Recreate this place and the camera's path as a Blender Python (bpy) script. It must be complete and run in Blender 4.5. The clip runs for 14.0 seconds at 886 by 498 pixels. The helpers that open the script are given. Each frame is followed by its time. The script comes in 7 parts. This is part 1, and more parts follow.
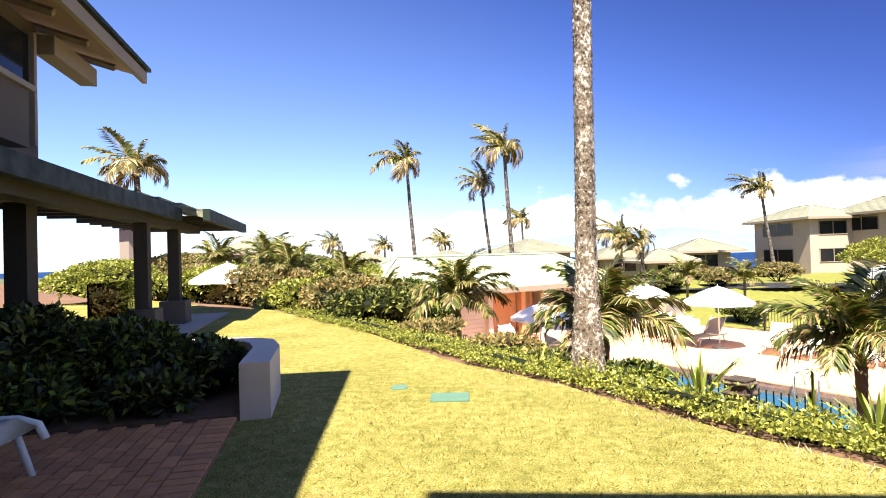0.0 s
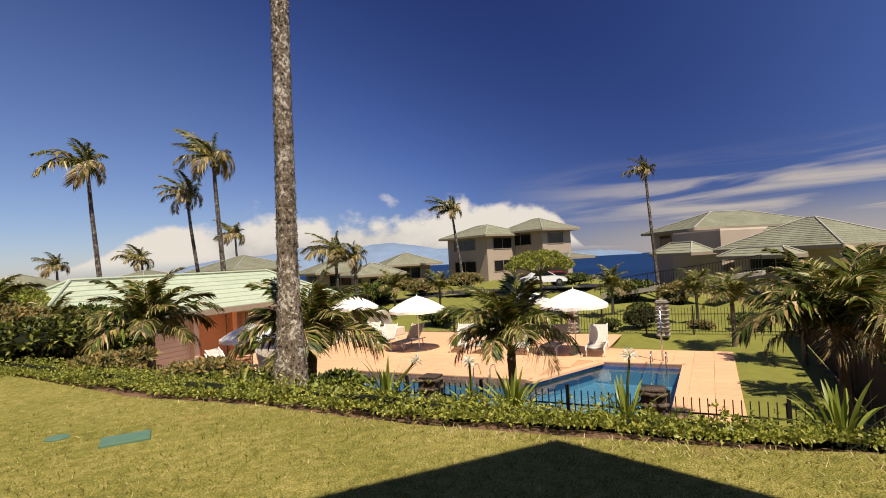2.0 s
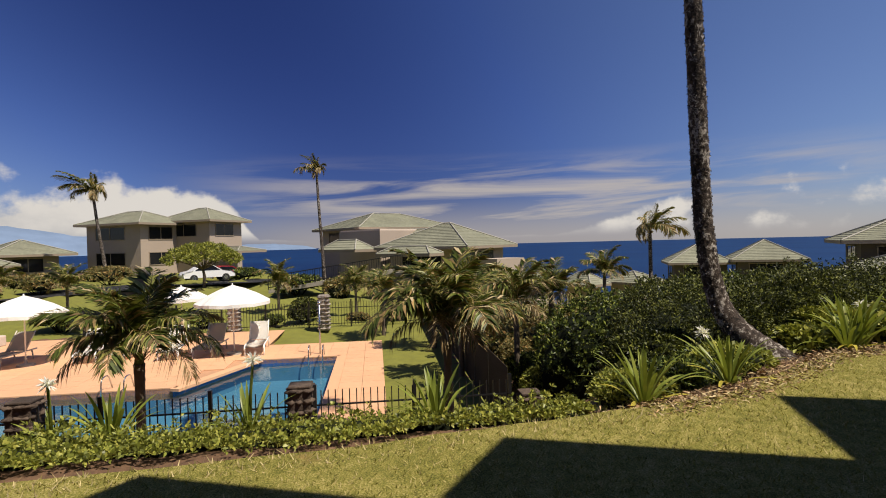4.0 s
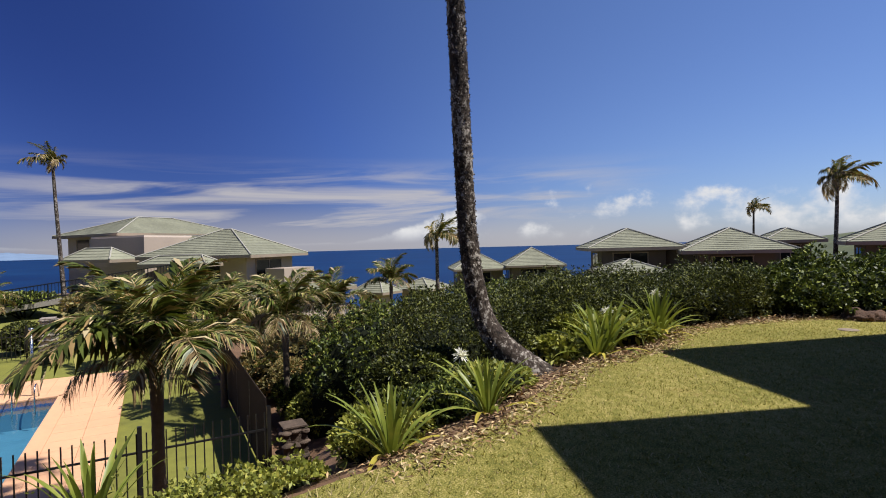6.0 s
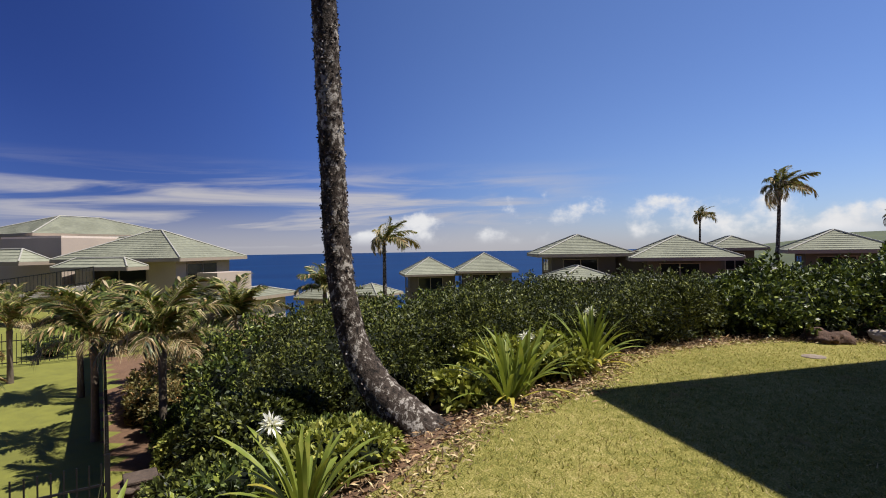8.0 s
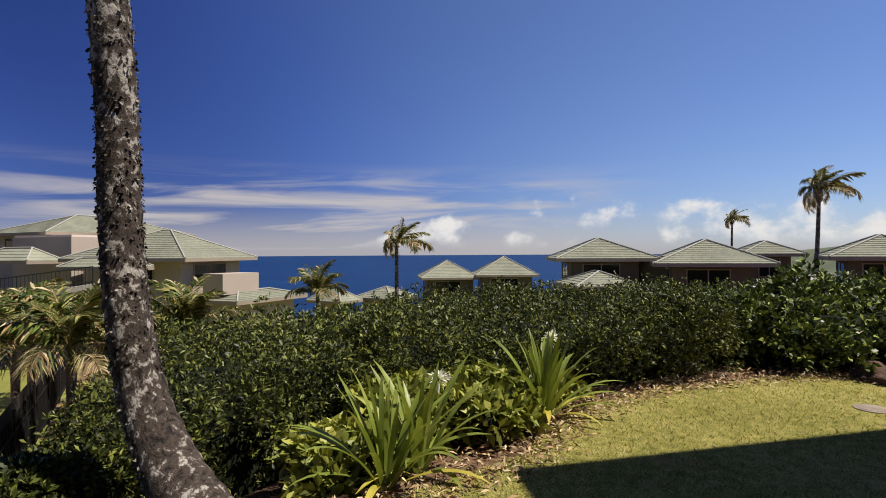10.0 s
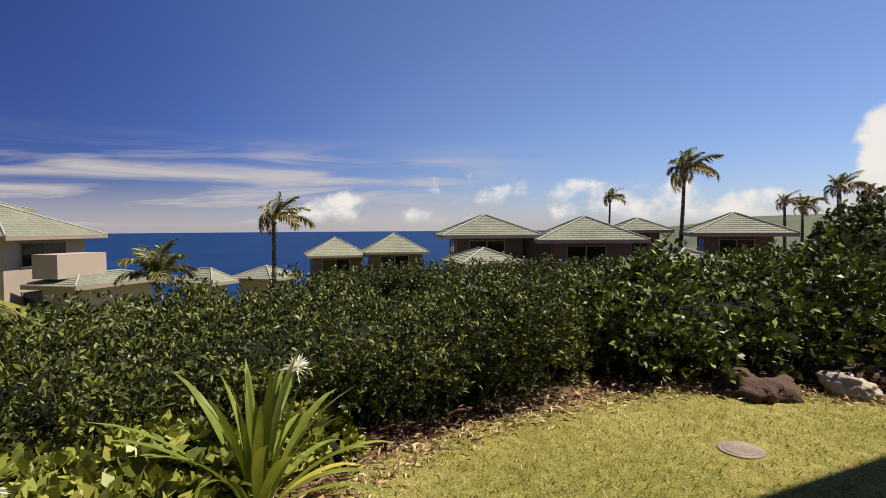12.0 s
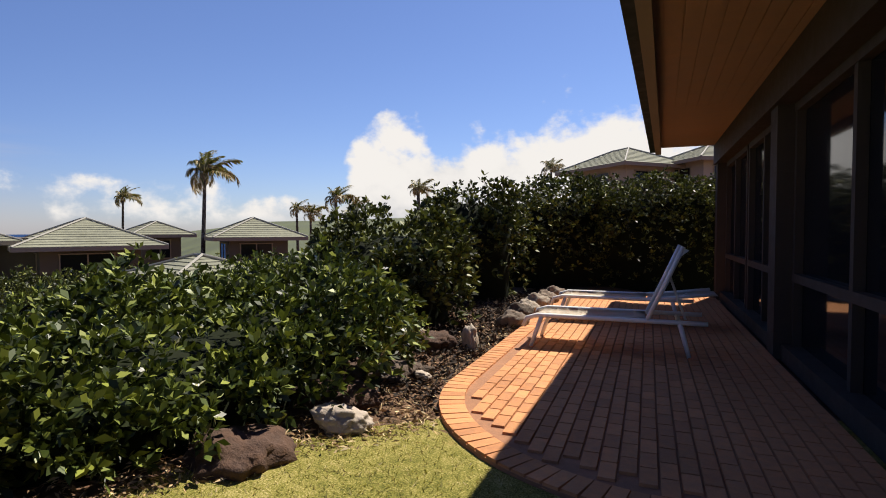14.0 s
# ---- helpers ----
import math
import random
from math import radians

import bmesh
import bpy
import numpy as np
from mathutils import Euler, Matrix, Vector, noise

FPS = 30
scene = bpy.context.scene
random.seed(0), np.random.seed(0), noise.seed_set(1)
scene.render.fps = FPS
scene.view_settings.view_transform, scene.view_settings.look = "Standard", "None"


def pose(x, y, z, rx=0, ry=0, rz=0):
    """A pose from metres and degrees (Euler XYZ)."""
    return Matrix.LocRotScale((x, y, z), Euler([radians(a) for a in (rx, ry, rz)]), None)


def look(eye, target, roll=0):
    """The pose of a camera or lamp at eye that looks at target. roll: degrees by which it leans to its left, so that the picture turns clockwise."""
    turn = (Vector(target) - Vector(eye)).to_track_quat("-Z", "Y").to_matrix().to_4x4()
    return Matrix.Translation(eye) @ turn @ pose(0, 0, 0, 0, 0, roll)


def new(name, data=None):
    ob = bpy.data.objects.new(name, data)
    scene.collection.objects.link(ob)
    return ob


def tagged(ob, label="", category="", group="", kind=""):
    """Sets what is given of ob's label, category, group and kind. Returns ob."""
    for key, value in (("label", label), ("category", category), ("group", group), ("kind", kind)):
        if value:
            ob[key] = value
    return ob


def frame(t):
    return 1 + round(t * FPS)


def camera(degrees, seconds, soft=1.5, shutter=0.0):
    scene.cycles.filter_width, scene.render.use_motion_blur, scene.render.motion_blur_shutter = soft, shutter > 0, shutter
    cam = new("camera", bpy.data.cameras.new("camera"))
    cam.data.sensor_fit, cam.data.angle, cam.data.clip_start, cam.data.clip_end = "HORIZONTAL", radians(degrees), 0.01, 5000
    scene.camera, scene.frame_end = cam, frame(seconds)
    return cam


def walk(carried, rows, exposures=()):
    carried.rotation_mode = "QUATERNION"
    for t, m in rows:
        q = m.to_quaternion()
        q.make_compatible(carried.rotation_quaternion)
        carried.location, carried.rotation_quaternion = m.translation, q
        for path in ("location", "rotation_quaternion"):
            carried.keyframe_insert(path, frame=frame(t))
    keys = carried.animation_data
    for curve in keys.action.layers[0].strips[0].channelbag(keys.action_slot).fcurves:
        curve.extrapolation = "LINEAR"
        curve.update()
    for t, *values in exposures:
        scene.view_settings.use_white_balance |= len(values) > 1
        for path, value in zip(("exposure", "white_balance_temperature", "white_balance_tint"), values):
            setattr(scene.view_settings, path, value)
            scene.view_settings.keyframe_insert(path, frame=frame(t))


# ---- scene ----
FOV = 80.0
cam = camera(FOV, 14.0, soft=1.0)
# seconds, x, y, z, yaw, pitch, roll
PATH = [
    (0.0, -0.0543, 0.073, 1.2707, 9.5141, 0.8794, -1.7136),
    (0.5, 0.0, 0.0, 1.2699, 0.0, 0.8586, -2.182),
    (1.0, 0.032, -0.036, 1.2705, -5.6602, 0.6945, -2.4364),
    (1.5, 0.0894, -0.0743, 1.2745, -12.5551, 1.1207, -2.7765),
    (2.0, 0.148, -0.0762, 1.2771, -20.3294, 1.3065, -3.1517),
    (2.5, 0.2165, -0.0438, 1.2793, -27.0849, 1.4505, -2.8075),
    (3.0, 0.3084, -0.0247, 1.2773, -36.6693, 1.2501, -2.5948),
    (3.5, 0.4575, -0.0284, 1.2779, -46.6293, 0.6398, -2.2562),
    (4.0, 0.6816, -0.027, 1.2797, -54.4747, -0.6956, -1.4157),
    (4.2, 0.7907, -0.0244, 1.28, -57.2132, -0.7872, -1.4828),
    (6.3, 2.1437, -0.0251, 1.2727, -77.3424, -0.1186, -1.274),
    (6.5, 2.3095, -0.0596, 1.2717, -77.6085, -0.012, -1.1758),
    (7.0, 2.7473, -0.1712, 1.2671, -78.3882, -0.9425, -1.1924),
    (7.5, 3.1731, -0.3007, 1.2681, -81.8079, -0.6587, -1.5635),
    (8.0, 3.5775, -0.4597, 1.2717, -80.8047, 0.0327, -0.8882),
    (10.5, 5.8255, -1.3812, 1.2385, -77.772, 0.2977, -0.3536),
    (11.0, 6.2988, -1.5674, 1.24, -78.8369, -0.6967, -0.4333),
    (11.5, 6.728, -1.7843, 1.2474, -81.1129, -1.4881, -0.395),
    (12.0, 7.1354, -1.9895, 1.2566, -88.864, -2.2307, -0.3483),
    (12.5, 7.5014, -2.2128, 1.2678, -94.9084, -2.5292, -0.3551),
    (13.0, 7.8003, -2.4496, 1.2765, -107.653, -1.7811, 0.1105),
    (13.5, 8.0817, -2.6833, 1.2804, -122.9785, -1.8021, -0.0154),
    (14.0, 8.3066, -2.9027, 1.2848, -137.0454, -2.0185, -0.1197),
]
walk(cam, [(t, pose(x, y, z, 90 + pitch, 0, yaw) @ pose(0, 0, 0, 0, 0, roll)) for t, x, y, z, yaw, pitch, roll in PATH],
     exposures=[(0.0, 1.85, 6850, 10), (0.3, 1.58, 6850, 10), (0.9, 0.95, 7000, 10), (1.5, 0.56, 7150, 10), (2.5, 0.36, 7250, 10), (3.5, 0.30, 7150, 10), (4.2, 0.25, 6800, 10),
                (6.3, 0.47, 6200, 10), (8.2, 0.5, 6200, 10), (11.0, 0.5, 6650, 10), (12.5, 0.6, 6700, 10), (14.0, 0.65, 6650, 10)])

# ---------------------------------------------------------------- light
SUN_EL, SUN_FALL = radians(59.4), Vector((-0.02, 0.59, -1.0))
sun_data = bpy.data.lights.new("sun", "SUN")
sun_data.energy, sun_data.angle, sun_data.color = 5.0, radians(0.53), (1.0, 0.94, 0.84)
sun = new("sun", sun_data)
sun.matrix_world = look((0, 0, 60), Vector((0, 0, 60)) + SUN_FALL)


def nodes_of(tree):
    def add(kind, **values):
        node = tree.nodes.new(kind)
        for key, value in values.items():
            if key in node.inputs:
                node.inputs[key].default_value = value
        return node
    return add


def link(tree, a, b):
    tree.links.new(a, b)


def math_node(tree, op, a, b=None, clamp=False):
    node = tree.nodes.new("ShaderNodeMath")
    node.operation, node.use_clamp = op, clamp
    for i, v in enumerate((a, b)):
        if v is None:
            continue
        if isinstance(v, (int, float)):
            node.inputs[i].default_value = v
        else:
            tree.links.new(v, node.inputs[i])
    return node.outputs[0]


def ramp_node(tree, fac, stops, ease="LINEAR"):
    node = tree.nodes.new("ShaderNodeValToRGB")
    node.color_ramp.interpolation = ease
    while len(node.color_ramp.elements) < len(stops):
        node.color_ramp.elements.new(0.5)
    for e, (p, c) in zip(node.color_ramp.elements, stops):
        e.position = p
        e.color = (*c, 1) if isinstance(c, tuple) else (c, c, c, 1)
    tree.links.new(fac, node.inputs[0])
    return node.outputs[0]


def range_node(tree, v, a, b, c=0.0, d=1.0, smooth=True):
    node = tree.nodes.new("ShaderNodeMapRange")
    node.interpolation_type = "SMOOTHSTEP" if smooth else "LINEAR"
    tree.links.new(v, node.inputs[0])
    for i, x in enumerate((a, b, c, d)):
        node.inputs[i + 1].default_value = x
    return node.outputs[0]


def mix_color(tree, fac, a, b, blend="MIX"):
    node = tree.nodes.new("ShaderNodeMix")
    node.data_type, node.blend_type = "RGBA", blend
    for i, v in ((0, fac), (6, a), (7, b)):
        if isinstance(v, (int, float)):
            node.inputs[i].default_value = v
        elif isinstance(v, tuple):
            node.inputs[i].default_value = (*v, 1)
        else:
            tree.links.new(v, node.inputs[i])
    return node.outputs[2]


def noise_node(tree, vector, scale, detail=4.0, rough=0.55, distort=0.0):
    node = tree.nodes.new("ShaderNodeTexNoise")
    node.inputs["Scale"].default_value, node.inputs["Detail"].default_value = scale, detail
    node.inputs["Roughness"].default_value, node.inputs["Distortion"].default_value = rough, distort
    if vector is not None:
        tree.links.new(vector, node.inputs["Vector"])
    return node.outputs[0]


def make_world():
    """A clear deep blue tropical sky with a cumulus bank over the channel, high streaks and fair-weather heaps."""
    w = bpy.data.worlds.new("sky")
    scene.world = w
    w.use_nodes = True
    t = w.node_tree
    bg = t.nodes["Background"]
    sky = t.nodes.new("ShaderNodeTexSky")
    sky.sky_type, sky.sun_disc = "NISHITA", False
    sky.sun_elevation, sky.sun_rotation = SUN_EL, math.pi
    sky.air_density, sky.dust_density, sky.ozone_density, sky.altitude = 1.0, 0.3, 4.0, 30
    co = t.nodes.new("ShaderNodeTexCoord").outputs["Generated"]
    sep = t.nodes.new("ShaderNodeSeparateXYZ")
    link(t, co, sep.inputs[0])
    x, y, z = sep.outputs
    az = math_node(t, "ARCTAN2", x, y)           # 0 towards +y, clockwise
    el = math_node(t, "ARCSINE", z)

    def window(v, a, b, c, d):
        return math_node(t, "MULTIPLY", range_node(t, v, a, b), range_node(t, v, c, d, 1.0, 0.0))

    # cumulus heaps: billows in (azimuth, elevation), flat-based
    comb = t.nodes.new("ShaderNodeCombineXYZ")
    link(t, az, comb.inputs[0])
    link(t, math_node(t, "MULTIPLY", el, 1.25), comb.inputs[1])
    billow = noise_node(t, comb.outputs[0], 9.0, 8.0, 0.56)
    broad = noise_node(t, comb.outputs[0], 3.1, 2.0, 0.5)
    body = math_node(t, "ADD", math_node(t, "MULTIPLY", billow, 0.62), math_node(t, "MULTIPLY", broad, 0.5))
    # height to which heaps rise along the horizon
    top_bank = math_node(t, "MULTIPLY", window(az, radians(-20), radians(0), radians(29), radians(37)), 0.115)
    top_far = math_node(t, "MULTIPLY", window(az, radians(60), radians(86), radians(170), radians(190)), 0.085)
    top_big = math_node(t, "MULTIPLY", window(az, radians(122), radians(131), radians(176), radians(196)), 0.21)
    top = math_node(t, "MAXIMUM", math_node(t, "MAXIMUM", top_bank, top_far), math_node(t, "MAXIMUM", top_big, 0.012))
    depth = math_node(t, "DIVIDE", el, top)
    heap = range_node(t, math_node(t, "SUBTRACT", body, math_node(t, "MULTIPLY", depth, 0.34)), 0.225, 0.325)
    heap = math_node(t, "MULTIPLY", heap, range_node(t, el, 0.004, 0.03))
    # thinner cover where only fair-weather puffs stand
    puffs = window(az, radians(60), radians(80), radians(118), radians(128))
    gaps = range_node(t, billow, 0.45, 0.62)
    heap = math_node(t, "MULTIPLY", heap, math_node(t, "SUBTRACT", 1.0, math_node(t, "MULTIPLY", puffs, math_node(t, "SUBTRACT", 1.0, gaps))))
    # high streaks
    comb2 = t.nodes.new("ShaderNodeCombineXYZ")
    link(t, math_node(t, "MULTIPLY", az, 2.2), comb2.inputs[0])
    link(t, math_node(t, "MULTIPLY", math_node(t, "SUBTRACT", el, math_node(t, "MULTIPLY", az, 0.02)), 24.0), comb2.inputs[1])
    streak = range_node(t, noise_node(t, comb2.outputs[0], 1.3, 6.0, 0.55, 0.6), 0.37, 0.66)
    streak = math_node(t, "MULTIPLY", streak, math_node(t, "MULTIPLY", window(el, 0.012, 0.05, 0.10, 0.17), window(az, radians(24), radians(48), radians(80), radians(104))))
    veil = math_node(t, "MULTIPLY", range_node(t, el, 0.0, 0.10, 1.0, 0.0), window(az, radians(22), radians(45), radians(84), radians(112)))
    streak = math_node(t, "MAXIMUM", math_node(t, "MULTIPLY", streak, 0.85), math_node(t, "MULTIPLY", veil, 0.60))
    shade = range_node(t, math_node(t, "ADD", body, math_node(t, "MULTIPLY", depth, 0.25)), 0.35, 0.72)
    cloud = ramp_node(t, shade, [(0.0, (4.6, 5.0, 6.0)), (1.0, (11.5, 11.2, 10.9))])
    deep = mix_color(t, 1.0, sky.outputs[0], (0.95, 1.05, 1.5), "MULTIPLY")
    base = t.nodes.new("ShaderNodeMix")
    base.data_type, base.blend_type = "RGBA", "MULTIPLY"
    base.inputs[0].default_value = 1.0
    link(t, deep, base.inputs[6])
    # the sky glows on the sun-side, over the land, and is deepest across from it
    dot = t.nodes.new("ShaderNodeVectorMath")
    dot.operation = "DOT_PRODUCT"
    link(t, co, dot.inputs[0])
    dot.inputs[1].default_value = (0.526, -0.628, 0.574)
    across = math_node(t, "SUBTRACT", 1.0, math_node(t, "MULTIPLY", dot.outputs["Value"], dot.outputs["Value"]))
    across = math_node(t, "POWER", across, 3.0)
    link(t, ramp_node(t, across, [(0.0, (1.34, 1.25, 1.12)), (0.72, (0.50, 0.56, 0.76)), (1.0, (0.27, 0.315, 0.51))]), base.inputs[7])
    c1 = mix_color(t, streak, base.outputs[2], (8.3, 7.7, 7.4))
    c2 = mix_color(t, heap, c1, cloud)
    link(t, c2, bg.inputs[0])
    bg.inputs[1].default_value = 0.05
    w.cycles.sampling_method = "MANUAL"
    w.cycles.sample_map_resolution = 512


make_world()


# ---------------------------------------------------------------- materials
def material(name, base, rough=0.8, vary=0.25, scale=8.0, scale2=0.7, bump=0.0, bump_scale=60.0, metal=0.0, spec=0.4, island=0.0, obj=0.0, through_light=0.0, alt=None, stretch=None):
    """A surface with colour varied at two scales, by piece, and a fine relief."""
    m = bpy.data.materials.new(name)
    m.use_nodes = True
    t = m.node_tree
    b = t.nodes["Principled BSDF"]
    b.inputs["Roughness"].default_value, b.inputs["Metallic"].default_value = rough, metal
    b.inputs["Specular IOR Level"].default_value = spec
    co = t.nodes.new("ShaderNodeTexCoord").outputs["Object"]
    geo = t.nodes.new("ShaderNodeNewGeometry")
    pos = geo.outputs["Position"]
    if stretch:
        mp = t.nodes.new("ShaderNodeMapping")
        mp.inputs["Scale"].default_value = stretch
        link(t, co, mp.inputs[0])
        pos = mp.outputs[0]
    f1 = noise_node(t, pos, scale, 5.0, 0.6)
    f2 = noise_node(t, pos, scale2, 3.0, 0.55)
    f = math_node(t, "ADD", math_node(t, "MULTIPLY", f1, 0.6), math_node(t, "MULTIPLY", f2, 0.4))
    if island:
        f = math_node(t, "ADD", f, math_node(t, "MULTIPLY", math_node(t, "SUBTRACT", geo.outputs["Random Per Island"], 0.5), island))
    if obj:
        info = t.nodes.new("ShaderNodeObjectInfo")
        f = math_node(t, "ADD", f, math_node(t, "MULTIPLY", math_node(t, "SUBTRACT", info.outputs["Random"], 0.5), obj))
    dark = tuple(c * (1 - vary) for c in base)
    light = tuple(min(1.0, c * (1 + vary)) for c in base)
    stops = [(0.28, dark), (0.5, base), (0.72, light)]
    if alt:
        stops = [(0.2, dark), (0.45, base), (0.6, light), (0.85, alt)]
    col = ramp_node(t, f, stops)
    link(t, col, b.inputs["Base Color"])
    if bump:
        bn = t.nodes.new("ShaderNodeBump")
        bn.inputs["Strength"].default_value, bn.inputs["Distance"].default_value = min(1.0, bump), 0.02
        link(t, noise_node(t, pos, bump_scale, 5.0, 0.65), bn.inputs["Height"])
        link(t, bn.outputs[0], b.inputs["Normal"])
    link(t, range_node(t, f1, 0.3, 0.7, max(0.02, rough - 0.12), min(1.0, rough + 0.1)), b.inputs["Roughness"])
    if through_light:
        tr = t.nodes.new("ShaderNodeBsdfTranslucent")
        link(t, mix_color(t, 0.5, col, (base[0] * 1.6, base[1] * 1.5, base[2] * 0.6)), tr.inputs[0])
        mx = t.nodes.new("ShaderNodeMixShader")
        mx.inputs[0].default_value = through_light
        link(t, b.outputs[0], mx.inputs[1])
        link(t, tr.outputs[0], mx.inputs[2])
        link(t, mx.outputs[0], t.nodes["Material Output"].inputs[0])
    return m



def bark(name, dark, mid, pale):
    """Flaking palm bark: pale flakes and dark scars, stretched across the trunk."""
    m = bpy.data.materials.new(name)
    m.use_nodes = True
    t = m.node_tree
    b = t.nodes["Principled BSDF"]
    b.inputs["Roughness"].default_value, b.inputs["Specular IOR Level"].default_value = 0.9, 0.25
    mp = t.nodes.new("ShaderNodeMapping")
    mp.inputs["Scale"].default_value = (1, 1, 0.8)
    link(t, t.nodes.new("ShaderNodeTexCoord").outputs["Object"], mp.inputs[0])
    f = noise_node(t, mp.outputs[0], 22, 6.0, 0.72, 0.4)
    g = noise_node(t, mp.outputs[0], 5.0, 4.0, 0.65)
    h = math_node(t, "ADD", math_node(t, "MULTIPLY", f, 0.65), math_node(t, "MULTIPLY", g, 0.35))
    link(t, ramp_node(t, h, [(0.41, dark), (0.47, mid), (0.52, mid), (0.57, pale)]), b.inputs["Base Color"])
    bn = t.nodes.new("ShaderNodeBump")
    bn.inputs["Strength"].default_value, bn.inputs["Distance"].default_value = 1.0, 0.03
    link(t, h, bn.inputs["Height"])
    link(t, bn.outputs[0], b.inputs["Normal"])
    return m


M_SOIL = material("soil", (0.145, 0.080, 0.044), 0.95, 0.5, 14, 1.2, 0.8, 40)


def turf(name):
    """Close-mown warm-season grass: green and straw blades, thin and worn patches."""
    m = bpy.data.materials.new(name)
    m.use_nodes = True
    t = m.node_tree
    b = t.nodes["Principled BSDF"]
    b.inputs["Roughness"].default_value, b.inputs["Specular IOR Level"].default_value = 0.95, 0.1
    pos = t.nodes.new("ShaderNodeNewGeometry").outputs["Position"]
    fine, mid, big = noise_node(t, pos, 95, 3, 0.7, 0.5), noise_node(t, pos, 11, 4, 0.6), noise_node(t, pos, 0.9, 3, 0.55)
    f = math_node(t, "ADD", math_node(t, "MULTIPLY", fine, 0.6), math_node(t, "ADD", math_node(t, "MULTIPLY", mid, 0.25), math_node(t, "MULTIPLY", big, 0.15)))
    col = ramp_node(t, f, [(0.36, (0.045, 0.05, 0.012)), (0.46, (0.155, 0.15, 0.032)), (0.53, (0.27, 0.235, 0.060)), (0.64, (0.50, 0.40, 0.18))])
    worn = range_node(t, noise_node(t, pos, 1.3, 5, 0.65), 0.60, 0.74)
    col = mix_color(t, math_node(t, "MULTIPLY", worn, 0.7), col, (0.30, 0.17, 0.075))
    link(t, col, b.inputs["Base Color"])
    bn = t.nodes.new("ShaderNodeBump")
    bn.inputs["Strength"].default_value, bn.inputs["Distance"].default_value = 0.8, 0.015
    link(t, fine, bn.inputs["Height"])
    link(t, bn.outputs[0], b.inputs["Normal"])
    return m


M_LAWN = turf("turf")
M_GRASS_FAR = material("bright_grass", (0.165, 0.165, 0.028), 0.95, 0.3, 3.0, 0.2, 0.6, 30)
M_BLADE = material("grass_blade", (0.24, 0.222, 0.052), 0.75, 0.4, 3.0, 1.1, island=0.9, through_light=0.4, alt=(0.54, 0.44, 0.20))
M_STRAW = material("dead_grass", (0.46, 0.37, 0.19), 0.85, 0.35, 6.0, 1.1, island=0.8, through_light=0.2)
M_LEAF_DARK = material("hedge_leaf", (0.043, 0.052, 0.011), 0.5, 0.6, 4.0, 0.9, island=0.85, through_light=0.10, spec=0.3, alt=(0.21, 0.22, 0.04))
M_LEAF_MID = material("shrub_leaf", (0.050, 0.070, 0.014), 0.5, 0.6, 4.0, 0.9, island=0.95, through_light=0.12, spec=0.3, alt=(0.25, 0.28, 0.045))
M_LEAF_LIGHT = material("ground_cover_leaf", (0.185, 0.205, 0.035), 0.5, 0.5, 5.0, 1.0, island=0.9, through_light=0.25, alt=(0.42, 0.40, 0.08))
M_LEAF_DRY = material("dry_shrub_leaf", (0.19, 0.17, 0.06), 0.7, 0.45, 5.0, 0.8, island=0.8, through_light=0.2, alt=(0.36, 0.20, 0.07))
# body colour that paints the shade inside foliage
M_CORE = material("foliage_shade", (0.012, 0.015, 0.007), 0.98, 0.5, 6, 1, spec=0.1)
M_FROND = material("palm_frond", (0.085, 0.110, 0.018), 0.5, 0.5, 3, 1, island=0.9, through_light=0.22, alt=(0.34, 0.30, 0.08))
M_FROND_YELLOW = material("yellowed_frond", (0.30, 0.25, 0.07), 0.6, 0.35, 3, 1, island=0.6, through_light=0.25)
M_FROND_DRY = material("dry_frond", (0.24, 0.16, 0.065), 0.85, 0.45, 4, 1, island=0.9, through_light=0.12, alt=(0.50, 0.40, 0.23))
M_FROND_FAR = material("coconut_frond", (0.085, 0.095, 0.020), 0.45, 0.4, 1.5, 0.5, island=0.7, through_light=0.25, alt=(0.33, 0.23, 0.06))
M_LILY = material("strap_leaf", (0.145, 0.175, 0.028), 0.42, 0.45, 6, 1.5, island=0.7, through_light=0.28, alt=(0.46, 0.40, 0.08))
M_LILY_YELLOW = material("yellow_strap_leaf", (0.45, 0.38, 0.06), 0.5, 0.3, 6, 1.5, through_light=0.3)
M_PETAL = material("white_petal", (0.80, 0.79, 0.74), 0.6, 0.08, 20, 3, through_light=0.25)
M_BARK_PALE = bark("pale_palm_bark", (0.022, 0.016, 0.012), (0.19, 0.145, 0.105), (0.56, 0.50, 0.42))
M_BARK_DARK = bark("dark_palm_bark", (0.012, 0.009, 0.007), (0.055, 0.040, 0.031), (0.36, 0.32, 0.28))
M_BARK = material("twig_bark", (0.13, 0.10, 0.07), 0.95, 0.4, 20, 3, 0.7, 60)
M_STUCCO = material("beige_stucco", (0.38, 0.305, 0.245), 0.92, 0.10, 12, 0.5, 0.25, 140)
M_STUCCO_PALE = material("pale_stucco", (0.58, 0.49, 0.41), 0.92, 0.10, 12, 0.5, 0.25, 140)
# stucco copy with the shade of unlit walls put into its colour
M_STUCCO_SHADE = material("shaded_stucco", (0.115, 0.092, 0.072), 0.92, 0.15, 12, 0.5, 0.3, 140)
# darkened copy of the painted timber, eave shade put into the colour
M_TIMBER_SHADE = material("shaded_timber", (0.062, 0.050, 0.039), 0.8, 0.2, 9, 0.8, 0.25, 60, spec=0.2)
M_MULCH = material("bark_mulch", (0.024, 0.016, 0.011), 0.95, 0.5, 8, 2, island=0.9, alt=(0.085, 0.05, 0.03))
M_STUCCO_SELF = material("taupe_stucco", (0.27, 0.22, 0.175), 0.92, 0.10, 12, 0.5, 0.3, 140)
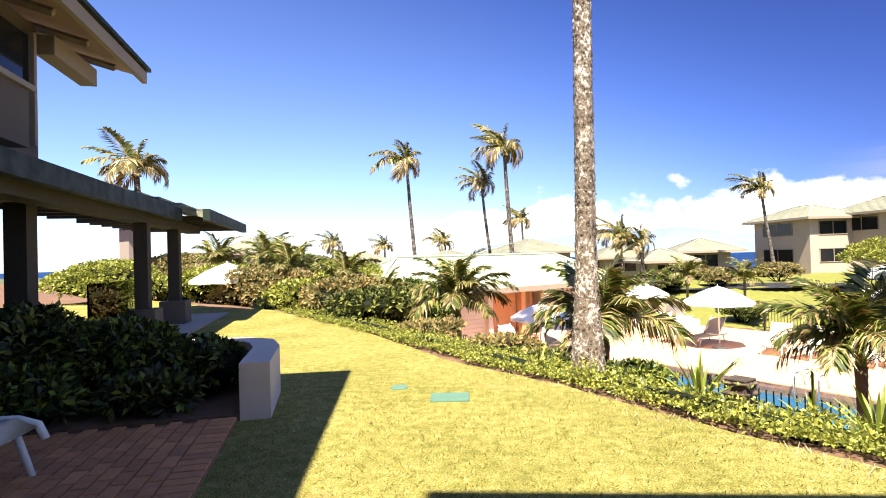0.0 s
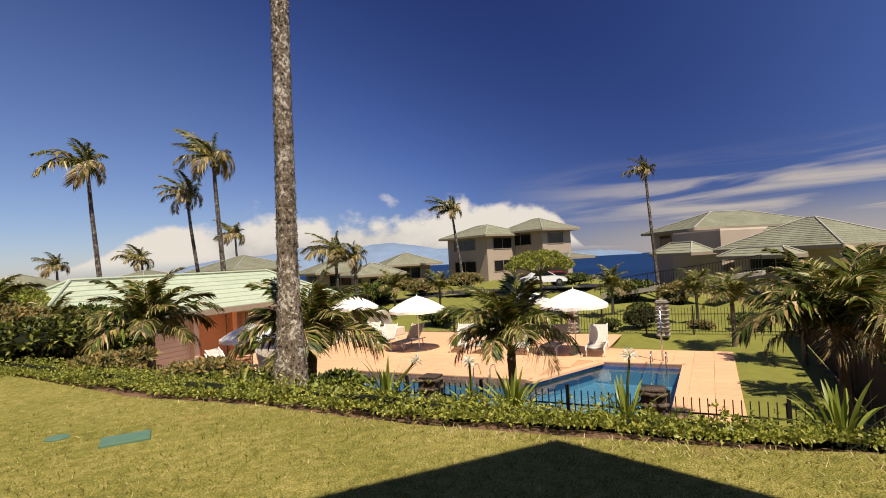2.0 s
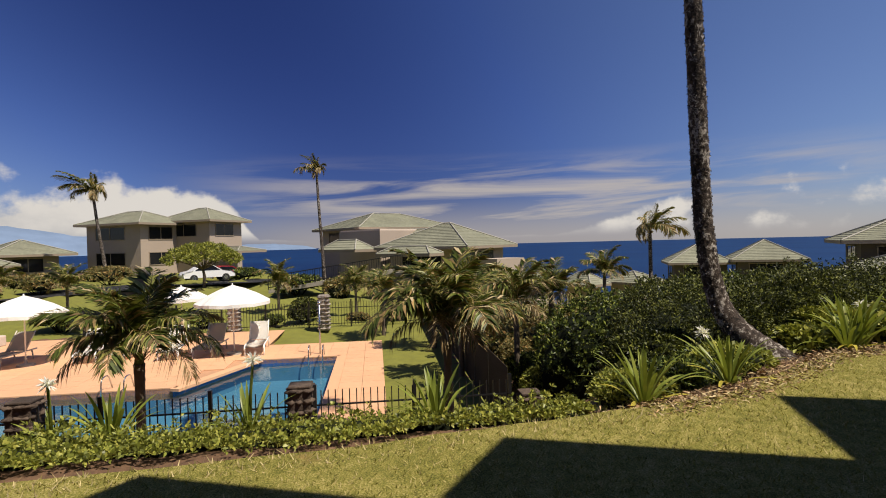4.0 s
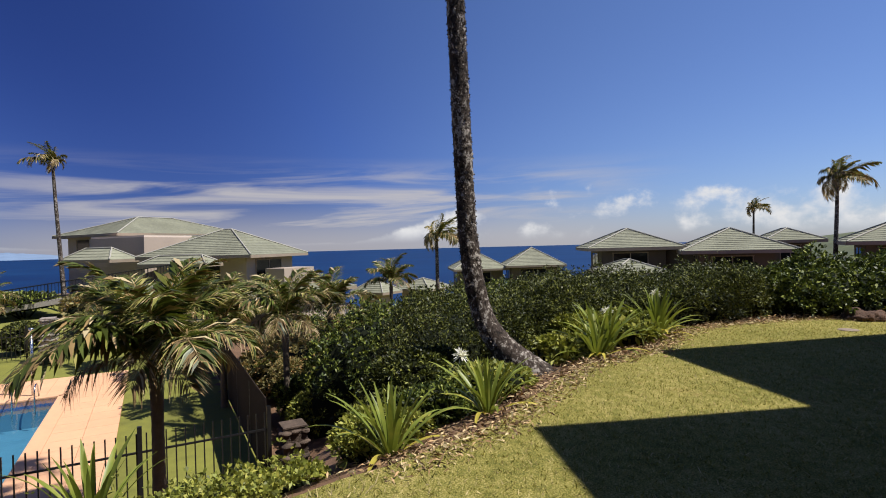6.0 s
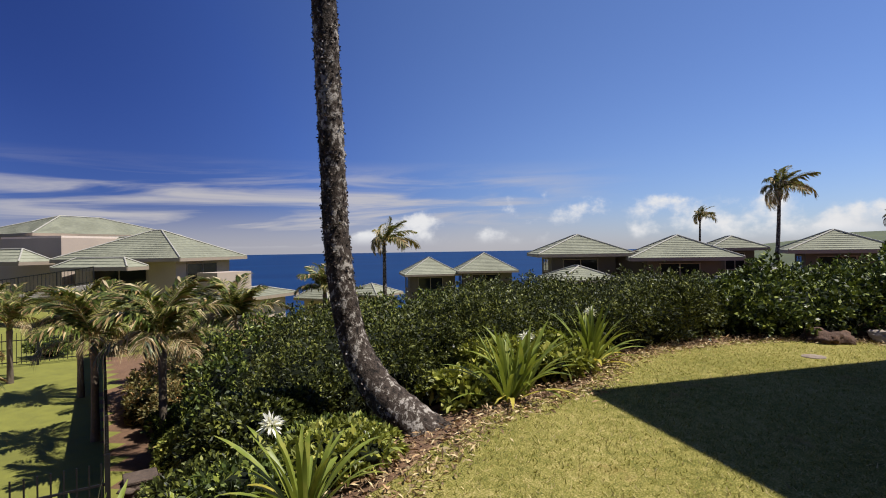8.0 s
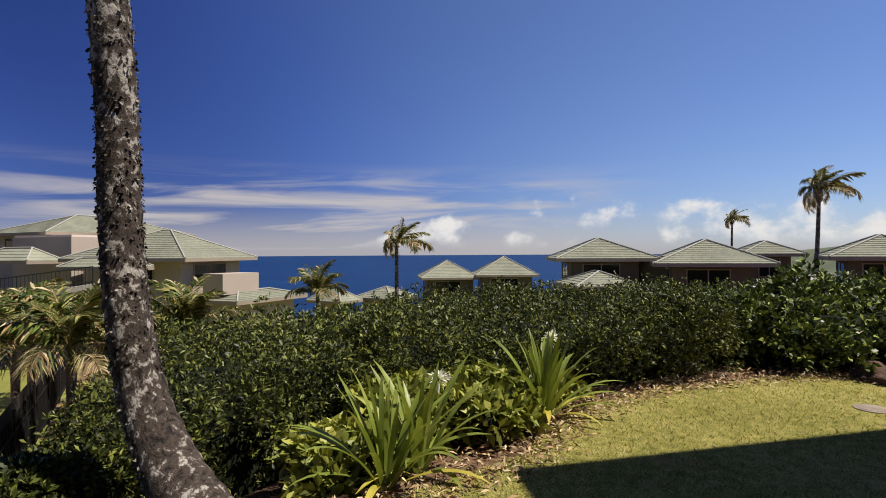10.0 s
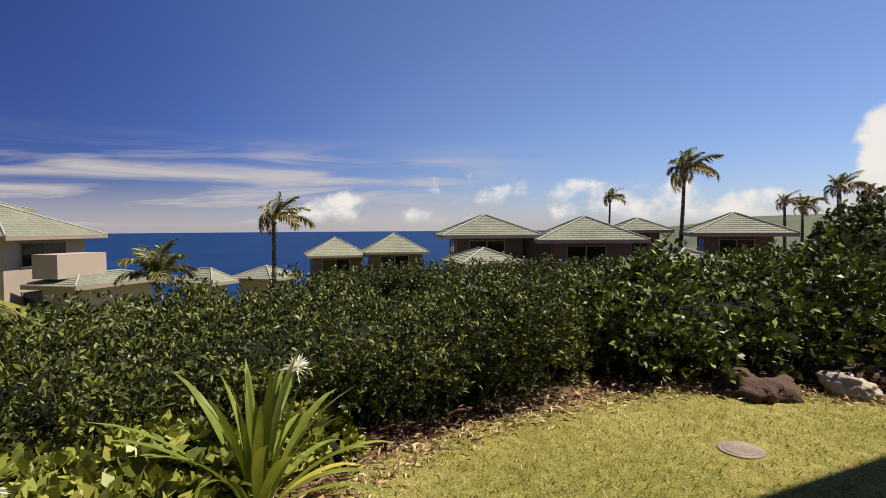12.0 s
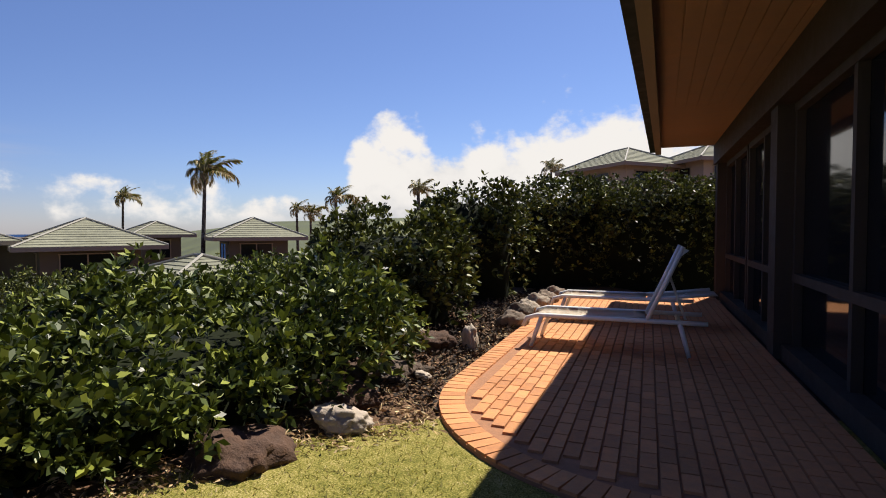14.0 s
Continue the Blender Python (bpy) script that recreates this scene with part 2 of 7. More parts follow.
M_TIMBER = material("painted_timber", (0.27, 0.215, 0.16), 0.75, 0.15, 9, 0.8, 0.25, 60)
M_SOFFIT = material("stained_soffit", (0.36, 0.225, 0.135), 0.75, 0.2, 6, 0.6, 0.3, 40)
M_TRIM = material("pale_trim", (0.34, 0.32, 0.27), 0.7, 0.1, 10, 1)
M_ROOF = material("grey_green_roof_tile", (0.185, 0.185, 0.130), 0.9, 0.3, 3.5, 0.5, 0.8, 14, obj=0.12, alt=(0.31, 0.30, 0.22))
M_ROOF_MINT = material("mint_roof_tile", (0.37, 0.42, 0.31), 0.85, 0.14, 4, 0.5, 0.3, 20)
M_ROOF_DARK = material("dark_green_gutter", (0.009, 0.017, 0.014), 0.7, 0.3, 6, 1)
M_DECK = material("salmon_paver", (0.66, 0.37, 0.21), 0.85, 0.10, 7, 0.4, 0.3, 60, obj=0.16)
M_DECK_JOINT = material("paver_joint", (0.50, 0.27, 0.15), 0.95, 0.2, 9, 1)
M_BRICK = material("patio_brick", (0.56, 0.245, 0.10), 0.85, 0.25, 18, 1.0, 0.5, 90, obj=0.35)
M_MORTAR = material("sand_joint", (0.33, 0.16, 0.085), 0.95, 0.3, 20, 2, 0.5, 90)
M_POOL = material("pool_plaster", (0.09, 0.22, 0.31), 0.6, 0.10, 3, 0.4)
M_POOL_TILE = material("waterline_tile", (0.05, 0.13, 0.36), 0.25, 0.3, 30, 2)
M_FENCE = material("black_steel", (0.018, 0.018, 0.018), 0.45, 0.3, 20, 2, metal=0.3)
M_CANVAS = material("white_canvas", (0.82, 0.81, 0.78), 0.85, 0.05, 20, 1, 0.15, 200, through_light=0.15)
M_PLASTIC = material("white_resin", (0.78, 0.76, 0.71), 0.45, 0.05, 20, 2)
M_SLING = material("taupe_sling", (0.52, 0.47, 0.40), 0.8, 0.1, 60, 3, 0.3, 300)
M_CREAM = material("cream_sling", (0.66, 0.58, 0.46), 0.8, 0.1, 60, 3, 0.3, 300)
M_WOOD = material("teak", (0.30, 0.17, 0.09), 0.7, 0.3, 10, 1, 0.2, 60)
M_LAVA = material("lava_rock", (0.066, 0.046, 0.034), 0.97, 0.6, 14, 2.5, 1.4, 34, obj=0.3, alt=(0.16, 0.12, 0.09))
M_PILLAR = material("grey_wall_stone", (0.19, 0.16, 0.135), 0.95, 0.4, 9, 1.5, 0.8, 30, obj=0.5, alt=(0.34, 0.30, 0.26))
M_ROCK = material("weathered_rock", (0.17, 0.13, 0.10), 0.95, 0.5, 8, 1.5, 1.0, 26, obj=0.6, alt=(0.42, 0.36, 0.29))
M_ROCK_RED = material("rusty_rock", (0.075, 0.042, 0.028), 0.97, 0.5, 11, 2.0, 1.4, 34, alt=(0.24, 0.125, 0.055))
M_ROCK_PALE = material("pale_stone", (0.42, 0.35, 0.28), 0.9, 0.2, 14, 2, 0.6, 50)
M_SCREEN = material("shade_cloth", (0.040, 0.031, 0.024), 0.95, 0.35, 30, 1, 0.3, 200, spec=0.1)
M_TERRACOTTA = material("terracotta", (0.42, 0.19, 0.10), 0.8, 0.2, 9, 1, 0.2, 60)
M_WALL_ORANGE = material("orange_plaster", (0.58, 0.27, 0.13), 0.9, 0.12, 6, 0.6, 0.2, 90)
M_COVER = material("green_plastic_cover", (0.085, 0.165, 0.115), 0.6, 0.15, 16, 2, 0.3, 120)
M_CONCRETE = material("pale_concrete", (0.36, 0.32, 0.27), 0.9, 0.2, 14, 2, 0.5, 80)
M_ASPHALT = material("asphalt", (0.055, 0.055, 0.058), 0.9, 0.25, 20, 1, 0.5, 200)
M_CAR_WHITE = material("white_car_paint", (0.78, 0.78, 0.78), 0.2, 0.03, 4, 1, spec=0.6)
M_CAR_RED = material("red_car_paint", (0.45, 0.02, 0.03), 0.2, 0.05, 4, 1, spec=0.6)
M_RUBBER = material("tyre_rubber", (0.02, 0.02, 0.02), 0.85, 0.2, 20, 2)
M_METAL = material("brushed_steel", (0.55, 0.56, 0.57), 0.25, 0.08, 30, 3, metal=1.0)
M_HILL = material("dry_hillside", (0.065, 0.075, 0.03), 0.95, 0.4, 0.03, 0.008, alt=(0.13, 0.11, 0.05))
# distance haze is mixed into this blue-grey base colour
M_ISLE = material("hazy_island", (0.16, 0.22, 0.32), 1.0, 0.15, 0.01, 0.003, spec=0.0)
M_DRYLEAF = material("leaf_litter", (0.30, 0.19, 0.095), 0.9, 0.5, 8, 2, island=0.9, alt=(0.55, 0.44, 0.25))


def glass_material(name, tint, rough=0.03):
    m = bpy.data.materials.new(name)
    m.use_nodes = True
    b = m.node_tree.nodes["Principled BSDF"]
    b.inputs["Base Color"].default_value = (*tint, 1)
    b.inputs["Roughness"].default_value, b.inputs["Specular IOR Level"].default_value = rough, 0.3
    return m


def clear_glass(name):
    m = bpy.data.materials.new(name)
    m.use_nodes = True
    t = m.node_tree
    tr, gl, mx, fr = (t.nodes.new(k) for k in ("ShaderNodeBsdfTransparent", "ShaderNodeBsdfGlossy", "ShaderNodeMixShader", "ShaderNodeFresnel"))
    tr.inputs[0].default_value = (0.72, 0.76, 0.74, 1)
    gl.inputs["Roughness"].default_value = 0.01
    fr.inputs[0].default_value = 1.52
    link(t, fr.outputs[0], mx.inputs[0])
    link(t, tr.outputs[0], mx.inputs[1])
    link(t, gl.outputs[0], mx.inputs[2])
    link(t, mx.outputs[0], t.nodes["Material Output"].inputs[0])
    return m


# opaque near-black base colour paints in the unlit rooms behind panes
M_GLASS_DARK = glass_material("dark_window_glass", (0.012, 0.013, 0.015), 0.06)
M_GLASS = clear_glass("clear_glass")


def sea_material():
    m = bpy.data.materials.new("deep_sea")
    m.use_nodes = True
    t = m.node_tree
    b = t.nodes["Principled BSDF"]
    geo = t.nodes.new("ShaderNodeNewGeometry")
    f = noise_node(t, geo.outputs["Position"], 0.006, 5, 0.6)
    link(t, ramp_node(t, f, [(0.3, (0.003, 0.017, 0.070)), (0.7, (0.006, 0.034, 0.105))]), b.inputs["Base Color"])
    b.inputs["Roughness"].default_value, b.inputs["Specular IOR Level"].default_value = 0.55, 0.12
    bn = t.nodes.new("ShaderNodeBump")
    bn.inputs["Strength"].default_value, bn.inputs["Distance"].default_value = 0.6, 0.5
    link(t, noise_node(t, geo.outputs["Position"], 0.12, 5, 0.6), bn.inputs["Height"])
    link(t, bn.outputs[0], b.inputs["Normal"])
    return m


def water_material():
    m = bpy.data.materials.new("pool_water")
    m.use_nodes = True
    t = m.node_tree
    tr, gl, mx, fr = (t.nodes.new(k) for k in ("ShaderNodeBsdfTransparent", "ShaderNodeBsdfGlossy", "ShaderNodeMixShader", "ShaderNodeFresnel"))
    tr.inputs[0].default_value = (0.62, 0.86, 0.93, 1)
    gl.inputs["Roughness"].default_value = 0.04
    fr.inputs[0].default_value = 1.33
    geo = t.nodes.new("ShaderNodeNewGeometry")
    bn = t.nodes.new("ShaderNodeBump")
    bn.inputs["Strength"].default_value, bn.inputs["Distance"].default_value = 0.35, 0.03
    link(t, noise_node(t, geo.outputs["Position"], 3.0, 3, 0.5), bn.inputs["Height"])
    for node in (gl, fr):
        link(t, bn.outputs[0], node.inputs["Normal"])
    link(t, fr.outputs[0], mx.inputs[0])
    link(t, tr.outputs[0], mx.inputs[1])
    link(t, gl.outputs[0], mx.inputs[2])
    link(t, mx.outputs[0], t.nodes["Material Output"].inputs[0])
    return m


M_SEA, M_WATER = sea_material(), water_material()


# ---------------------------------------------------------------- building helpers
def mesh_of(name, verts, faces, mats, smooth=False, index=None):
    me = bpy.data.meshes.new(name)
    me.from_pydata([tuple(v) for v in verts], [], [tuple(f) for f in faces])
    for m in (mats if isinstance(mats, (list, tuple)) else [mats]):
        me.materials.append(m)
    if index is not None:
        me.polygons.foreach_set("material_index", index)
    if smooth:
        me.polygons.foreach_set("use_smooth", [True] * len(me.polygons))
    me.update()
    return me


def part(name, bm, mat, parent, label="", smooth=False):
    """Links a bmesh as one mesh object under a thing or under a part."""
    me = bpy.data.meshes.new(name)
    bmesh.ops.recalc_face_normals(bm, faces=bm.faces[:])
    bm.to_mesh(me)
    bm.free()
    me.materials.append(mat)
    if smooth:
        me.polygons.foreach_set("use_smooth", [True] * len(me.polygons))
    ob = new(name, me)
    ob.parent = parent
    if label:
        ob["label"] = label
    return ob


def part_mesh(name, me, parent, m=None, label=""):
    ob = new(name, me)
    ob.parent = parent
    if m is not None:
        ob.matrix_basis = m
    if label:
        ob["label"] = label
    return ob


def thing(name, x=0.0, y=0.0, z=0.0, rz=0.0, label="", category="", group="", kind=""):
    ob = new(name)
    ob.empty_display_size = 0.2
    ob.matrix_basis = pose(x, y, z, 0, 0, rz)
    return tagged(ob, label, category, group, kind)


def box(bm, x0, y0, z0, x1, y1, z1, bevel=0.0, m=None):
    vs = [bm.verts.new((x, y, z)) for x in (x0, x1) for y in (y0, y1) for z in (z0, z1)]
    fs = [bm.faces.new([vs[i] for i in f]) for f in ((0, 1, 3, 2), (4, 6, 7, 5), (0, 4, 5, 1), (2, 3, 7, 6), (0, 2, 6, 4), (1, 5, 7, 3))]
    if bevel:
        es = list({e for f in fs for e in f.edges})
        out = bmesh.ops.bevel(bm, geom=es, offset=bevel, segments=2, affect="EDGES", profile=0.6)
        vs = list({v for f in out["faces"] for v in f.verts} | {v for v in vs if v.is_valid})
    if m is not None:
        bmesh.ops.transform(bm, matrix=m, verts=[v for v in vs if v.is_valid])
    return vs


def boxed(*args, **kw):
    bm = bmesh.new()
    box(bm, *args, **kw)
    return bm


def tube(bm, path, radii, sides=8, cap=True):
    """A tube along points, with a radius at each."""
    rings, up = [], Vector((0, 0, 1))
    path = [Vector(p) for p in path]
    for i, p in enumerate(path):
        d = (path[min(i + 1, len(path) - 1)] - path[max(i - 1, 0)]).normalized()
        a = d.cross(up)
        a = a.normalized() if a.length > 1e-3 else Vector((1, 0, 0))
        b = d.cross(a).normalized()
        r = radii[i] if isinstance(radii, (list, tuple)) else radii
        rings.append([bm.verts.new(p + (a * math.cos(2 * math.pi * k / sides) + b * math.sin(2 * math.pi * k / sides)) * r) for k in range(sides)])
    for r0, r1 in zip(rings, rings[1:]):
        for k in range(sides):
            bm.faces.new((r0[k], r0[(k + 1) % sides], r1[(k + 1) % sides], r1[k]))
    if cap:
        bm.faces.new(rings[0][::-1])
        bm.faces.new(rings[-1])
    return rings


def prism(bm, poly, z0, z1):
    lo = [bm.verts.new((x, y, z0)) for x, y in poly]
    hi = [bm.verts.new((x, y, z1)) for x, y in poly]
    n = len(poly)
    bm.faces.new(lo[::-1])
    bm.faces.new(hi)
    for i in range(n):
        bm.faces.new((lo[i], lo[(i + 1) % n], hi[(i + 1) % n], hi[i]))


# house grid: a runs out from the facade, b along it
GRID = radians(21.7)
GN, GU = Vector((math.cos(GRID), math.sin(GRID))), Vector((math.sin(GRID), -math.cos(GRID)))
# pool grid: p along the fence, q away from it
PA = math.atan2(0.733, 0.68)
PP, PQ = Vector((math.cos(PA), -math.sin(PA))), Vector((math.sin(PA), math.cos(PA)))
DECK_Z = -2.4


def hn(a, b):
    v = GN * a + GU * b
    return v.x, v.y


def pq(p, q):
    v = PP * p + PQ * q
    return v.x, v.y


POOL_TURN = -math.degrees(PA)


# ---------------------------------------------------------------- ground
LAWN_EDGE = [(-14, 17.5), (-9.0, 14.1), (-6.9, 13.2), (-3.2, 9.3), (-1.05, 6.45), (0.2, 5.3), (1.3, 4.0), (2.2, 3.15), (3.05, 2.4), (3.97, 1.71), (4.8, 1.05), (5.6, 0.55),
             (6.2, 0.37), (6.9, 0.15), (7.57, -0.09), (8.65, -1.0), (9.4, -1.2), (9.95, -1.55), (10.45, -2.1), (11.0, -3.0), (11.3, -3.8), (11.2, -4.5), (10.95, -5.1), (10.75, -5.5)]
EDGE_END = [(11.2, -6.2), (12.2, -8.5), (13.3, -11.5), (12.0, -16.0), (8, -22)]
EDGE_ALL = np.array(LAWN_EDGE + EDGE_END)
LAWN_POLY = LAWN_EDGE + [(10.0, -6.5), (6.0, -9.0), (-2.0, -6.0), (-12, 0), (-18, 8), (-18, 16)]


def edge_distance(x, y):
    """Distance out from the lawn's edge (minus: on the lawn), for arrays."""
    p = np.stack([np.asarray(x, float), np.asarray(y, float)], -1)
    best = np.full(p.shape[:-1], 1e9)
    side = np.zeros(p.shape[:-1])
    for a, b in zip(EDGE_ALL[:-1], EDGE_ALL[1:]):
        d = b - a
        k = np.clip(((p - a) @ d) / (d @ d), 0, 1)
        off = p - (a + k[..., None] * d)
        dist = np.hypot(off[..., 0], off[..., 1])
        s = d[0] * (p[..., 1] - a[1]) - d[1] * (p[..., 0] - a[0])
        near = dist < best - 1e-9
        side = np.where(near, s, side)
        best = np.where(near, dist, best)
    return np.where(side > 0, best, -best)


FALL_R = np.array([0, 2, 5, 12, 25, 45, 80, 150, 300, 600, 3000])
FALL_AZ = np.array([-110, -60, -15, 25, 50, 70, 95, 120, 140, 165, 250])
FALL_Z = np.array([
    [0, 0, 0, 0, 0, 0, 1, 3, 8, 15, 40],
    [0, -.1, -.3, -.8, -1, -1, -1, -1, -3, -6, -30],
    [0, -.5, -1.6, -2.42, -2.42, -2.2, -2, -2.5, -9, -25, -60],
    [0, -.8, -2.3, -2.42, -2.42, -1.75, -1.9, -6, -25, -40, -60],
    [0, -.8, -2.3, -2.42, -2.42, -2.6, -5, -14, -30, -45, -60],
    [0, -.7, -1.8, -2.6, -3.6, -6.5, -12, -25, -45, -50, -60],
    [0, -.5, -1.3, -2.2, -3.4, -5.5, -9, -20, -40, -50, -60],
    [0, .0, -.3, -.8, -2, -3, -4, -3, 3, 12, 30],
    [0, .15, .3, .4, .5, .5, 1, 3, 8, 18, 60],
    [0, .15, .3, .5, 1, 1.5, 3, 6, 12, 25, 80],
    [0, 0, 0, 0, 0, 0, 1, 3, 8, 15, 40]])
POOL_POLY = [(-11.3, 15.25), (-4.94, 15.25), (-3.55, 18.3), (-0.85, 18.3), (-0.85, 10.85), (-11.3, 10.85)]


def ground_height(x, y):
    x, y = np.asarray(x, float), np.asarray(y, float)
    s = np.maximum(edge_distance(x, y), 0)
    az = np.degrees(np.arctan2(x - 4, y - 0.5))
    az = np.where(az < -110, az + 360, az)
    az = np.clip(az, -110, 250)
    i = np.clip(np.searchsorted(FALL_AZ, az) - 1, 0, len(FALL_AZ) - 2)
    w = (az - FALL_AZ[i]) / (FALL_AZ[i + 1] - FALL_AZ[i])
    w = w * w * (3 - 2 * w)
    j = np.clip(np.searchsorted(FALL_R, s) - 1, 0, len(FALL_R) - 2)
    v = (s - FALL_R[j]) / (FALL_R[j + 1] - FALL_R[j])
    lo = FALL_Z[i, j] * (1 - v) + FALL_Z[i, j + 1] * v
    hi = FALL_Z[i + 1, j] * (1 - v) + FALL_Z[i + 1, j + 1] * v
    z = lo * (1 - w) + hi * w
    p, q = x * PP.x + y * PP.y, x * PQ.x + y * PQ.y
    flat = np.clip((q - 8.2) / 1.8, 0, 1) * np.clip((26.5 - q) / 2.0, 0, 1) * np.clip((4.6 - p) / 1.5, 0, 1) * np.clip((p + 26) / 3, 0, 1)
    z = z * (1 - flat) + flat * (DECK_Z - 0.05)
    pool = (p > -11.9) & (p < -0.3) & (q > 10.3) & (q < 18.9)
    return np.where(pool, -5.0, z)


def gz(x, y):
    return float(ground_height(x, y))


def make_ground():
    def axis(c, fine, n, grow):
        a, v, s = [0.0], 0.0, fine
        for i in range(n):
            v += s
            a.append(v)
            if v > 26:
                s *= grow
        a = np.array(a)
        return np.concatenate([c - a[:0:-1], c + a])
    xs, ys = axis(5, 0.6, 82, 1.17), axis(5, 0.6, 82, 1.17)
    xs, ys = xs[(xs > -4000) & (xs < 4000)], ys[(ys > -4000) & (ys < 4000)]
    X, Y = np.meshgrid(xs, ys, indexing="ij")
    Z = ground_height(X, Y)
    s = edge_distance(X, Y)
    Z = np.where(s < -0.5, -0.06, np.where(s < 0.45, np.minimum(Z, -0.04), Z))
    bumpy = np.array([noise.noise(Vector((x * 0.35, y * 0.35, 0))) for x, y in zip(X.ravel(), Y.ravel())]).reshape(X.shape)
    P, Q = X * PP.x + Y * PP.y, X * PQ.x + Y * PQ.y
    terrace = (Q > 9.0) & (Q < 26) & (P > -22) & (P < 4.2)
    Z = Z + np.where((s > 0.5) & (s < 400) & ~terrace, bumpy * np.clip(s * 0.02, 0.03, 0.8), 0)
    Z = np.where(terrace & (P < 0.2) & (Q > 10.4) & (Q < 24.2), np.minimum(Z, DECK_Z - 0.2), Z)
    n, m = X.shape
    verts = np.stack([X, Y, Z], -1).reshape(-1, 3)
    idx = np.arange(n * m).reshape(n, m)
    faces = np.stack([idx[:-1, :-1], idx[1:, :-1], idx[1:, 1:], idx[:-1, 1:]], -1).reshape(-1, 4)
    cx, cy = ((X[:-1, :-1] + X[1:, 1:]) / 2).ravel(), ((Y[:-1, :-1] + Y[1:, 1:]) / 2).ravel()
    p, q = cx * PP.x + cy * PP.y, cx * PQ.x + cy * PQ.y
    r = np.hypot(cx - 5, cy)
    green = (q > 25.0) & (r < 75) | (p > -0.2) & (q > 10.2) & (q < 25) & (p < 3.1) | (p > -4.2) & (q > 20.3) & (q < 25.1) & (p < 3.1)
    index = np.where(r > 110, 2, np.where(green, 1, 0))
    ob = new("ground", mesh_of("ground", verts.tolist(), faces.tolist(), [M_SOIL, M_GRASS_FAR, M_HILL], True, index.tolist()))
    tagged(ob, "brown mulched soil falling away to green slopes", "ground", kind="structure")


make_ground()


def make_sea():
    bm = bmesh.new()
    ring = [bm.verts.new((4900 * math.cos(a), 4900 * math.sin(a), -22)) for a in [2 * math.pi * k / 96 for k in range(96)]]
    bm.faces.new(ring)
    me = bpy.data.meshes.new("sea")
    bm.to_mesh(me)
    bm.free()
    me.materials.append(M_SEA)
    tagged(new("water", me), "deep blue open sea reaching the horizon", "sea", kind="structure")


make_sea()


def make_island(az0, az1, dist, height, label, seed):
    rnd = random.Random(seed)
    verts, faces, n = [], [], 48
    for i in range(n + 1):
        k = i / n
        a = radians(az0 + (az1 - az0) * k)
        h = height * (math.sin(math.pi * min(1, max(0, k))) ** 0.7) * (0.8 + 0.25 * noise.noise(Vector((k * 5, seed, 0))) + 0.08 * noise.noise(Vector((k * 22, seed, 1))))
        for d, z in ((dist, -23), (dist + 180, h * 0.55 - 22), (dist + 420, h - 22), (dist + 900, -23)):
            verts.append((d * math.sin(a), d * math.cos(a), z))
    for i in range(n):
        for j in range(3):
            a = i * 4 + j
            faces.append((a, a + 4, a + 5, a + 1))
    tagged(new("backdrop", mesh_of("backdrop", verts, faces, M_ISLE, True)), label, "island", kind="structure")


make_island(-9, 27, 3400, 215, "hazy blue mountain island across the channel", 3)
make_island(30, 41, 3900, 60, "low hazy headland across the channel", 7)


def inside(px, py, poly):
    res = np.zeros(np.shape(px), bool)
    n = len(poly)
    for i in range(n):
        (x0, y0), (x1, y1) = poly[i], poly[(i + 1) % n]
        if y0 == y1:
            continue
        c = ((y0 > py) != (y1 > py)) & (px < (x1 - x0) * (py - y0) / (y1 - y0) + x0)
        res ^= c
    return res


def make_lawn():
    bm = bmesh.new()
    fine = []
    n = len(LAWN_POLY)
    for i in range(n):
        a, b = Vector(LAWN_POLY[i]), Vector(LAWN_POLY[(i + 1) % n])
        k = max(1, int((b - a).length / 0.25)) if i < len(LAWN_EDGE) else 1
        for j in range(k):
            v = a.lerp(b, j / k)
            w = 0.05 if i < len(LAWN_EDGE) - 1 else 0
            fine.append((v.x + w * noise.noise(Vector((v.x * 3, v.y * 3, 1))), v.y + w * noise.noise(Vector((v.x * 3, v.y * 3, 5)))))
    hi = [bm.verts.new((x, y, 0.0)) for x, y in fine]
    lo = [bm.verts.new((x, y, -0.25)) for x, y in fine]
    top = bm.faces.new(hi)
    k = len(fine)
    for i in range(k):
        bm.faces.new((lo[i], lo[(i + 1) % k], hi[(i + 1) % k], hi[i]))
    bmesh.ops.triangulate(bm, faces=[top])
    ob = part("lawn", bm, M_LAWN, None)
    tagged(ob, "close-mown yellow-green lawn with worn patches", "lawn", kind="structure")


make_lawn()


# ---------------------------------------------------------------- pool
DECK_POLY = [(-20, 10.0), (0.65, 10.0), (0.55, 20.85), (-3.55, 21.05), (-3.75, 24.6), (-20, 24.4)]


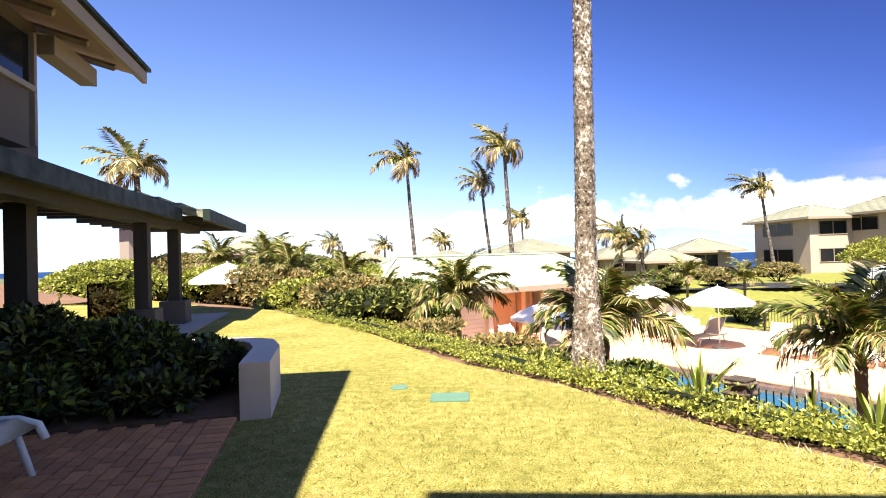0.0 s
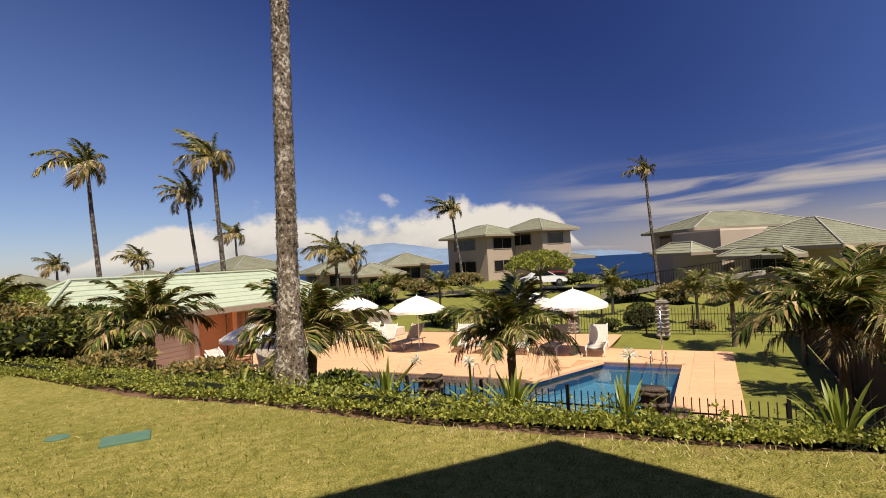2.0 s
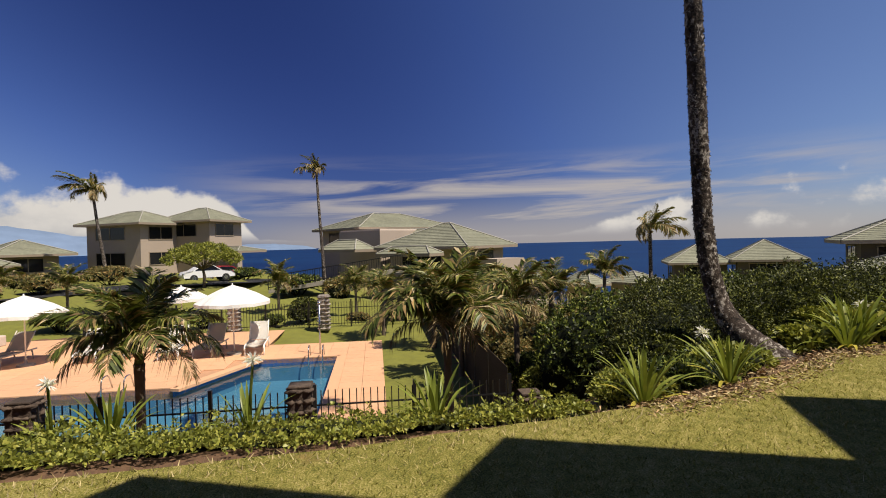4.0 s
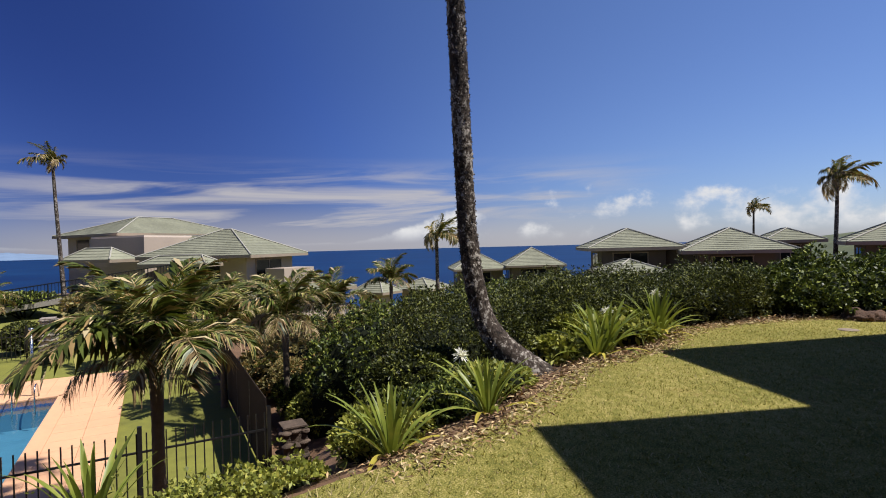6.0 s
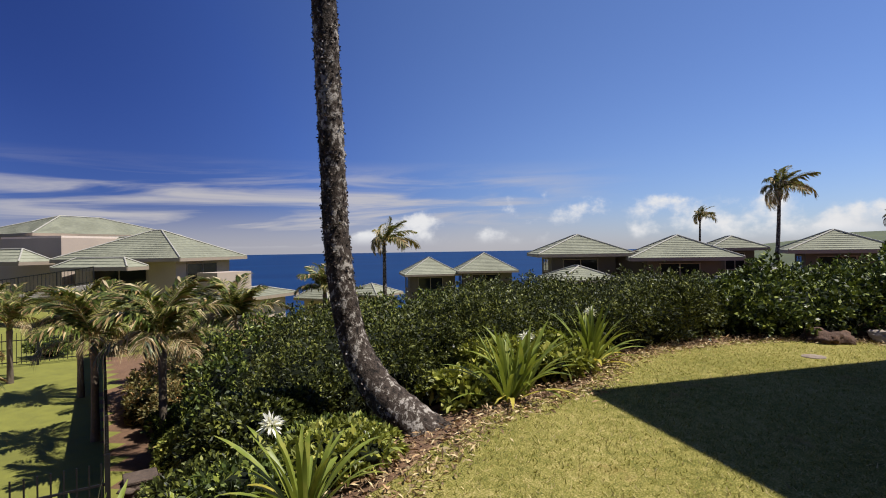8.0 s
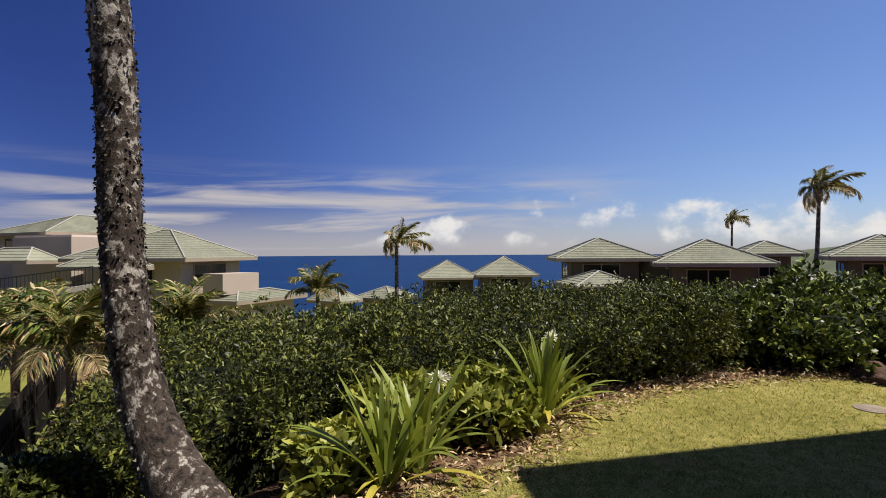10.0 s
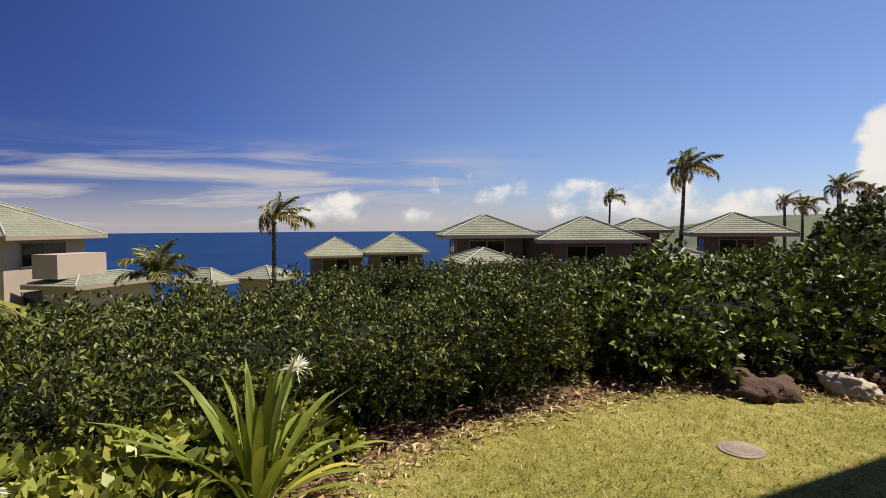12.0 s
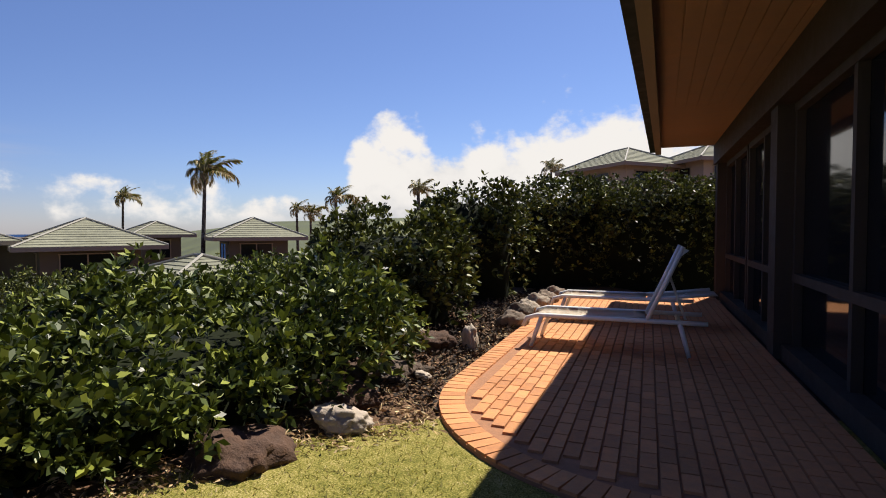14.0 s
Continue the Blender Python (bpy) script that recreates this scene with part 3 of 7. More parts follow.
def make_deck():
    deck = thing("pool_deck", label="salmon-pink paved pool deck around the swimming pool", category="deck", kind="structure")
    # sub-base, with the pool left open: strips around it
    p0, p1, q0, q1 = -11.3, -0.85, 10.85, 18.3
    bm = bmesh.new()
    for poly in ([(-20, 10), (0.65, 10), (0.65, q0), (-20, q0)], [(-20, q0), (p0, q0), (p0, q1), (-20, q1)], [(p1, q0), (0.65, q0), (0.55, q1), (p1, q1)],
                 [(p0, 15.25), (-4.94, 15.25), (-3.55, q1), (p0, q1)], [(-20, q1), (0.55, q1), (0.55, 20.85), (-3.55, 21.05), (-3.75, 24.6), (-20, 24.4)]):
        prism(bm, [pq(*c) for c in poly], DECK_Z - 0.3, DECK_Z - 0.02)
    part("bed", bm, M_DECK_JOINT, deck)
    bm = bmesh.new()
    rim = POOL_POLY
    n = len(rim)
    lo = [bm.verts.new((*pq(*c), DECK_Z - 0.72)) for c in rim]
    mid = [bm.verts.new((*pq(*c), DECK_Z - 0.22)) for c in rim]
    bm.faces.new(lo)
    for i in range(n):
        bm.faces.new((lo[i], lo[(i + 1) % n], mid[(i + 1) % n], mid[i]))
    pool = thing("swimming_pool", label="blue plastered swimming pool with a dark waterline tile", category="pool")
    part("basin", bm, M_POOL, pool)
    bm = bmesh.new()
    cx, cy = np.mean([c[0] for c in rim]), np.mean([c[1] for c in rim])
    for i in range(n):
        a, b = rim[i], rim[(i + 1) % n]
        va, vb = Vector(pq(*a)), Vector(pq(*b))
        d = (vb - va).normalized()
        o = Vector((d.y, -d.x))
        if o.dot(Vector(pq(cx, cy)) - va) > 0:
            o = -o
        quad = [va, vb, vb + o * 0.02, va + o * 0.02]
        prism(bm, [tuple(v) for v in quad], DECK_Z - 0.24, DECK_Z - 0.022)
    part("waterline_tiles", bm, M_POOL_TILE, pool, "dark blue waterline tile band")
    bm = bmesh.new()
    surf = bm.faces.new([bm.verts.new((*pq(*c), DECK_Z - 0.14)) for c in rim])
    surf.normal_update()
    if surf.normal.z < 0:
        surf.normal_flip()
    water = part("water", bm, M_WATER, pool, "clear rippled pool water")
    water.visible_shadow = False
    # stepped rails at the edge
    for p, q, turn in ((-6.6, 15.35, 0), (-6.05, 15.35, 0), (-1.3, 18.3, 0), (-1.75, 18.3, 0)):
        bm = bmesh.new()
        arc = [(0, -0.35, -0.3)] + [(0, -0.3 + 0.22 * (1 - math.cos(a)), 0.30 + 0.12 * math.sin(a)) for a in [math.pi * k / 6 for k in range(7)]] + [(0, 0.3, 0.0)]
        tube(bm, arc, 0.018, 8)
        bmesh.ops.transform(bm, matrix=pose(*pq(p, q), DECK_Z - 0.02, 0, 0, POOL_TURN + turn), verts=bm.verts[:])
        part("hand_rail", bm, M_METAL, pool, "bent steel grab rail", True)
    return deck


DECK = make_deck()


def make_fence(name, a, b, step, label):
    """A picket fence of posts, two rails and round pickets, standing on the pool terrace."""
    va, vb = Vector(pq(*a)), Vector(pq(*b))
    length = (vb - va).length
    ang = math.degrees(math.atan2(vb.y - va.y, vb.x - va.x))
    fence = thing(name, va.x, va.y, DECK_Z - 0.03, ang, label, "fence")
    n = max(1, round(length / step))
    post = mesh_of("post", *cube_data(0.06, 0.06, 1.24), M_FENCE)
    picket = mesh_of("picket", *cube_data(0.018, 0.018, 1.06), M_FENCE)
    for i in range(n + 1):
        part_mesh("post", post, fence, pose(length * i / n, 0, 0))
    if name == "side_fence":
        part("screen", boxed(0.05, 0.02, 0.02, length, 0.03, 1.35), M_SCREEN, fence, "brown shade cloth screen")
    for z in (0.14, 0.86):
        part("rail", boxed(0, -0.012, z, length, 0.012, z + 0.028), M_FENCE, fence)
    k = int(length / 0.125)
    for i in range(k):
        part_mesh("picket", picket, fence, pose(length * (i + 0.5) / k, 0, 0.08))
    return fence


def cube_data(w, d, h):
    v = [(x, y, z) for x in (-w / 2, w / 2) for y in (-d / 2, d / 2) for z in (0, h)]
    f = [(0, 1, 3, 2), (4, 6, 7, 5), (0, 4, 5, 1), (2, 3, 7, 6), (0, 2, 6, 4), (1, 5, 7, 3)]
    return v, f


make_fence("front_fence", (-16.6, 10.05), (2.9, 10.05), 1.83, "black steel picket fence along the pool terrace")
make_fence("side_fence", (2.9, 10.05), (3.1, 24.8), 1.83, "black steel picket fence beside the pool lawn")
make_fence("back_fence", (-12.0, 24.9), (3.1, 24.9), 1.83, "black steel picket fence behind the pool deck")


# ---------------------------------------------------------------- houses
def rect_from(front, left, right):
    """Corners of a rectangle: the front corner, the left one, and how far the right one reaches."""
    f, l, r = Vector(front), Vector(left), Vector(right)
    d = (l - f)
    e = Vector((d.y, -d.x)).normalized()
    k = (r - f).dot(e)
    return [f, l, l + e * k, f + e * k]


def polar(o, az, d):
    return o[0] + d * math.sin(radians(az)), o[1] + d * math.cos(radians(az))


def hip_roof_mesh(corners, z, rise, ridge=0.35, lift=0.0, mat=None, thick=0.16, hips=(1, 1)):
    """A hipped roof with courses of tiles as real steps, over four eave corners."""
    c = [Vector((v[0], v[1], z)) for v in corners]
    long_first = (c[1] - c[0]).length >= (c[2] - c[1]).length
    if not long_first:
        c = c[1:] + c[:1]
    mid0, mid1 = (c[1] + c[2]) / 2, (c[3] + c[0]) / 2
    length, width = (mid0 - mid1).length, (c[2] - c[1]).length
    cut = min(0.5, width / 2 / length)
    r0 = mid0.lerp(mid1, cut * (1 if hips[0] else 0)) + Vector((0, 0, rise))
    r1 = mid1.lerp(mid0, cut * (1 if hips[1] else 0)) + Vector((0, 0, rise))
    verts, faces, known = [], [], {}

    def vert(p):
        key = (round(p.x, 3), round(p.y, 3), round(p.z, 3))
        if key not in known:
            known[key] = len(verts)
            verts.append(p.copy())
        return known[key]

    def slope(a, b, t1, t0):
        n = max(3, int(((a + b) / 2 - (t0 + t1) / 2).length / 0.32))
        for i in range(n):
            k0, k1 = i / n, (i + 1) / n
            q = [a.lerp(t0, k0), b.lerp(t1, k0), b.lerp(t1, k1), a.lerp(t0, k1)]
            up = Vector((0, 0, 0.032))
            k = [vert(p) for p in (q[0] + up, q[1] + up, q[2], q[3], q[0], q[1])]
            top = [k[0], k[1], k[2], k[3]]
            faces.append(tuple(dict.fromkeys(top)))
            faces.append((k[4], k[5], k[1], k[0]))
    slope(c[0], c[1], r0, r1)
    slope(c[2], c[3], r1, r0)
    slope(c[1], c[2], r0, r0)
    slope(c[3], c[0], r1, r1)
    faces.append(tuple(vert(p) for p in c[::-1]))
    return verts, faces, c, (r0, r1)


def add_roof(house, corners, z, rise, mat=M_ROOF, hips=(1, 1)):
    v, f, c, (r0, r1) = hip_roof_mesh(corners, z, rise, hips=hips)
    me = mesh_of("roof", v, f, mat)
    roof = part_mesh("roof", me, house, house.matrix_basis.inverted())
    bm = bmesh.new()
    for a, b in ((c[0], c[1]), (c[1], c[2]), (c[2], c[3]), (c[3], c[0])):
        d = (b - a).normalized()
        o = Vector((d.y, -d.x, 0)) * 0.03
        dz = Vector((0, 0, -0.22))
        vs = [bm.verts.new(p) for p in (a + o, b + o, b + o + dz, a + o + dz, a - o, b - o, b - o + dz, a - o + dz)]
        for q in ((0, 1, 2, 3), (5, 4, 7, 6), (0, 4, 5, 1), (3, 2, 6, 7), (0, 3, 7, 4), (1, 5, 6, 2)):
            bm.faces.new([vs[i] for i in q])
    part("fascia", bm, M_TIMBER, house).matrix_basis = house.matrix_basis.inverted()
    bm = bmesh.new()
    for a, b in ((r0, r1), (c[1], r0), (c[2], r0), (c[3], r1), (c[0], r1)):
        if (a - b).length > 0.3:
            tube(bm, [a + Vector((0, 0, 0.05)), b + Vector((0, 0, 0.07))], 0.055, 6)
    part("ridge_cap", bm, M_TRIM if mat is M_ROOF else mat, house, "pale ridge caps").matrix_basis = house.matrix_basis.inverted()
    return roof


def inset(corners, d):
    c = [Vector(v) for v in corners]
    mid = sum(c, Vector((0, 0))) / 4
    e0, e1 = (c[1] - c[0]).normalized(), (c[3] - c[0]).normalized()
    out = []
    for v in c:
        o = v - mid
        out.append(v - e0 * math.copysign(d, o.dot(e0)) - e1 * math.copysign(d, o.dot(e1)))
    return out


def add_walls(house, corners, z0, z1, mat=M_STUCCO):
    bm = bmesh.new()
    prism(bm, [tuple(v) for v in corners], z0, z1)
    wall = part("wall", bm, mat, house)
    wall.matrix_basis = house.matrix_basis.inverted()
    return wall


def add_window(house, a, b, k0, k1, z0, z1, out=0.05, bars=2):
    """A framed dark window on the wall from a to b, between two shares of its length."""
    a, b = Vector(a), Vector(b)
    d = (b - a).normalized()
    length = (b - a).length
    ang = math.degrees(math.atan2(d.y, d.x))
    s, w = a + d * length * k0, length * (k1 - k0)
    h = z1 - z0
    win = part("window", boxed(0, -0.03, 0, w, 0.10, h), M_GLASS_DARK, house, "dark reflecting window")
    win.matrix_basis = house.matrix_basis.inverted() @ pose(s.x, s.y, z0, 0, 0, ang)
    bm = bmesh.new()
    t = 0.07
    box(bm, -t, -0.07, -t, w + t, 0.02, 0)
    box(bm, -t, -0.07, h, w + t, 0.02, h + t)
    for i in range(bars + 1):
        x = w * i / bars
        box(bm, x - t / 2, -0.06, 0, x + t / 2, 0.02, h)
    part("frame", bm, M_TIMBER, win)
    return win


def house_thing(label, o, z):
    return thing("house", o[0], o[1], z, 0, label, "house", "resort houses")


def simple_house(label, o, front, left, right, z_eave, rise, z_base, over=0.9, wall=M_STUCCO, storeys=1, roof=M_ROOF, hips=(1, 1), windows=True):
    """A low hipped house given by bearings and distances of three eave corners from a point o."""
    corners = rect_from(polar(o, *front), polar(o, *left), polar(o, *right))
    mid = sum(corners, Vector((0, 0))) / 4
    house = house_thing(label, mid, z_base)
    add_roof(house, corners, z_eave, rise, roof, hips)
    w = inset(corners, over)
    add_walls(house, w, z_base - 1.5, z_eave - 0.02, wall)
    if windows:
        # faces that look to the front: left-front and right-front
        for a, b in ((w[1], w[0]), (w[0], w[3])):
            n = max(1, int((b - a).length / 4.5))
            for s in range(storeys):
                top = z_eave - 0.45 - 2.9 * s
                for i in range(n):
                    add_window(house, a, b, (i + 0.18) / n, (i + 0.72) / n, top - 1.35, top, bars=2)
    return house, corners, w


OA = (0.31, -0.02)
OC = (0.68, -0.03)
OE = (6.3, -1.57)
OG = (7.5, -2.21)
OH = (8.31, -2.9)

# across the road, two storeys with a planted court
h, c, w = simple_house("two-storey beige stucco house with grey-green hipped roof", OA, (24.9, 66), (19.8, 74), (27.5, 74), 4.3, 1.5, -1.9, storeys=2)
h, c, w = simple_house("two-storey beige house with hipped roof and balcony", OA, (31.0, 66), (25.9, 72), (34.5, 72), 4.6, 1.6, -1.9, storeys=2)
add_roof(h, rect_from(polar(OA, 33.5, 64), polar(OA, 29.5, 70), polar(OA, 35.3, 68)), 0.9, 0.5)
# beside the walkway: a tall rear house and the lower wing in front of it
OF = (5.83, -1.38)
h, c, w = simple_house("tall beige stucco house with hipped roof and clerestory", OC, (45.5, 54), (40.6, 63), (58.5, 60), 3.05, 1.75, -3.2, storeys=1)
bm = bmesh.new()
wing = rect_from(polar(OC, 47.7, 49), polar(OC, 43.4, 53.5), polar(OC, 52.5, 52))
prism(bm, [tuple(v) for v in wing], -3.5, 2.55)
part("wall", bm, M_STUCCO, h).matrix_basis = h.matrix_basis.inverted()
bm = bmesh.new()
prism(bm, [tuple(v) for v in inset(wing, -0.08)], 2.55, 2.7)
part("coping", bm, M_STUCCO_PALE, h).matrix_basis = h.matrix_basis.inverted()
add_roof(h, rect_from(polar(OC, 45.0, 46.5), polar(OC, 41.2, 50.5), polar(OC, 46.4, 49)), 0.85, 0.85)
add_roof(h, rect_from(polar(OF, 50.0, 45), polar(OF, 43.0, 50), polar(OF, 53.0, 48)), 1.75, 0.9)
h, c, w = simple_house("beige stucco house with wide hipped roof and corner balcony", OF, (51.2, 38), (41.2, 44.5), (61.5, 44), 0.95, 2.05, -5.2, over=1.0, storeys=2)
add_roof(h, rect_from(polar(OF, 46.6, 37.6), polar(OF, 41.0, 41.5), polar(OF, 47.8, 39.5)), 0.45, 0.55)
bm = bmesh.new()
balcony = rect_from(polar(OF, 54.6, 37.6), polar(OF, 52.8, 39), polar(OF, 57.8, 40))
prism(bm, [tuple(v) for v in balcony], -1.5, -0.1)
part("balcony", bm, M_STUCCO, h, "solid balcony parapet").matrix_basis = h.matrix_basis.inverted()
skirt = rect_from(polar(OF, 55.9, 36), polar(OF, 52.0, 39), polar(OF, 61.2, 42))
add_roof(h, skirt, -1.85, 0.5)
add_walls(h, inset(skirt, 0.7), -7.0, -1.87)
# by the sea
for f, l, r, ze, ri in (((75.0, 61), (74.6, 69), (81.5, 61.5), -1.75, 2.0), ((81.0, 60), (80.6, 68), (87.9, 60.5), -1.4, 2.1)):
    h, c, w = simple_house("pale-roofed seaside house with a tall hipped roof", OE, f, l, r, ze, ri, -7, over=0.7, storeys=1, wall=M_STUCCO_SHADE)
for f, l, r, ze, ri in (((66.0, 48), (62.5, 51), (67.6, 51), -3.2, 1.1), ((71.5, 50), (67.5, 53), (75.8, 53), -3.2, 1.0)):
    h, c, w = simple_house("low seaside house with pale green roof", OE, f, l, r, ze, ri, -8, over=0.7, windows=False)
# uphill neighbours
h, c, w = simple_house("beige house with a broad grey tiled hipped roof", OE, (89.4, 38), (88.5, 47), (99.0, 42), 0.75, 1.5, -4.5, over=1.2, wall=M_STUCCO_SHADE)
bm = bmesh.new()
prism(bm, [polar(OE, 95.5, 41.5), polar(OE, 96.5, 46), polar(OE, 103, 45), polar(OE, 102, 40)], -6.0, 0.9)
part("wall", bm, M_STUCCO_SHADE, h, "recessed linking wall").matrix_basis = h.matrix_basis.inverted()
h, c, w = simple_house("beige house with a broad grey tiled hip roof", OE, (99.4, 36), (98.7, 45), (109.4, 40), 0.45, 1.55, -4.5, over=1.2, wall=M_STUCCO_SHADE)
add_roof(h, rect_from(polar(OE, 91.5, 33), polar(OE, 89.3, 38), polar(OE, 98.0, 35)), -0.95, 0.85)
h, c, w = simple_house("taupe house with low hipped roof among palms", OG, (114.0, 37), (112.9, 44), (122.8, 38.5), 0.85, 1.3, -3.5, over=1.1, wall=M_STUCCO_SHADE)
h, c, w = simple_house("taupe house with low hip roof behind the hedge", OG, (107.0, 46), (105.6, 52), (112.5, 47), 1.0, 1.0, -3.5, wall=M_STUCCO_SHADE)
h, c, w = simple_house("low house with light tiled roof under the hedge", OG, (111.0, 21), (107.0, 25), (120.0, 22.5), -0.35, 0.65, -3.5, windows=False)
h, c, w = simple_house("low house with light tiled hip roof under the hedge", OG, (120.5, 22), (119.2, 26), (126.5, 22), -0.35, 0.6, -3.5, windows=False)
h, c, w = simple_house("two-storey house on the rise with a flat hipped roof", OH, (156.0, 36), (149.0, 42), (160.0, 42), 5.7, 1.4, 0.5, storeys=2)
h, c, w = simple_house("two-storey house on the rise with a low hip roof", OH, (163.0, 37), (157.8, 42), (168.0, 42), 5.9, 1.2, 0.5, storeys=2)
# village beyond the pool
for f, l, r, ze, ri, zb in (((-1.5, 70), (-6.0, 80), (4.0, 78), 1.6, 1.9, -2), ((6.5, 68), (4.3, 76), (11.0, 76), 0.6, 1.7, -2), ((10.8, 58), (9.0, 64), (15.0, 63), 0.2, 1.3, -2),
                            ((14.0, 66), (12.4, 74), (19.0, 72), 1.1, 1.5, -2), ((-9.5, 75), (-14.0, 82), (-5.5, 84), 0.6, 1.6, -2), ((-18.5, 78), (-23.0, 84), (-14.5, 86), 0.6, 1.8, -2),
                            ((-30, 60), (-34, 66), (-25, 66), 2.4, 1.8, -2), ((-41.2, 52), (-43, 56), (-38.4, 56), 6.2, 1.0, -1)):
    # darker stucco picked so the walls' shade is in their colour
    simple_house("low grey-roofed resort house beyond the planting", OA, f, l, r, ze, ri, zb, over=1.3, wall=M_STUCCO_SELF)


# ---------------------------------------------------------------- our own house
def house_frame():
    return Matrix(((GN.x, GU.x, 0, 0), (GN.y, GU.y, 0, 0), (0, 0, 1, 0), (0, 0, 0, 1)))


def hbox(bm, a0, b0, z0, a1, b1, z1):
    prism(bm, [hn(a0, b0), hn(a1, b0), hn(a1, b1), hn(a0, b1)], z0, z1)


HOME = thing("condominium", *hn(0, 8), 0, 0, "taupe stucco condominium with stepped tiled roofs and lanais", "house")
HOME_INV = HOME.matrix_basis.inverted()


def home_part(name, bm, mat, label=""):
    ob = part(name, bm, mat, HOME, label)
    ob.matrix_basis = HOME_INV
    return ob


def make_home():
    # upper eave corners (a, b) of each step, out from the facade and along it
    steps = [(-0.75, -3.65), (2.16, 0.5), (3.1, 2.44), (4.36, 4.45), (6.5, 6.6)]
    # unseen roofs: slopes and skews shaped to cast the lawn shadows
    slopes, skews = (0.2, 0.5, 0.4, 0.05, 0.0), (-0.13, 0.0, 0.0, 0.0, 0.07)
    far_b, back = 17.0, -9.0
    ze = 4.6
    for i, (a, b) in enumerate(steps):
        b_end = far_b if i < 4 else 10.5
        a_in = steps[i - 1][0] - 0.02 if i else back
        # walls behind the eave
        bm = bmesh.new()
        wa, wb = a - 1.0, b + 1.0
        if i < 4:
            hbox(bm, (a_in - 1.0) if i else back, wb, -0.3, wa, far_b - 1, ze)
        if i < 4:
            home_part("wall", bm, M_STUCCO_SELF)
        else:
            bm.free()
        bm = bmesh.new()
        end = a + skews[i] * 4.2
        lo = [(a_in, b), (a, b), (end, b + 4.2), (end, b_end), (a_in, b_end)] if b + 4.2 < b_end else [(a_in, b), (a, b), (a + skews[i] * (b_end - b), b_end), (a_in, b_end)]
        levels = [0 if c[0] == a_in else 1 for c in lo]
        rise = (a - a_in) * slopes[i]
        hi_z = ze + rise
        vs = [bm.verts.new((*hn(*c), ze if k else hi_z)) for c, k in zip(lo, levels)]
        vt = [bm.verts.new((*hn(*c), (ze if k else hi_z) + 0.14)) for c, k in zip(lo, levels)]
        bm.faces.new(vs[::-1])
        bm.faces.new(vt)
        m = len(lo)
        for k in range(m):
            bm.faces.new((vs[k], vs[(k + 1) % m], vt[(k + 1) % m], vt[k]))
        home_part("roof", bm, M_ROOF)
        if i and rise > 0.1:
            # unseen panel added to stop sunlight between the step and the lower roof behind
            bm = bmesh.new()
            hbox(bm, a_in - 0.02, b + 0.01, ze - 0.1, a_in + 0.08, b_end - 0.01, hi_z + 0.02)
            home_part("sun_stop", bm, M_STUCCO_SELF)


make_home()


# ---------------------------------------------------------------- foliage
RNG = np.random.default_rng(11)


def quads_mesh(name, verts, mat, index=None, mats=None):
    """A mesh of loose quads from an (n, 4, 3) array."""
    v = np.asarray(verts, np.float32).reshape(-1, 3)
    n = len(v) // 4
    me = bpy.data.meshes.new(name)
    me.vertices.add(len(v))
    me.vertices.foreach_set("co", v.ravel())
    me.loops.add(len(v))
    me.loops.foreach_set("vertex_index", np.arange(len(v), dtype=np.int32))
    me.polygons.add(n)
    me.polygons.foreach_set("loop_start", np.arange(0, len(v), 4, dtype=np.int32))
    for m in (mats or [mat]):
        me.materials.append(m)
    if index is not None:
        me.polygons.foreach_set("material_index", np.asarray(index, np.int32))
    me.update(calc_edges=True)
    return me


def unit(v):
    return v / np.maximum(np.linalg.norm(v, axis=-1, keepdims=True), 1e-9)


def rosettes(P, N, leaf, k=6, width=0.36, spread=0.9, jitter=0.35):
    """Leaves standing round twig ends at P that point along N."""
    n = len(P)
    a = np.where(np.abs(N[:, 2:3]) > 0.9, [[1.0, 0, 0]], [[0, 0, 1.0]])
    t1 = unit(np.cross(N, a))
    t2 = np.cross(N, t1)
    phi = RNG.uniform(0, 2 * np.pi, (n, 1)) + np.arange(k)[None] * (2 * np.pi / k) + RNG.uniform(-.4, .4, (n, k))
    s = spread * RNG.uniform(0.5, 1.4, (n, k))
    d = N[:, None] + (t1[:, None] * np.cos(phi)[..., None] + t2[:, None] * np.sin(phi)[..., None]) * s[..., None] + RNG.normal(0, jitter, (n, k, 3)) * 0.5
    d = unit(d)
    L = leaf * RNG.uniform(0.6, 1.25, (n, k, 1))
    side = unit(np.cross(d, N[:, None] + RNG.normal(0, 0.5, (n, k, 3))))
    base = P[:, None] + d * L * 0.08
    mid = base + d * L * 0.55
    droop = np.zeros((n, k, 3))
    droop[..., 2] = -0.12 * L[..., 0]
    w = L * width
    quad = np.stack([base, mid + side * w * 0.5, base + d * L + droop, mid - side * w * 0.5], -2)
    return quad.reshape(-1, 4, 3)


def flowers_at(P, size, k=5):
    n = len(P)
    N = unit(RNG.normal(0, 1, (n, 3)) + [0, 0, 0.6])
    return rosettes(P, N, size, k, 0.6, 1.4, 0.1)


def smooth_line(pts, n):
    pts = np.array(pts, float)
    d = np.r_[0, np.cumsum(np.hypot(*np.diff(pts[:, :2], axis=0).T))]
    s = np.linspace(0, d[-1], n)
    return np.stack([np.interp(s, d, pts[:, i]) for i in range(pts.shape[1])], -1), d[-1]


def lump(p, f, seed):
    return np.array([noise.noise(Vector((x * f + seed, y * f, z * f))) for x, y, z in p])


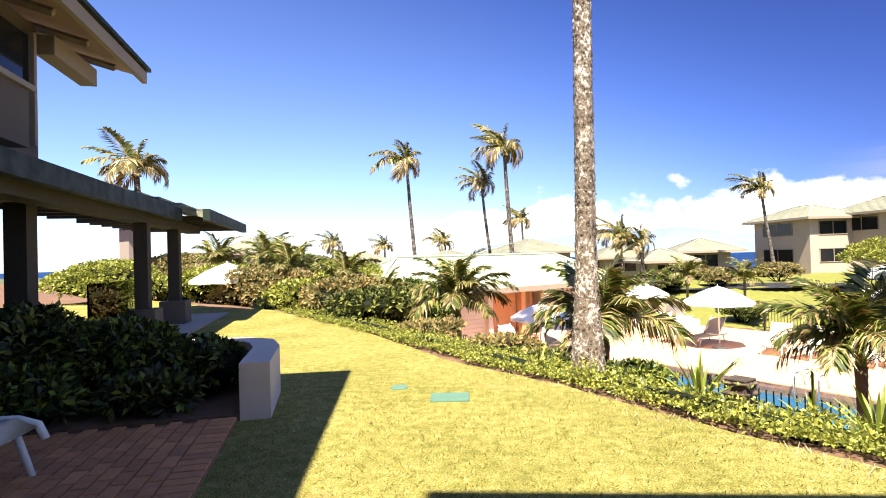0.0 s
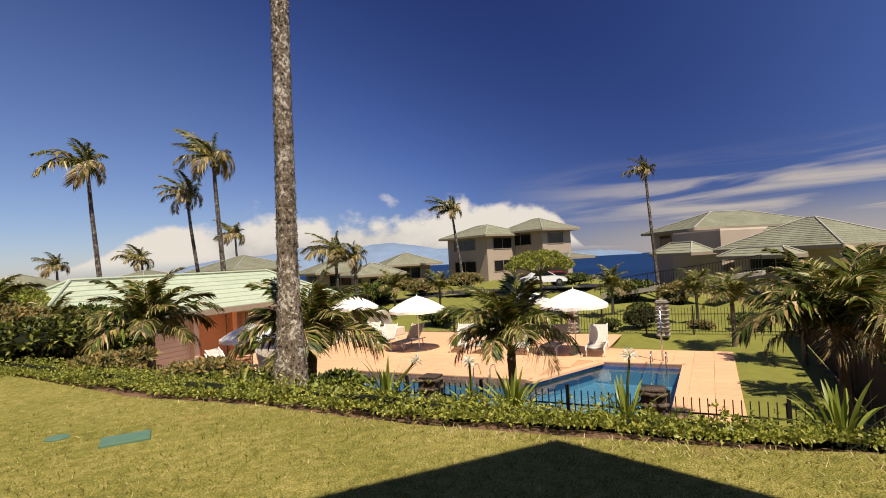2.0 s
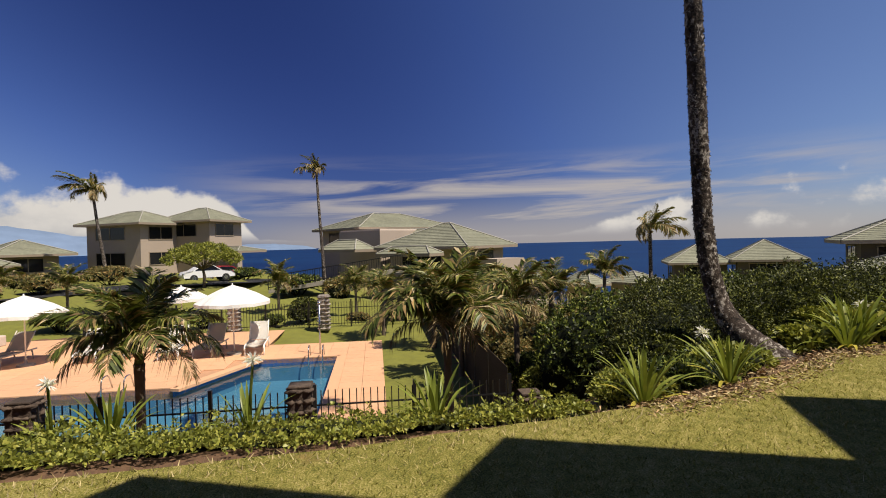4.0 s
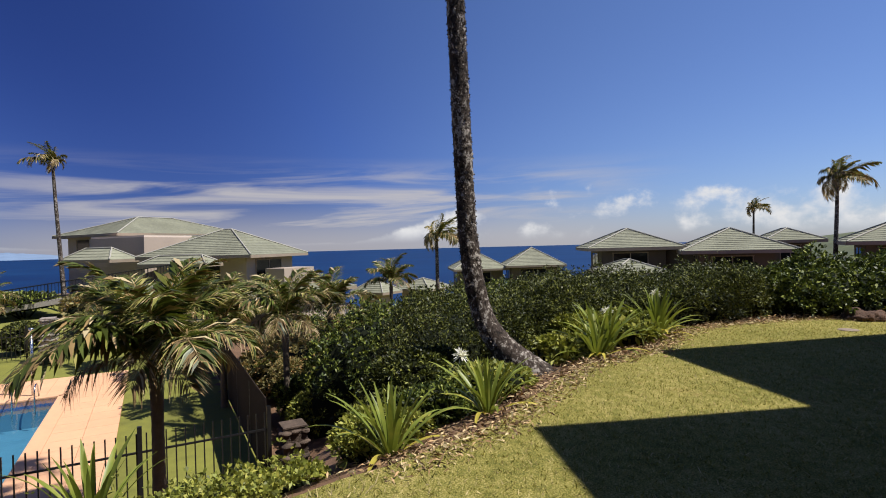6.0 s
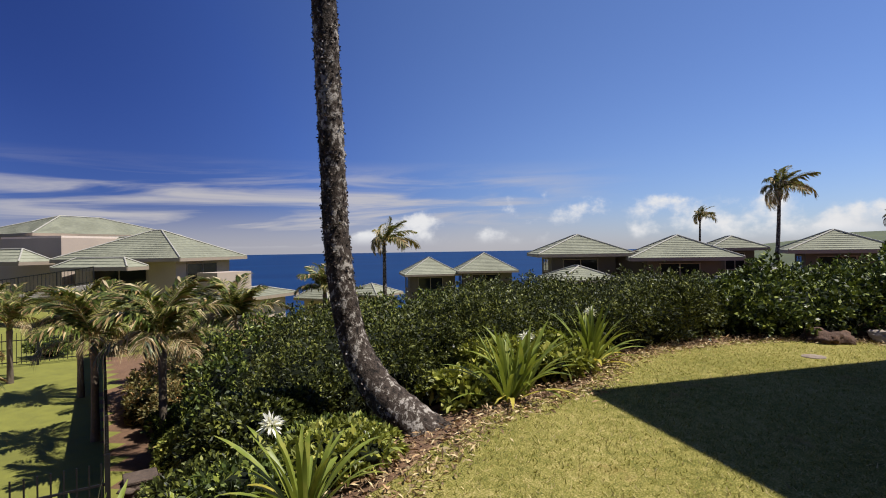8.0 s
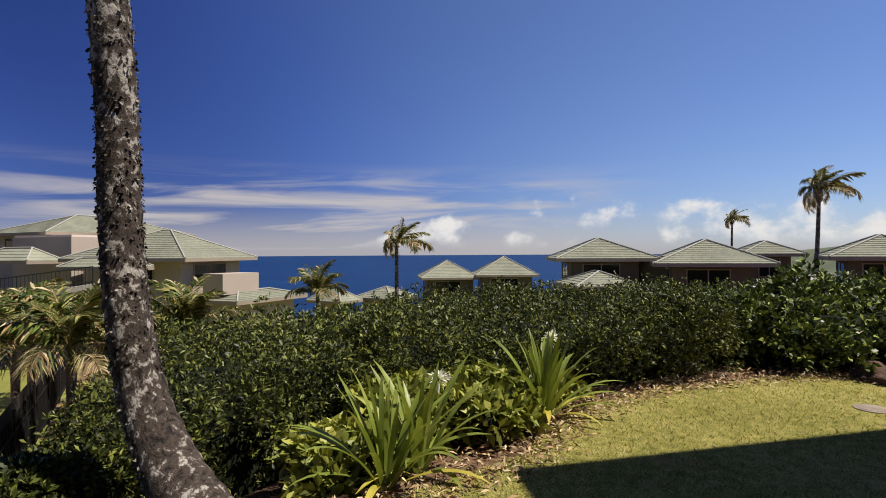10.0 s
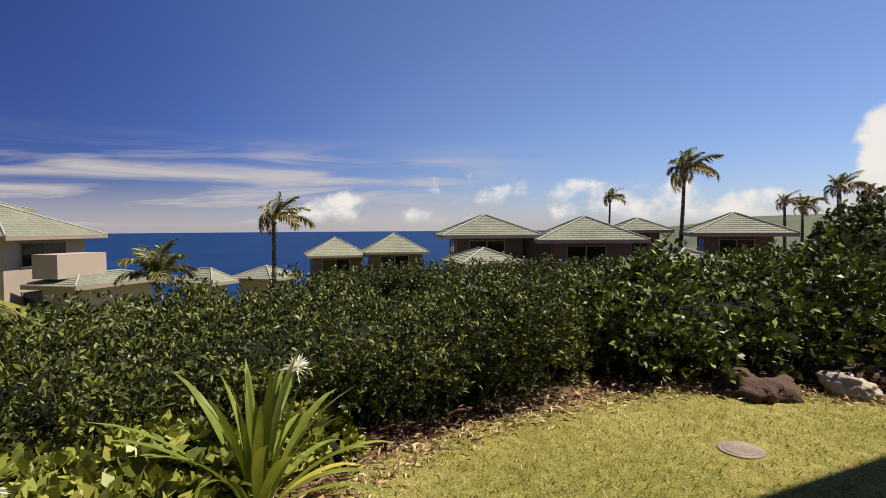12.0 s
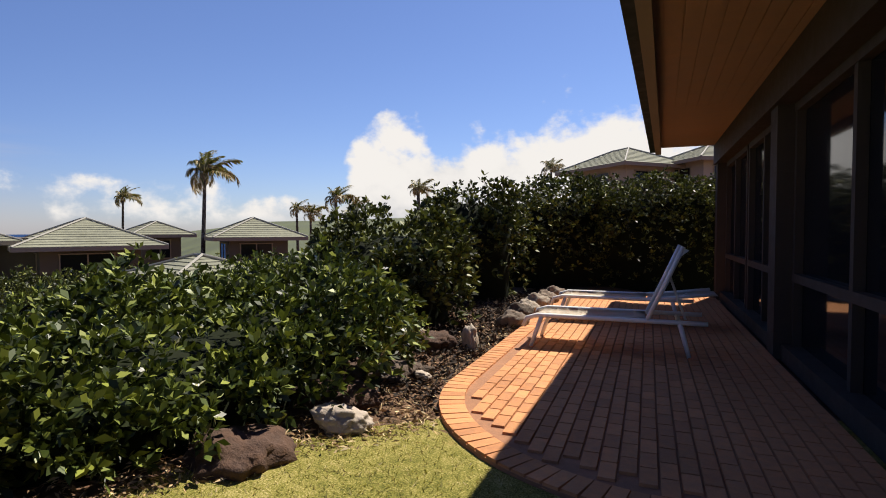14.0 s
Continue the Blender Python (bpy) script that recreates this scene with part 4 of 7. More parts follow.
def hedge(name, line, half, leaf, dens, mat, label, category="hedge", flowers=0, seed=1, k=6, rough=0.2, width=0.36, base_drop=0.0, group=""):
    """A clipped or loose hedge along points (x, y, top), with a dark core painted as inner shade, leaves on its skin
    and stems below.
    """
    (core_line, length) = smooth_line(line, max(8, int(sum(math.dist(a[:2], b[:2]) for a, b in zip(line, line[1:])) / 0.25)))
    n = int(length * half * 4.2 * dens)
    u = RNG.uniform(0, 1, n)
    th = RNG.uniform(-1, 1, n) * (np.pi / 2)
    idx = u * (len(core_line) - 1)
    i0 = np.minimum(idx.astype(int), len(core_line) - 2)
    f = (idx - i0)[:, None]
    C = core_line[i0] * (1 - f) + core_line[i0 + 1] * f
    T = unit(core_line[i0 + 1][:, :2] - core_line[i0][:, :2])
    S = np.stack([T[:, 1], -T[:, 0]], -1)
    # rounded ends
    endk = np.minimum(u, 1 - u) * length / half
    shrink = np.sqrt(np.clip(1 - (1 - np.clip(endk, 0, 1)) ** 2, 0.02, 1))
    off = np.sign(np.sin(th)) * np.abs(np.sin(th)) ** 0.6 * half * shrink
    frac = np.abs(np.cos(th)) ** 0.45
    g = ground_height(C[:, 0] + S[:, 0] * off, C[:, 1] + S[:, 1] * off) - base_drop
    P = np.stack([C[:, 0] + S[:, 0] * off, C[:, 1] + S[:, 1] * off, g + np.maximum(C[:, 2] - g, 0.06) * frac * (0.25 + 0.75 * shrink)], -1)
    N = unit(np.stack([S[:, 0] * np.sin(th), S[:, 1] * np.sin(th), np.abs(np.cos(th)) + 0.25], -1))
    bump1 = lump(P, 1.1, seed) * rough + lump(P, 3.2, seed + 5) * rough * 0.7 + lump(P, 7.0, seed + 9) * rough * 0.4
    depth = -RNG.exponential(0.15, n) + RNG.normal(0, 0.05, n)
    P = P + N * (bump1 + depth)[:, None]
    P[:, 2] = np.maximum(P[:, 2], g + 0.03)
    N = unit(N + RNG.normal(0, 0.45, (n, 3)) + [0, 0, 0.25])
    ob = thing(name, *core_line[len(core_line) // 2][:2], 0, 0, label, category, group)
    inv = ob.matrix_basis.inverted()
    leaves = part_mesh("leaves", quads_mesh("leaves", rosettes(P, N, leaf, k, width), mat), ob, inv)
    leaves["kind"] = "stuff"
    if flowers:
        pick = RNG.choice(n, flowers, replace=False)
        fl = part_mesh("flowers", quads_mesh("flowers", flowers_at(P[pick] + N[pick] * 0.05, 0.05), M_PETAL), ob, inv, "small white blossoms")
        fl["kind"] = "stuff"
    # core: a lumpy inner body, near-black to stand for shade between the leaves
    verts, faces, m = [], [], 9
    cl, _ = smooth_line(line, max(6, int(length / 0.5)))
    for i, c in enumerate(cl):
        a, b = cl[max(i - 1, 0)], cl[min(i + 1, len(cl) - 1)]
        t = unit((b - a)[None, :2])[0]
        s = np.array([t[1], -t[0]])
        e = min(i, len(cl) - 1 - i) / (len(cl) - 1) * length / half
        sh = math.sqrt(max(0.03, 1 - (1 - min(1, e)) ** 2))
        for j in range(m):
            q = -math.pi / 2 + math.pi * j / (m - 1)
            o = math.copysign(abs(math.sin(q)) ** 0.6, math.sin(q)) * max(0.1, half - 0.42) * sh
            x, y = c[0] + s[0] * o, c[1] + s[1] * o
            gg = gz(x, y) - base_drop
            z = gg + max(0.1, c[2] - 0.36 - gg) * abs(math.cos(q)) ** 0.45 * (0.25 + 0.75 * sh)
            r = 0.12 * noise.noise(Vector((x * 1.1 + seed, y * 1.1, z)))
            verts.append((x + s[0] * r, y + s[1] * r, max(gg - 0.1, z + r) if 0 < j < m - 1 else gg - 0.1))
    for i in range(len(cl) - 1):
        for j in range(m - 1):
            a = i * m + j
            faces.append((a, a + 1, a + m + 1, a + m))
    part_mesh("shade_core", mesh_of("shade_core", verts, faces, M_CORE, True), ob, inv, "near-black inner body painted as leaf shade")
    return ob


def shrub(name, x, y, z_top, radius, leaf, dens, mat, label, seed=1, k=6, width=0.36, flowers=0, category="shrub", group="", spread=0.9, squash=1.0):
    """A loose round bush from the ground to its top, of several rounded heads."""
    g = gz(x, y)
    h = max(0.3, z_top - g)
    rnd = np.random.default_rng(seed)
    ob = thing(name, x, y, g, 0, label, category, group)
    P, N = [], []
    heads = [(0, 0, h * 0.55, radius * 0.8, h * 0.45)]
    for i in range(6):
        a = i * 2 * math.pi / 6 + rnd.uniform(-.4, .4)
        r = radius * rnd.uniform(0.4, 0.65)
        heads.append((math.cos(a) * r, math.sin(a) * r, h * rnd.uniform(0.3, 0.66), radius * rnd.uniform(0.38, 0.55), h * rnd.uniform(0.25, 0.36)))
    for cx, cy, cz, r, rz in heads:
        n = int(4 * math.pi * r * rz * dens)
        d = unit(rnd.normal(0, 1, (n, 3)))
        d[:, 2] = np.where(d[:, 2] < -0.4, -d[:, 2], d[:, 2])
        p = np.array([cx, cy, cz]) + d * [r, r, rz] * (1 - rnd.exponential(0.10, (n, 1)))
        keep = np.ones(n, bool)
        for hx, hy, hz, hr, hrz in heads:
            if (hx, hy) != (cx, cy):
                keep &= (((p[:, 0] - hx) / hr) ** 2 + ((p[:, 1] - hy) / hr) ** 2 + ((p[:, 2] - hz) / hrz) ** 2) > 0.6
        P.append(p[keep])
        N.append(unit(d[keep] + rnd.normal(0, 0.4, (keep.sum(), 3)) + [0, 0, 0.3]))
    P, N = np.concatenate(P), np.concatenate(N)
    P[:, 2] = np.maximum(P[:, 2], 0.02)
    lv = part_mesh("leaves", quads_mesh("leaves", rosettes(P, N, leaf, k, width, spread), mat), ob)
    lv["kind"] = "stuff"
    if flowers:
        pick = rnd.choice(len(P), min(flowers, len(P)), replace=False)
        fl = part_mesh("flowers", quads_mesh("flowers", flowers_at(P[pick] + N[pick] * 0.06, 0.06), M_PETAL), ob, None, "white blossoms")
        fl["kind"] = "stuff"
    # near-black bodies fill the heads as painted shade, with thin stems
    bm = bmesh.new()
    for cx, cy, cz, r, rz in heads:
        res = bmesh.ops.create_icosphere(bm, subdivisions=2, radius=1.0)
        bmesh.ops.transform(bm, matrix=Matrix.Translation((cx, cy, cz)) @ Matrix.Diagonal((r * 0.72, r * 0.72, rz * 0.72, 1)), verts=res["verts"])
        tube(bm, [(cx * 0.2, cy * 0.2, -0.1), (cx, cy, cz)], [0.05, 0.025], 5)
    part("shade_core", bm, M_CORE, ob, "near-black inner body painted as leaf shade", True)
    return ob


# ---------------------------------------------------------------- palms
def frond_mesh(name, length, leaflets, leaf_len, arch, mats, dry=0.0, seed=0, hang=0.5, leaf_w=0.05):
    """One feather frond in the xz plane: an arching midrib with leaflets on both sides."""
    rnd = np.random.default_rng(seed)
    ts = np.linspace(0, 1, 13)
    ang = radians(58) - arch * ts ** 1.3
    pts = np.zeros((13, 3))
    for i in range(1, 13):
        a = (ang[i] + ang[i - 1]) / 2
        pts[i] = pts[i - 1] + np.array([math.cos(a), 0, math.sin(a)]) * length / 12
    quads, index = [], []
    for i in range(12):
        w0, w1 = 0.028 * length * (1 - ts[i] * 0.85) * 0.5, 0.028 * length * (1 - ts[i + 1] * 0.85) * 0.5
        quads.append([pts[i] + [0, w0, 0], pts[i + 1] + [0, w1, 0], pts[i + 1] - [0, w1, 0], pts[i] - [0, w0, 0]])
        index.append(1)
    for j in range(leaflets):
        t = 0.16 + 0.84 * (j + 0.5) / leaflets
        k = t * 12
        i = min(int(k), 11)
        p = pts[i] + (pts[i + 1] - pts[i]) * (k - i)
        d = unit((pts[i + 1] - pts[i])[None])[0]
        up = np.array([-d[2], 0, d[0]])
        for s in (-1, 1):
            L = leaf_len * (math.sin(math.pi * min(1, t * 0.86 + 0.1)) ** 0.6) * rnd.uniform(0.8, 1.15)
            v = unit((d * (0.45 + 0.55 * t) + np.array([0, s, 0]) * 0.95 + up * rnd.uniform(-0.05, 0.35) + rnd.normal(0, 0.10, 3))[None])[0]
            tip = v * L + np.array([0, 0, -hang * L * rnd.uniform(0.4, 1.1)])
            mid = v * L * 0.5 + np.array([0, 0, -hang * L * 0.1])
            w = unit(np.cross(v, up)[None])[0] * leaf_w * 0.5 + d * leaf_w * 0.3
            quads.append([p, p + mid + w, p + tip, p + mid - w])
            is_dry = rnd.random() < dry * (0.4 + 0.9 * t)
            index.append(1 if is_dry else 0)
    return quads_mesh(name, np.array(quads), None, index, mats)


FRONDS = [frond_mesh("frond", 1.5, 58, 0.46, radians(a), [M_FROND, M_FROND_DRY], dry, s, hang, 0.042 if dry < 0.5 else 0.024)
          for a, dry, s, hang in ((74, 0.14, 1, 0.4), (96, 0.26, 2, 0.6), (112, 0.42, 3, 0.75), (124, 0.9, 4, 1.0), (88, 0.12, 5, 0.45), (120, 0.6, 6, 0.85))]
FRONDS_FAR = [frond_mesh("frond", 3.2, 38, 0.95, radians(a), [M_FROND_FAR, M_FROND_DRY], dry, s, hang, 0.12)
              for a, dry, s, hang in ((62, 0.05, 11, 0.6), (90, 0.1, 12, 0.8), (120, 0.35, 13, 1.0), (150, 0.7, 14, 1.0))]


def trunk_part(name, path, radii, mat, palm, rings=0.0, sides=12, flare=0.0, seed=0):
    """A palm trunk: a tapered tube with ring scars and an uneven skin."""
    bm = bmesh.new()
    pts = np.array(path, float)
    d = np.r_[0, np.cumsum(np.linalg.norm(np.diff(pts, axis=0), axis=1))]
    n = max(6, int(d[-1] / 0.06)) if rings else max(6, int(d[-1] / 0.4))
    s = np.linspace(0, d[-1], n)
    line = np.stack([np.interp(s, d, pts[:, i]) for i in range(3)], -1)
    for _ in range(3 if len(pts) > 3 else 0):
        line[1:-1] = (line[:-2] + 2 * line[1:-1] + line[2:]) / 4
    rr = np.interp(s, d, radii)
    rows = tube(bm, [tuple(p) for p in line], [float(r) for r in rr], sides)
    for i, row in enumerate(rows):
        c = Vector(line[i])
        for v in row:
            q = v.co
            f = 1 + 0.05 * noise.noise(Vector((q.x * 9 + seed, q.y * 9, q.z * 4))) + (rings * (0.5 - (i % 2)) if rings else 0)
            v.co = c + (q - c) * f
    return part(name, bm, mat, palm, "", True)


def small_palm(x, y, fork_z, size, label, seed, lean=(0, 0), near=True, n=15, dry=0.5, group="young palms"):
    """A young feather palm: slender trunk, green shaft, arching fronds and hanging dead ones."""
    rnd = random.Random(seed)
    g = gz(x - lean[0], y - lean[1]) - 0.05
    palm = thing("palm_tree", x - lean[0], y - lean[1], g, 0, label, "palm tree", group)
    h = fork_z - g
    top = (lean[0], lean[1], h)
    trunk_part("trunk", [(0, 0, -0.1), (lean[0] * 0.3, lean[1] * 0.3, h * 0.4), (lean[0] * 0.7, lean[1] * 0.7, h * 0.75), top], [0.10 * size, 0.075 * size, 0.07 * size, 0.085 * size], M_BARK, palm, 0.05, 10)
    bm = bmesh.new()
    tube(bm, [(top[0], top[1], h - 0.05), (top[0], top[1], h + 0.28 * size)], [0.085 * size, 0.04 * size], 8)
    part("crown_shaft", bm, M_FROND, palm, "green leaf sheath", True)
    golden = 2.39996
    for i in range(n):
        k = i / n
        dead = i >= n * (1 - 0.28 * dry)
        me = FRONDS[3] if dead and i % 2 else FRONDS[5] if dead else (FRONDS[0], FRONDS[4], FRONDS[1], FRONDS[2])[min(3, int(k * 4.4))]
        tilt = 48 - 50 * k + rnd.uniform(-8, 8)
        s = size * rnd.uniform(0.85, 1.1) * (0.8 if dead else 1)
        part_mesh("frond", me, palm, Matrix.Translation((top[0], top[1], h + 0.2 * size * (1 - k))) @ pose(0, 0, 0, 0, 0, math.degrees(golden * i + rnd.uniform(-.25, .25))) @ pose(0.03, 0, 0, rnd.uniform(-14, 14), -tilt + 12, 0) @ Matrix.Diagonal((s, s, s, 1)),
                  "dead brown frond" if dead else "")
    return palm


def coconut(x, y, crown_z, label, seed, base=None, size=1.0, r=0.16, wind=(-0.7, 0.2), fronds=17, g=None, group="coconut palms"):
    """A tall coconut palm seen from afar: thin bending trunk and a wind-blown crown."""
    rnd = random.Random(seed)
    bx, by = base or (x, y)
    gg = gz(bx, by) - 0.2 if g is None else g
    palm = thing("coconut_palm", bx, by, gg, 0, label, "palm tree", group)
    t = (x - bx, y - by, crown_z - gg)
    trunk_part("trunk", [(0, 0, 0), (t[0] * 0.35, t[1] * 0.35, t[2] * 0.35), (t[0] * 0.8, t[1] * 0.8, t[2] * 0.75), t], [r * 1.4, r, r * 0.85, r * 0.7], M_BARK_DARK, palm, 0, 8, seed=seed)
    crown, index = [], []
    for i in range(fronds):
        k = i / fronds
        me = FRONDS_FAR[min(3, int(k * 4.2))]
        tilt = 40 - 56 * k + rnd.uniform(-14, 14)
        s = size * rnd.uniform(0.75, 1.1)
        m = Matrix.Translation(t) @ pose(0, 0, 0, 0, 0, math.degrees(2.39996 * i + rnd.uniform(-.3, .3))) @ pose(0.05, 0, 0, rnd.uniform(-25, 25), -tilt + 8, 0) @ Matrix.Diagonal((s, s, s, 1))
        co = np.empty(len(me.vertices) * 3, np.float32)
        me.vertices.foreach_get("co", co)
        M = np.array(m)
        co = co.reshape(-1, 3) @ M[:3, :3].T + M[:3, 3]
        away = np.linalg.norm(co - np.array(t), axis=1, keepdims=True)
        co = co + np.array([wind[0], wind[1], 0]) * (away / (3.2 * size)) ** 2 * 1.7 * size
        mi = np.empty(len(me.polygons), np.int32)
        me.polygons.foreach_get("material_index", mi)
        crown.append(co)
        index.append(mi)
    part_mesh("crown", quads_mesh("crown", np.concatenate(crown), None, np.concatenate(index), [M_FROND_FAR, M_FROND_DRY]), palm)
    bm = bmesh.new()
    for i in range(5):
        a = i * 1.3
        res = bmesh.ops.create_icosphere(bm, subdivisions=1, radius=0.13 * size)
        bmesh.ops.translate(bm, vec=(t[0] + 0.22 * size * math.cos(a), t[1] + 0.22 * size * math.sin(a), t[2] - 0.15 * size), verts=res["verts"])
    part("coconuts", bm, M_FROND_DRY, palm, "cluster of brown nuts", True)["kind"] = "stuff"
    return palm


def tall_palm(name, path, radii, mat, label, seed):
    """A near palm whose crown stands far above: bulky scarred trunk."""
    x, y, z = path[0]
    palm = thing(name, x, y, z, 0, label, "palm tree")
    rel = [(a - x, b - y, c - z) for a, b, c in path]
    trunk_part("trunk", rel, radii, mat, palm, 0.055, 20, seed=seed)
    # loose flakes of bark on the lower trunk
    rnd = np.random.default_rng(seed)
    pts, rr = np.array(rel, float), np.array(radii)
    z = rnd.uniform(0.25, 7.0, 2600)
    a = rnd.uniform(0, 2 * np.pi, 2600)
    N = np.stack([np.cos(a), np.sin(a), 0.4 * np.ones(2600)], -1)
    c = np.stack([np.interp(z, pts[:, 2], pts[:, 0]), np.interp(z, pts[:, 2], pts[:, 1]), z], -1)
    P = c + N * np.interp(z, pts[:, 2], rr)[:, None] * [0.98, 0.98, 0]
    flakes = part_mesh("bark_flake", quads_mesh("bark_flake", chips(P, unit(N), 0.022), mat), palm, None, "flaking old leaf bases")
    flakes["kind"] = "stuff"
    top = rel[-1]
    for i in range(14):
        part_mesh("frond", FRONDS_FAR[min(3, int(i / 3.4))], palm, Matrix.Translation(top) @ pose(0, 0, 0, 0, 0, 137.5 * i) @ pose(0.1, 0, 0, 0, -(30 - 4.5 * i), 0))
    return palm


def chips(P, N, size):
    """Flakes of old leaf base that stand off a trunk."""
    return rosettes(P, N, size, 2, 0.8, 1.8, 0.6)


# ---------------------------------------------------------------- strap-leaved lilies
def strap_mesh(name, length, width, lift, bend, seed):
    rnd = np.random.default_rng(seed)
    n = 8
    pts, z, x, a = [], 0.0, 0.0, lift
    for i in range(n + 1):
        pts.append((x, z))
        x += math.cos(a) * length / n
        z += math.sin(a) * length / n
        a -= bend / n * (0.5 + i / n)
    verts, faces = [], []
    for i, (x, z) in enumerate(pts):
        t = i / n
        w = width * (0.55 + 0.9 * t) * (1 - t ** 3) * 0.5 + 0.002
        v = 0.35 * w
        verts += [(x, -w, z + v), (x, 0, z), (x, w, z + v)]
    for i in range(n):
        for j in range(2):
            q = i * 3 + j
            faces.append((q, q + 1, q + 4, q + 3))
    return mesh_of(name, verts, faces, [M_LILY], True)


STRAPS = [strap_mesh("leaf", L, w, radians(a), radians(b), i) for i, (L, w, a, b) in enumerate(((0.66, 0.044, 84, 22), (0.74, 0.050, 76, 34), (0.76, 0.052, 64, 50), (0.70, 0.052, 52, 66), (0.56, 0.050, 34, 70), (0.64, 0.040, 88, 12)))]
STRAP_YELLOW = STRAPS[4].copy()
STRAP_YELLOW.materials.clear()
STRAP_YELLOW.materials.append(M_LILY_YELLOW)
STRAP_YELLOW.name = "yellow_leaf"


def flower_mesh():
    P, N = np.zeros((26, 3)), unit(np.random.default_rng(3).normal(0, 1, (26, 3)) + [0, 0, 0.5])
    return quads_mesh("flower_head", rosettes(P, N, 0.075, 3, 0.16, 0.3, 0.5), M_PETAL)


FLOWER = flower_mesh()


def lily(x, y, z, size, label, seed, leaves=26, flower=None, fade=False, turn=0):
    rnd = random.Random(seed)
    ob = thing("lily_plant", x, y, z, turn, label, "plant", "strap-leaved lilies")
    leaves = int(leaves * 1.5)
    for i in range(leaves):
        k = i / leaves
        me = STRAPS[5] if i < 2 else STRAPS[min(4, int(k * 4.8))]
        if k > 0.9:
            me = STRAP_YELLOW
        s = size * rnd.uniform(0.8, 1.15)
        part_mesh("leaf", me, ob, pose(0, 0, 0, 0, 0, 137.5 * i + rnd.uniform(-15, 15)) @ pose(0.02 + 0.05 * k, 0, 0.03, rnd.uniform(-10, 10), rnd.uniform(-8, 8), rnd.uniform(-20, 20)) @ Matrix.Diagonal((s, s, s, 1)), "yellowing strap leaf" if k > 0.9 else "")
    if flower:
        fx, fy, fz = flower[0] - x, flower[1] - y, flower[2] - z
        ct, st = math.cos(radians(-turn)), math.sin(radians(-turn))
        fx, fy = ct * fx - st * fy, st * fx + ct * fy
        bm = bmesh.new()
        tube(bm, [(0, 0, 0), (fx * 0.4, fy * 0.4, fz * 0.6), (fx, fy, fz)], [0.016, 0.013, 0.011], 6)
        part("stalk", bm, M_LILY, ob, "", True)
        part_mesh("flower_head", FLOWER, ob, pose(fx, fy, fz), "spidery white bloom")
    return ob


# ---------------------------------------------------------------- planting: trees
tall_palm("tall_palm", [(0.60, 6.96, -0.35), (0.62, 6.96, 1.0), (0.65, 6.95, 3.0), (0.69, 6.93, 5.5), (0.75, 7.0, 9.0), (0.9, 7.2, 13.5)], [0.23, 0.135, 0.118, 0.110, 0.105, 0.10], M_BARK_PALE,
          "tall palm trunk with pale grey scarred bark", 3)
tall_palm("leaning_palm", [(7.46, 0.08, -0.35), (7.58, 0.40, -0.12), (7.66, 0.62, 0.03), (7.74, 0.80, 0.18), (7.78, 0.94, 0.38), (7.79, 1.02, 0.62), (7.79, 1.08, 0.95), (7.80, 1.13, 1.4), (7.80, 1.15, 2.0),
                          (7.74, 1.16, 2.8), (7.64, 1.17, 4.0), (7.5, 1.17, 6.5), (7.3, 1.2, 12.5)],
          [0.22, 0.18, 0.155, 0.14, 0.126, 0.118, 0.112, 0.108, 0.105, 0.102, 0.099, 0.095, 0.09], M_BARK_DARK, "leaning palm trunk with dark ringed bark curving up from the lawn", 5)

small_palm(6.02, 3.75, 0.14, 0.76, "young palm with torn brown-tipped fronds by the fence", 21, n=30, dry=0.8)
small_palm(4.55, 8.55, -0.48, 1.0, "young palm with arching fronds before the pool fence", 22, n=24, dry=0.3)
small_palm(1.12, 9.4, -0.30, 1.05, "young palm with dark arching fronds behind the tall trunk", 23, n=22, dry=0.25)
small_palm(-1.75, 12.0, -0.05, 0.95, "young palm with dark arching fronds beside the pool hut", 24, n=22, dry=0.25)
for i, (o, az, d, z, s, dry) in enumerate(((OA, 37.6, 31, -0.9, 1.25, 1.0), (OA, 45.5, 29, -1.1, 1.2, 0.6), (OA, 14.6, 37, -0.7, 1.4, 0.6), (OA, 19.5, 36, -0.8, 1.3, 1.0), (OA, 48.5, 22, -0.9, 1.2, 0.8), (OA, 63.0, 13.0, -0.4, 1.15, 1.3),
                                          (OA, 57.0, 15.0, -0.65, 1.2, 1.3), (OA, 66.5, 16.0, -0.55, 1.2, 1.2), (OE, 62.5, 21.0, -0.55, 1.25, 0.4), (OE, 41.0, 14.0, -1.15, 1.2, 1.2), (OE, 45.0, 16.0, -1.6, 1.1, 1.2), (OA, 54.0, 19, -0.8, 1.25, 1.0))):
    x, y = polar(o, az, d)
    small_palm(x, y, z, s * 0.8, "young palm with wind-torn brown fronds on the slope" if dry > 0.9 else "young green palm on the slope beyond the pool", 40 + i, n=16, dry=dry)

for i, (x, y, z, size) in enumerate(((-5.9, 15.9, 0.35, 0.95), (-8.9, 18.3, 0.6, 1.05), (-11.2, 21.2, 0.9, 1.15), (-4.2, 14.6, 0.0, 0.7), (-13.8, 21.5, 1.0, 1.1))):
    small_palm(x, y, z, size, "young palm with yellowing fronds at the lawn's end", 90 + i, n=16, dry=0.9)

